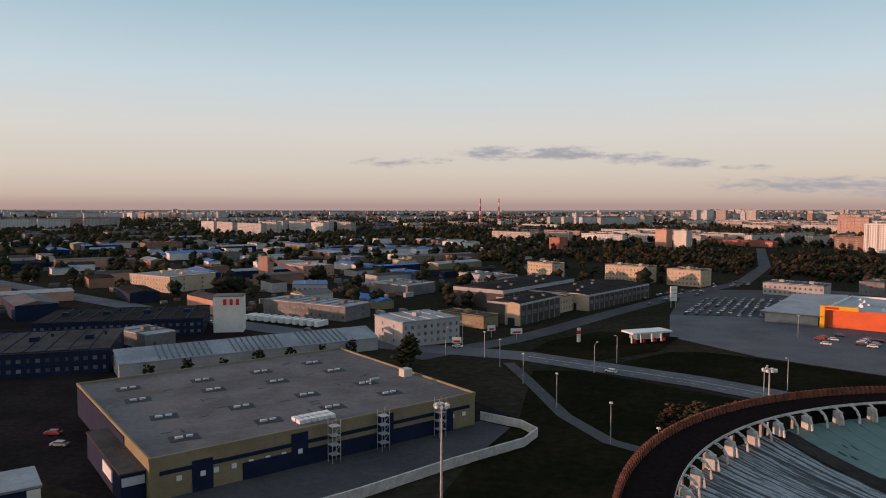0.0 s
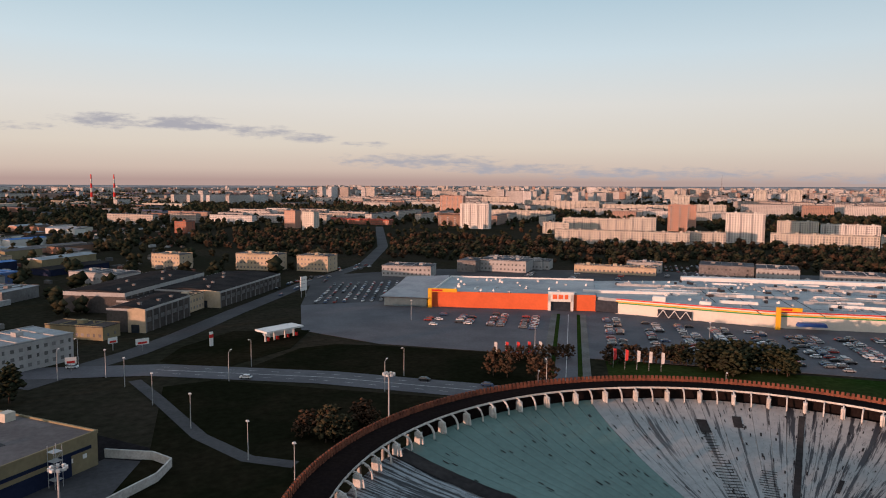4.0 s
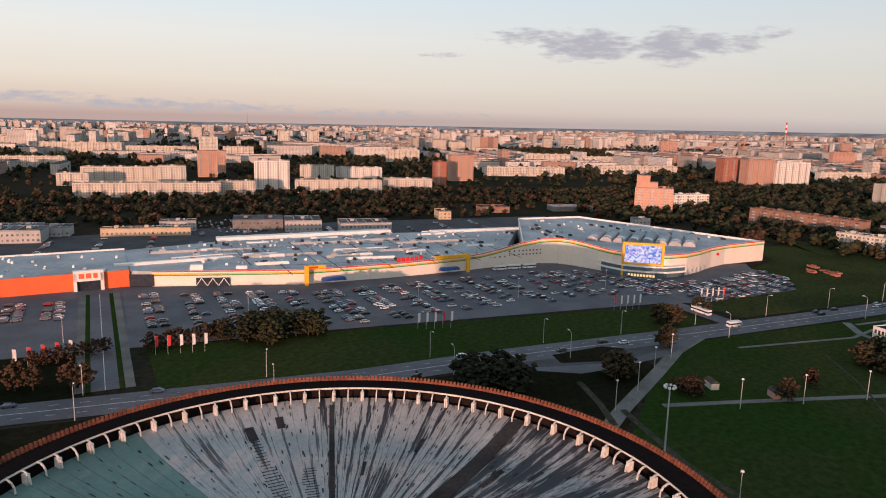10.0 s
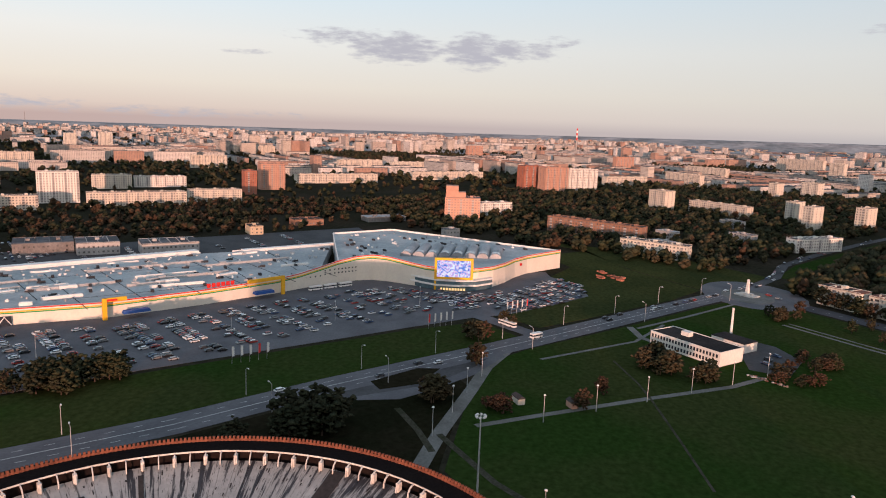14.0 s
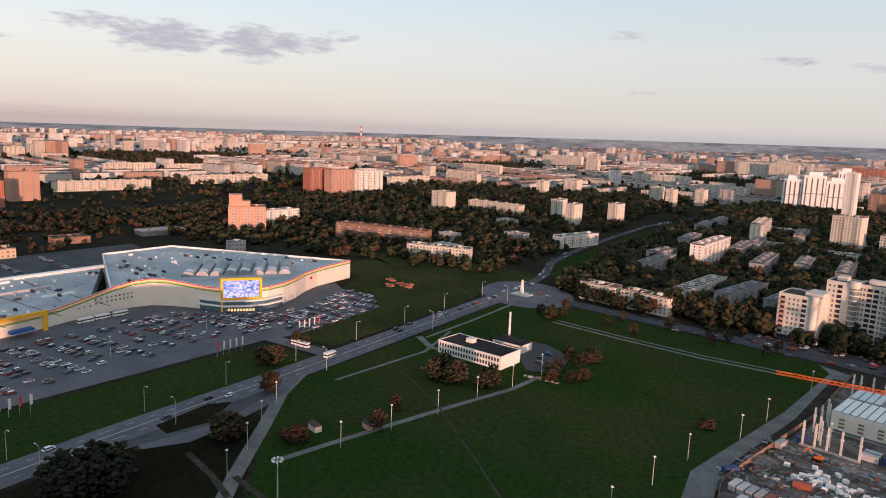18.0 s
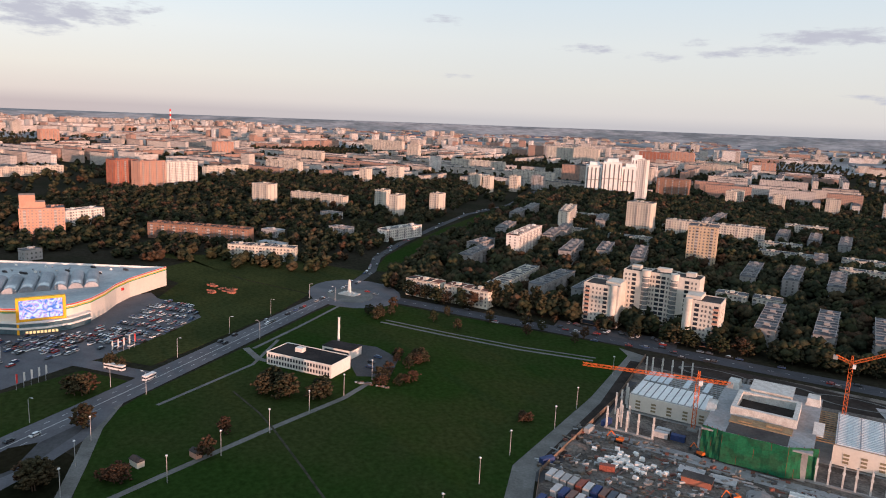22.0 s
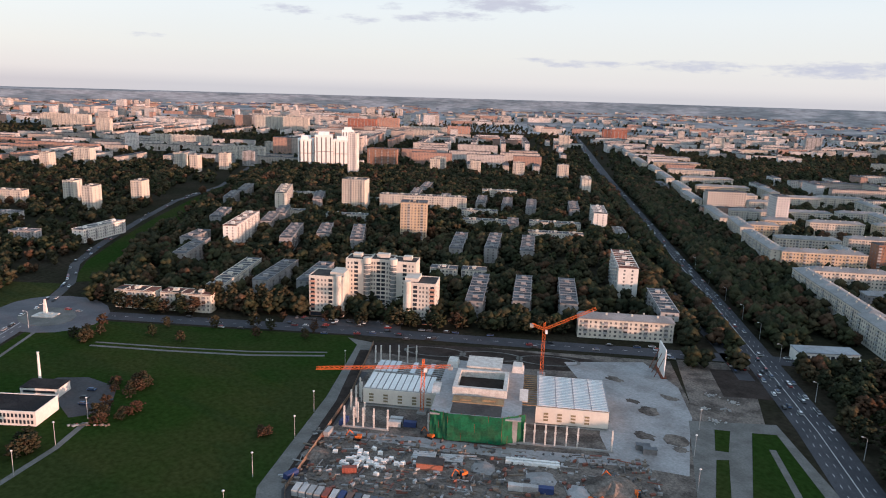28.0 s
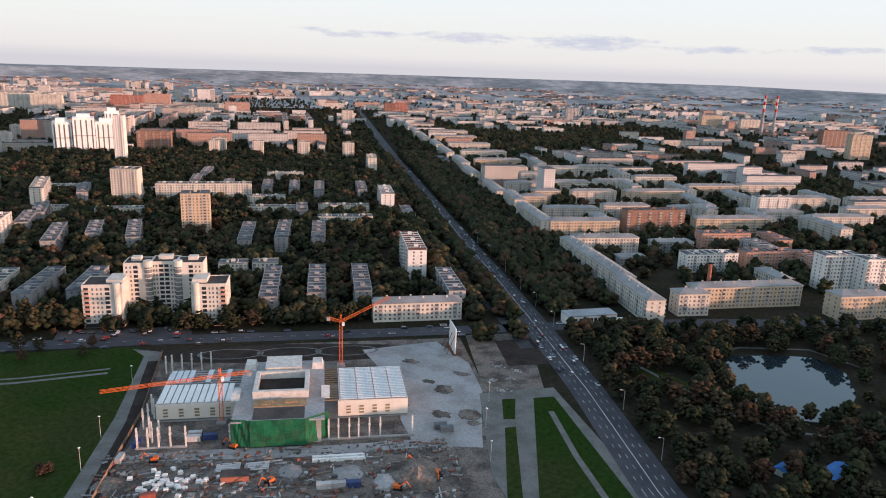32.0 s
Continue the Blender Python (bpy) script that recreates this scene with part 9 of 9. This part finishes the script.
part("timber_deck", Mesh().box(0, 15.5, 12.9, 24, 7, 0.5).box(-6, 15, 13.4, 5, 3, 0.6).box(5, 16, 13.4, 6, 3, 0.8), "timber", nh)
part("sunk_deck", Mesh().box(0, 6, 12.9, 23, 11, 0.15), "brown_felt", nh)
for x0, x1, yy0, yy1, k in ((-20.5, -12.2, 0.4, -1.4, 0), (-12.2, 12.2, -1.6, -1.6, 1), (12.2, 22.4, -1.2, 4.2, 2)):
    m = Mesh()
    n = 9
    for zi in range(9):
        for j in range(n):
            u = j / (n - 1)
            m.v.append((x0 + (x1 - x0) * u, yy0 + (yy1 - yy0) * u - 0.25 * math.sin(j * 1.9 + zi * 0.8) - 0.3, 0.8 + 13.0 * zi / 8))
    for zi in range(8):
        for j in range(n - 1):
            a = zi * n + j
            m.f.append((a, a + 1, a + n + 1, a + n))
    part("scaffold_netting", m, "netting", nh, "green scaffold netting")
    for j in range(5):
        u = j / 4
        xx, yy = x0 + (x1 - x0) * u, yy0 + (yy1 - yy0) * u
        part("scaffold_pole", Mesh().tube([(xx, yy - 0.1, 0), (xx, yy - 0.1, 14.3)], 0.09, 5), "rust", nh)
lv = Mesh().box(0, -0.72, 0, 24, 0.1, 0.12).data("scaffold_ledger", "netting")
for z in (4, 7.2, 10.4):
    part("scaffold_ledger", lv, None, nh, at=pose(0, -1.35, z))
for sx in (-1, 1):
    part("roof_stair", Mesh().add([(sx * 19, 20, 12.9), (sx * 23, 20, 12.9), (sx * 23, 28, 15.5), (sx * 19, 28, 15.5), (sx * 19, 20, 12.4), (sx * 23, 20, 12.4), (sx * 23, 28, 15.0), (sx * 19, 28, 15.0)], [(0, 1, 2, 3), (7, 6, 5, 4), (0, 4, 5, 1), (1, 5, 6, 2), (2, 6, 7, 3), (3, 7, 4, 0)]), "white_concrete", nh, "sloping concrete stair block")
    part("roof_stair", Mesh().box(sx * 17, 58, 12.9, 6, 9, 3.2, 0, 0.8), "white_concrete", nh)
cl_d = Mesh().box(0, 0, 0, 0.7, 0.7, 10.5).box(0, 0, 6.6, 1.1, 1.1, 0.5).data("column", "white_concrete")
for x in (-61, -56.5, -52, -47, -40.5, -21.5, 17.0, 22.4, 26.8, 31.7, 36, 41, 46, 61):
    part("column", cl_d, None, nh, at=pose(x, 2.7, 0))
for x, y in ((-65, 83), (-62, 84), (-57, 85), (-52, 86), (-47, 87), (-42, 88), (-62.6, 21), (-61.5, 26), (-60, 31), (-62, 36), (-56, 8), (-53, 9), (-58, 13)):
    part("column", cl_d, None, nh, at=pose(x, y, 0))
for x, l in ((39, 46), (-51, 22)):
    part("frame_beam", Mesh().box(x, 2.7, 0.0, l, 1.0, 0.8), "concrete", nh)


def lattice(m, a, b, w, n):
    """A square lattice boom from a to b."""
    a, b = Vector(a), Vector(b)
    d = (b - a).normalized()
    s = d.cross(Vector((0, 0, 1)) if abs(d.z) < 0.9 else Vector((1, 0, 0))).normalized() * w / 2
    u = d.cross(s).normalized() * w / 2
    cor = [s + u, s - u, -s - u, -s + u]
    for c in cor:
        m.beam(a + c, b + c, 0.13)
    for i in range(n):
        p, q = a + (b - a) * i / n, a + (b - a) * (i + 1) / n
        for k in range(4):
            m.beam(p + cor[k], q + cor[(k + 1) % 4], 0.1)
    return m


def tower_crane(x, y, h, tip, tail, label):
    cx, cy = site(x, y)
    t = thing("tower_crane", cx, cy, 0, SYAW, label, "crane", "tower cranes")
    part("base", Mesh().box(0, 0, 0, 4.5, 4.5, 0.9), "concrete", t)
    part("mast", lattice(Mesh(), (0, 0, 0.8), (0, 0, h), 1.6, int(h / 2)), "crane_orange", t, "orange lattice mast")
    part("jib", lattice(Mesh(), (0, 0, h), tip, 1.2, 22), "crane_orange", t, "orange lattice jib")
    part("counter_jib", lattice(Mesh(), (0, 0, h), tail, 1.2, 6), "crane_orange", t)
    part("counterweight", Mesh().box(tail[0], tail[1], tail[2] - 1.6, 2.0, 2.0, 1.8), "concrete", t)
    part("cab", Mesh().box(1.3, -0.8, h - 2.2, 1.4, 1.6, 1.9), "white_panel", t)
    part("apex", lattice(Mesh(), (0, 0, h), (0, 0, h + 4), 0.8, 3), "crane_orange", t)
    return t


tower_crane(-28, 24.5, 24.0, (-49.4, -12.5, 24.0), (13, 3.3, 24.0), "orange tower crane over the unfinished hall")
tower_crane(29.9, 86, 27.0, (27, -3, 42), (-7, 1, 29), "orange luffing crane behind the unfinished hall")
# big white board on the apron
bx = thing("white_screen_board", 167, -364.5, 0, -51.3, "tall white board standing on the gravel apron", "board")
part("board", Mesh().box(0, 0, 1.0, 17, 0.6, 16), "white_panel", bx)
for x in (-7, 0, 7):
    part("strut", Mesh().beam((x, 0.4, 12), (x, 5, 0), 0.3), "rust", bx)
part("footing", Mesh().box(0, 0, 0, 18, 3, 1.0), "rust", bx)
# fence along the path, container rows, heaps and clutter
fence = thing("site_fence", 0, 0, 0, 0, "rust-brown sheet fence round the building site", "fence")
fpts = [(311, -271), (261, -213), (209, -139), (113, -73)]
fp2 = Mesh().box(0, 0, 0.05, 2.45, 0.12, 2.1).data("fence_panel", "fence_brown")
for a, b in zip(fpts, fpts[1:]):
    ln, yw = along(a, b)
    n = int(ln / 2.5)
    for k in range(n):
        u = (k + 0.5) / n
        part("fence_panel", fp2, None, fence, at=local(a[0] + (b[0] - a[0]) * u, a[1] + (b[1] - a[1]) * u, yw))
solid("fence_bed", ribbon([(306, -260), (258, -205), (214, -144)], 6, 0.14), "dark_soil", "dark planting bed along the fence", "ground")
cp_ = [(-3 + 0.3 * k, (-1.2 if k % 2 else -1.26)) for k in range(21)]
cont_d = slab(cp_ + [(x, -y) for x, y in reversed(cp_)], 0.1, 2.6)
cont_d = cont_d.data("container", "container_col")
door_d = Mesh().box(3.03, 0, 0.2, 0.08, 2.2, 2.2).data("door", "vent_dark")
con_n = 0


def container(x, y, yaw, z=0.02):
    global con_n
    cx, cy = site(x, y)
    t = thing("site_container", cx, cy, z, SYAW + yaw, "corrugated steel site container on dirt", "container", "site containers")
    part("body", cont_d, None, t)
    part("door", door_d, None, t)


for k in range(13):
    container(-64 + k * 3.1, -54 - k * 0.4, 88)
for k in range(14):
    container(-58 + k * 3.2, -64 - k * 0.6, 88)
for k in range(12):
    container(-60 + k * 3.4, -74 - k * 0.5, 88)
for k in range(7):
    container(-6 + k * 6.6, -60 + (k % 2) * 1.0, 0)
for k in range(9):
    container(-14 + k * 6.6, -67, 0)
for x, y, yw in ((-62, 6, 80), (-38, 8, 0), (-31, 9, 0), (-38, 12, 0), (-66, -6, 84), (-70, -44, 60), (20, -36, 0), (26, -36, 0), (32, -36, 0), (-48, -36, 15)):
    container(x, y, yw)
heap = Mesh()
hr = random.Random(77)


def mound(m, x, y, r, h, n=14):
    cx, cy = site(x, y)
    k = len(m.v)
    for ring in range(4):
        for i in range(n):
            a = 6.283 * i / n
            q = r * (1 - ring / 4) * hr.uniform(0.8, 1.15)
            m.v.append((cx + q * math.cos(a), cy + q * math.sin(a), h * (ring / 3.4) ** 0.8 * hr.uniform(0.85, 1.1) - (0.2 if ring == 0 else 0)))
    m.v.append((cx, cy, h))
    for ring in range(3):
        for i in range(n):
            j = (i + 1) % n
            m.f.append((k + ring * n + i, k + ring * n + j, k + (ring + 1) * n + j, k + (ring + 1) * n + i))
    m.f += [(k + 3 * n + i, k + 3 * n + (i + 1) % n, k + 4 * n) for i in range(n)]


for x, y, r, h, mt, lab in ((58, -30, 13, 5.0, "dirt", "brown heap of dug earth"), (46, -34, 7, 2.2, "pale_gravel", "grey heap of loose gravel"), (6, -22, 6, 1.6, "pale_gravel", "grey heap of broken rubble"), (-66, -24, 7, 1.5, "dirt", "low brown earth heap"), (84, 50, 6, 1.2, "dirt", "low brown earth heap"), (92, 20, 7, 1.3, "dirt", "low brown earth heap"), (30, -26, 7, 1.3, "pale_gravel", "grey heap of broken rubble")):
    m = Mesh()
    mound(m, x, y, r, h)
    tagged(new("earth_heap", m.data("earth_heap", mt)), lab, "heap", "heaps on the site")
solid("site_track", Mesh().strip([site(x, -1.5 - 0.8 * math.sin(x * 0.06)) for x in range(-72, 84, 6)], [site(x, -9.5 - 1.4 * math.sin(x * 0.05 + 1)) for x in range(-72, 84, 6)], 0.06), "pale_gravel", "rutted grey track along the unfinished hall", "road")
solid("site_track", Mesh().strip([site(-73 - 0.02 * y, y) for y in range(-60, 76, 8)], [site(-66 + 1.5 * math.sin(y * 0.1), y) for y in range(-60, 76, 8)], 0.07), "old_asphalt", "rutted grey track inside the fence", "road")
clut = Mesh()
for k in range(900):
    x, y = hr.uniform(-72, 78), hr.uniform(-50, -2)
    cx, cy = site(x, y)
    if hr.random() < 0.3:
        clut.box(cx, cy, 0.02, hr.uniform(2.5, 8), hr.uniform(0.25, 0.8), hr.uniform(0.15, 0.6), SYAW + hr.choice((0, 0, 90)) + hr.uniform(-14, 14))
    else:
        clut.box(cx, cy, 0.02, hr.uniform(0.6, 2.6), hr.uniform(0.5, 1.6), hr.uniform(0.25, 1.3), SYAW + hr.uniform(0, 90))
solid("site_clutter", clut, "clutter_col", "scattered boards, pallets and rubble on dirt", "clutter", "stuff")
bag_d = Mesh().box(0, 0, 0, 2.2, 1.5, 1.3, 0, 0.85).data("wrapped_pallet", "white_panel")
for k in range(70):
    if k < 46:
        x, y = hr.gauss(-42, 9), hr.gauss(-26, 4.5)
    else:
        x, y = 16 + (k - 46) % 12 * 1.9, -13 - (k - 46) // 12 * 2.4
    cx, cy = site(x, y)
    ob = tagged(new("wrapped_pallet", bag_d), "pallet wrapped in white film on dirt", "pallet", "wrapped pallets")
    ob.matrix_basis = pose(cx, cy, 0.02, 0, 0, SYAW + hr.uniform(-25, 25))
pipe_d = Mesh().tube([(-5, 0, 0.4), (5, 0, 0.4)], 0.4, 8).data("steel_pipe", "galvanised")
for k in range(14):
    cx, cy = site(-20 + (k % 2) * 12, -14 - k * 0.9 % 6)
    ob = tagged(new("steel_pipe", pipe_d), "grey steel pipe lying on dirt", "pipe", "steel pipes")
    ob.matrix_basis = pose(cx, cy, 0.02, 0, 0, SYAW + 4)


def digger(x, y, yaw):
    cx, cy = site(x, y)
    t = thing("excavator", cx, cy, 0.02, yaw, "orange tracked excavator on churned dirt", "excavator", "excavators")
    for s in (-1.1, 1.1):
        part("track", Mesh().box(0, s, 0, 3.6, 0.6, 0.9), "tyre", t)
    part("body", Mesh().box(-0.5, 0, 0.95, 3.0, 2.4, 1.2), "crane_orange", t)
    part("cab", Mesh().box(0.7, 0.6, 0.95, 1.3, 1.1, 1.9), "dark_window", t)
    part("boom", Mesh().beam((0.9, -0.3, 1.8), (3.6, -0.3, 4.2), 0.35).beam((3.6, -0.3, 4.2), (5.2, -0.3, 1.6), 0.3), "crane_orange", t)
    part("bucket", Mesh().box(5.2, -0.3, 0.6, 0.9, 1.0, 1.0, 0, 0.7), "vent_dark", t)


for x, y, yw in ((60, -22, 30), (50, -40, 200), (68, -32, 120), (-20, 0, 10), (-2, -30, 80), (-52, -8, 40)):
    digger(x, y, yw)
wg = thing("workers_hut", *site(-16, -26), 0, SYAW, "brown-roofed brick hut on the site", "hut")
part("wall", Mesh().box(0, 0, 0, 11, 5, 3), "brick_red", wg)
part("roof", Mesh().box(0, 0, 3, 11.6, 5.6, 0.4), "brown_felt", wg)
for i in range(3):
    solid("curved_path", Mesh().strip(*[[(site(-34 + i * 34 + r * 1.5 * math.cos(a * 0.2618), 108 + r * 0.6 * math.sin(a * 0.2618))) for a in range(25)] for r in (12.8, 11.4)], 0.16), "path", "pale curved path in the forecourt", "path")
# forecourt lawns by the avenue
for nm, poly, mt in (
        ("forecourt_paving", [(128, -318), (96, -346), (20, -258), (60, -214), (92, -250)], "path"),
        ("lawn_islet", [(115, -318), (109, -322), (101, -301), (106, -298)], "grass"),
        ("lawn_islet_long", [(102, -290), (98, -294), (70, -231), (77, -231)], "grass"),
        ("lawn_verge", [(101, -328), (92, -335), (34, -262), (68, -243)], "grass")):
    poly_solid(nm, poly, 0.11 if mt == "path" else 0.2, mt, "pale paving before the avenue" if mt == "path" else "green lawn strip in pale paving", "lawn" if mt == "grass" else "pavement")
solid("verge_track", ribbon([(88, -318), (64, -282), (44, -256)], 3, 0.22), "path", "muddy track across a lawn strip", "path")
poly_solid("dark_plot", [(150, -392), (128, -360), (108, -376), (132, -410)], 0.1, "dark_soil", "dark bare plot at the crossroads", "ground")
# ---- by the pond ----
poly_solid("pond_lawn", POND_LAWN, 0.05, "grass", "dark mown glade among park trees", "lawn")
poly_solid("pond", POND, 0.03, "water", "still dark pond among park trees", "water")
for x, y, yw, l in ((-38, -320, 62, 24), (-22, -317, 62, 13), (-52, -300, 60, 10)):
    bh = thing("blue_roofed_pavilion", x, y, 0, yw, "low park pavilion with a bright blue roof", "pavilion", "blue pavilions")
    part("wall", Mesh().box(0, 0, 0, l, 6, 3.0), "pale_plaster", bh)
    part("roof", Mesh().add([(-l / 2 - 0.5, -4, 3), (l / 2 + 0.5, -4, 3), (l / 2 + 0.5, 4, 3), (-l / 2 - 0.5, 4, 3), (-l / 2, 0, 4.6), (l / 2, 0, 4.6)], [(0, 1, 5, 4), (2, 3, 4, 5), (0, 4, 3), (1, 2, 5), (3, 2, 1, 0)]), "blue_roof", bh)
for nm, pts in (("pond_path", [(60, -400), (30, -380), (4, -362), (-20, -358), (-50, -366), (-70, -390), (-74, -430)]), ("pond_path_far", [(30, -440), (10, -466), (-30, -486), (-60, -470)])):
    solid(nm, ribbon(pts, 2.5, 0.08), "path", "pale path round the pond", "path")
cp = thing("corner_pavilion", 108, -460, 0, 221, "white two-storey corner pavilion with dark openings", "pavilion")
part("wall", Mesh().box(0, 0, 0, 36, 13, 7), "white_plaster", cp)
part("roof", Mesh().box(0, 0, 7, 36.6, 13.6, 0.5), "zinc", cp)
for k in range(6):
    part("window", Mesh().box(-1 + k * 3.1, -6.56, 0.8, 2.2, 0.2, 4.6), "dark_window", cp)
    if k < 4:
        part("window", Mesh().box(-16 + k * 3.4, -6.56, 3.6, 2.0, 0.2, 1.8), "dark_window", cp)
stk = thing("boiler_stack", 42, -560, 0, 0, "tall red brick boiler stack", "chimney")
part("shaft", Mesh().tube([(0, 0, 0), (0, 0, 30)], [1.9, 1.3], 10), "brick_red", stk)
part("rim", Mesh().tube([(0, 0, 29.4), (0, 0, 30.2)], 1.5, 10), "dark_rust", stk)



def far_stack(az, d, h, label):
    """A tall power-station stack with red and white bands near its top."""
    t = thing("power_station_stack", d * math.cos(radians(az)), d * math.sin(radians(az)), 0, 0, label, "chimney", "far stacks")
    part("shaft", Mesh().tube([(0, 0, 0), (0, 0, h * 0.6)], [5.0, 3.6], 12), "concrete", t)
    for k in range(5):
        z0, z1 = h * (0.6 + 0.08 * k), h * (0.6 + 0.08 * (k + 1))
        part("band", Mesh().tube([(0, 0, z0), (0, 0, z1)], [3.6 - 0.2 * k, 3.4 - 0.2 * k], 12), ("red_paint", "white_plaster")[k % 2], t)


far_stack(-2.0, 3100, 122, "tall banded power-station stack in the far town")
far_stack(-87.5, 2400, 126, "tall banded power-station stack in the far town")
far_stack(-88.3, 2420, 126, "tall banded power-station stack in the far town")
mst = thing("broadcast_mast", 3000 * math.cos(radians(39)), 3000 * math.sin(radians(39)), 0, 0, "slim grey lattice mast in the far town", "mast")
part("mast", Mesh().tube([(0, 0, 0), (0, 0, 108)], [2.0, 0.5], 4), "works_grey", mst)

# churned ground, puddles of dirt and loose piles between the apron and the avenue
poly_solid("crossing_ground", [(171, -392), (146, -411), (137, -417), (100, -342), (124, -318)], 0.05, "dirt", "churned brown earth beside the avenue", "ground")
drn = random.Random(91)
for x, y, r in [(180, -336, 9), (158, -317, 7), (147, -336, 8), (135, -287, 10), (117, -287, 7), (157, -286, 6)]:
    pts = [(x + r * drn.uniform(0.35, 0.8) * math.cos(k * 0.449), y + 0.6 * r * drn.uniform(0.35, 0.8) * math.sin(k * 0.449)) for k in range(14)]
    poly_solid("mud_patch", pts, 0.115 + 0.004 * (x % 5), "dirt", "brown mud patch on the gravel apron", "ground")
for x, y in [(133, -356), (121, -344), (121, -356), (128, -337), (118, -327)]:
    t = thing("rubble_pile", x, y, 0.03, drn.uniform(0, 360), "low grey-brown pile of rubble on earth", "rubble", "rubble piles")
    m = Mesh()
    for k in range(14):
        clump(m, drn.gauss(0, 1.6), drn.gauss(0, 1.2), 0.3, drn.uniform(0.5, 1.1), drn, 0.7)
    tagged(part("rubble", m, "concrete", t), kind="stuff")
for x, y in ((129, -274), (125, -273)):
    t = thing("site_cabin", x, y, 0.08, 36, "dark grey steel site cabin on gravel", "cabin", "site cabins")
    part("body", Mesh().box(0, 0, 0, 6, 2.6, 2.5), "works_grey", t)
    part("roof", Mesh().box(0, 0, 2.5, 6.3, 2.9, 0.2), "estate_roof", t)
    part("window", Mesh().box(-1, -1.33, 1.0, 1.4, 0.1, 1.0), "dark_window", t)
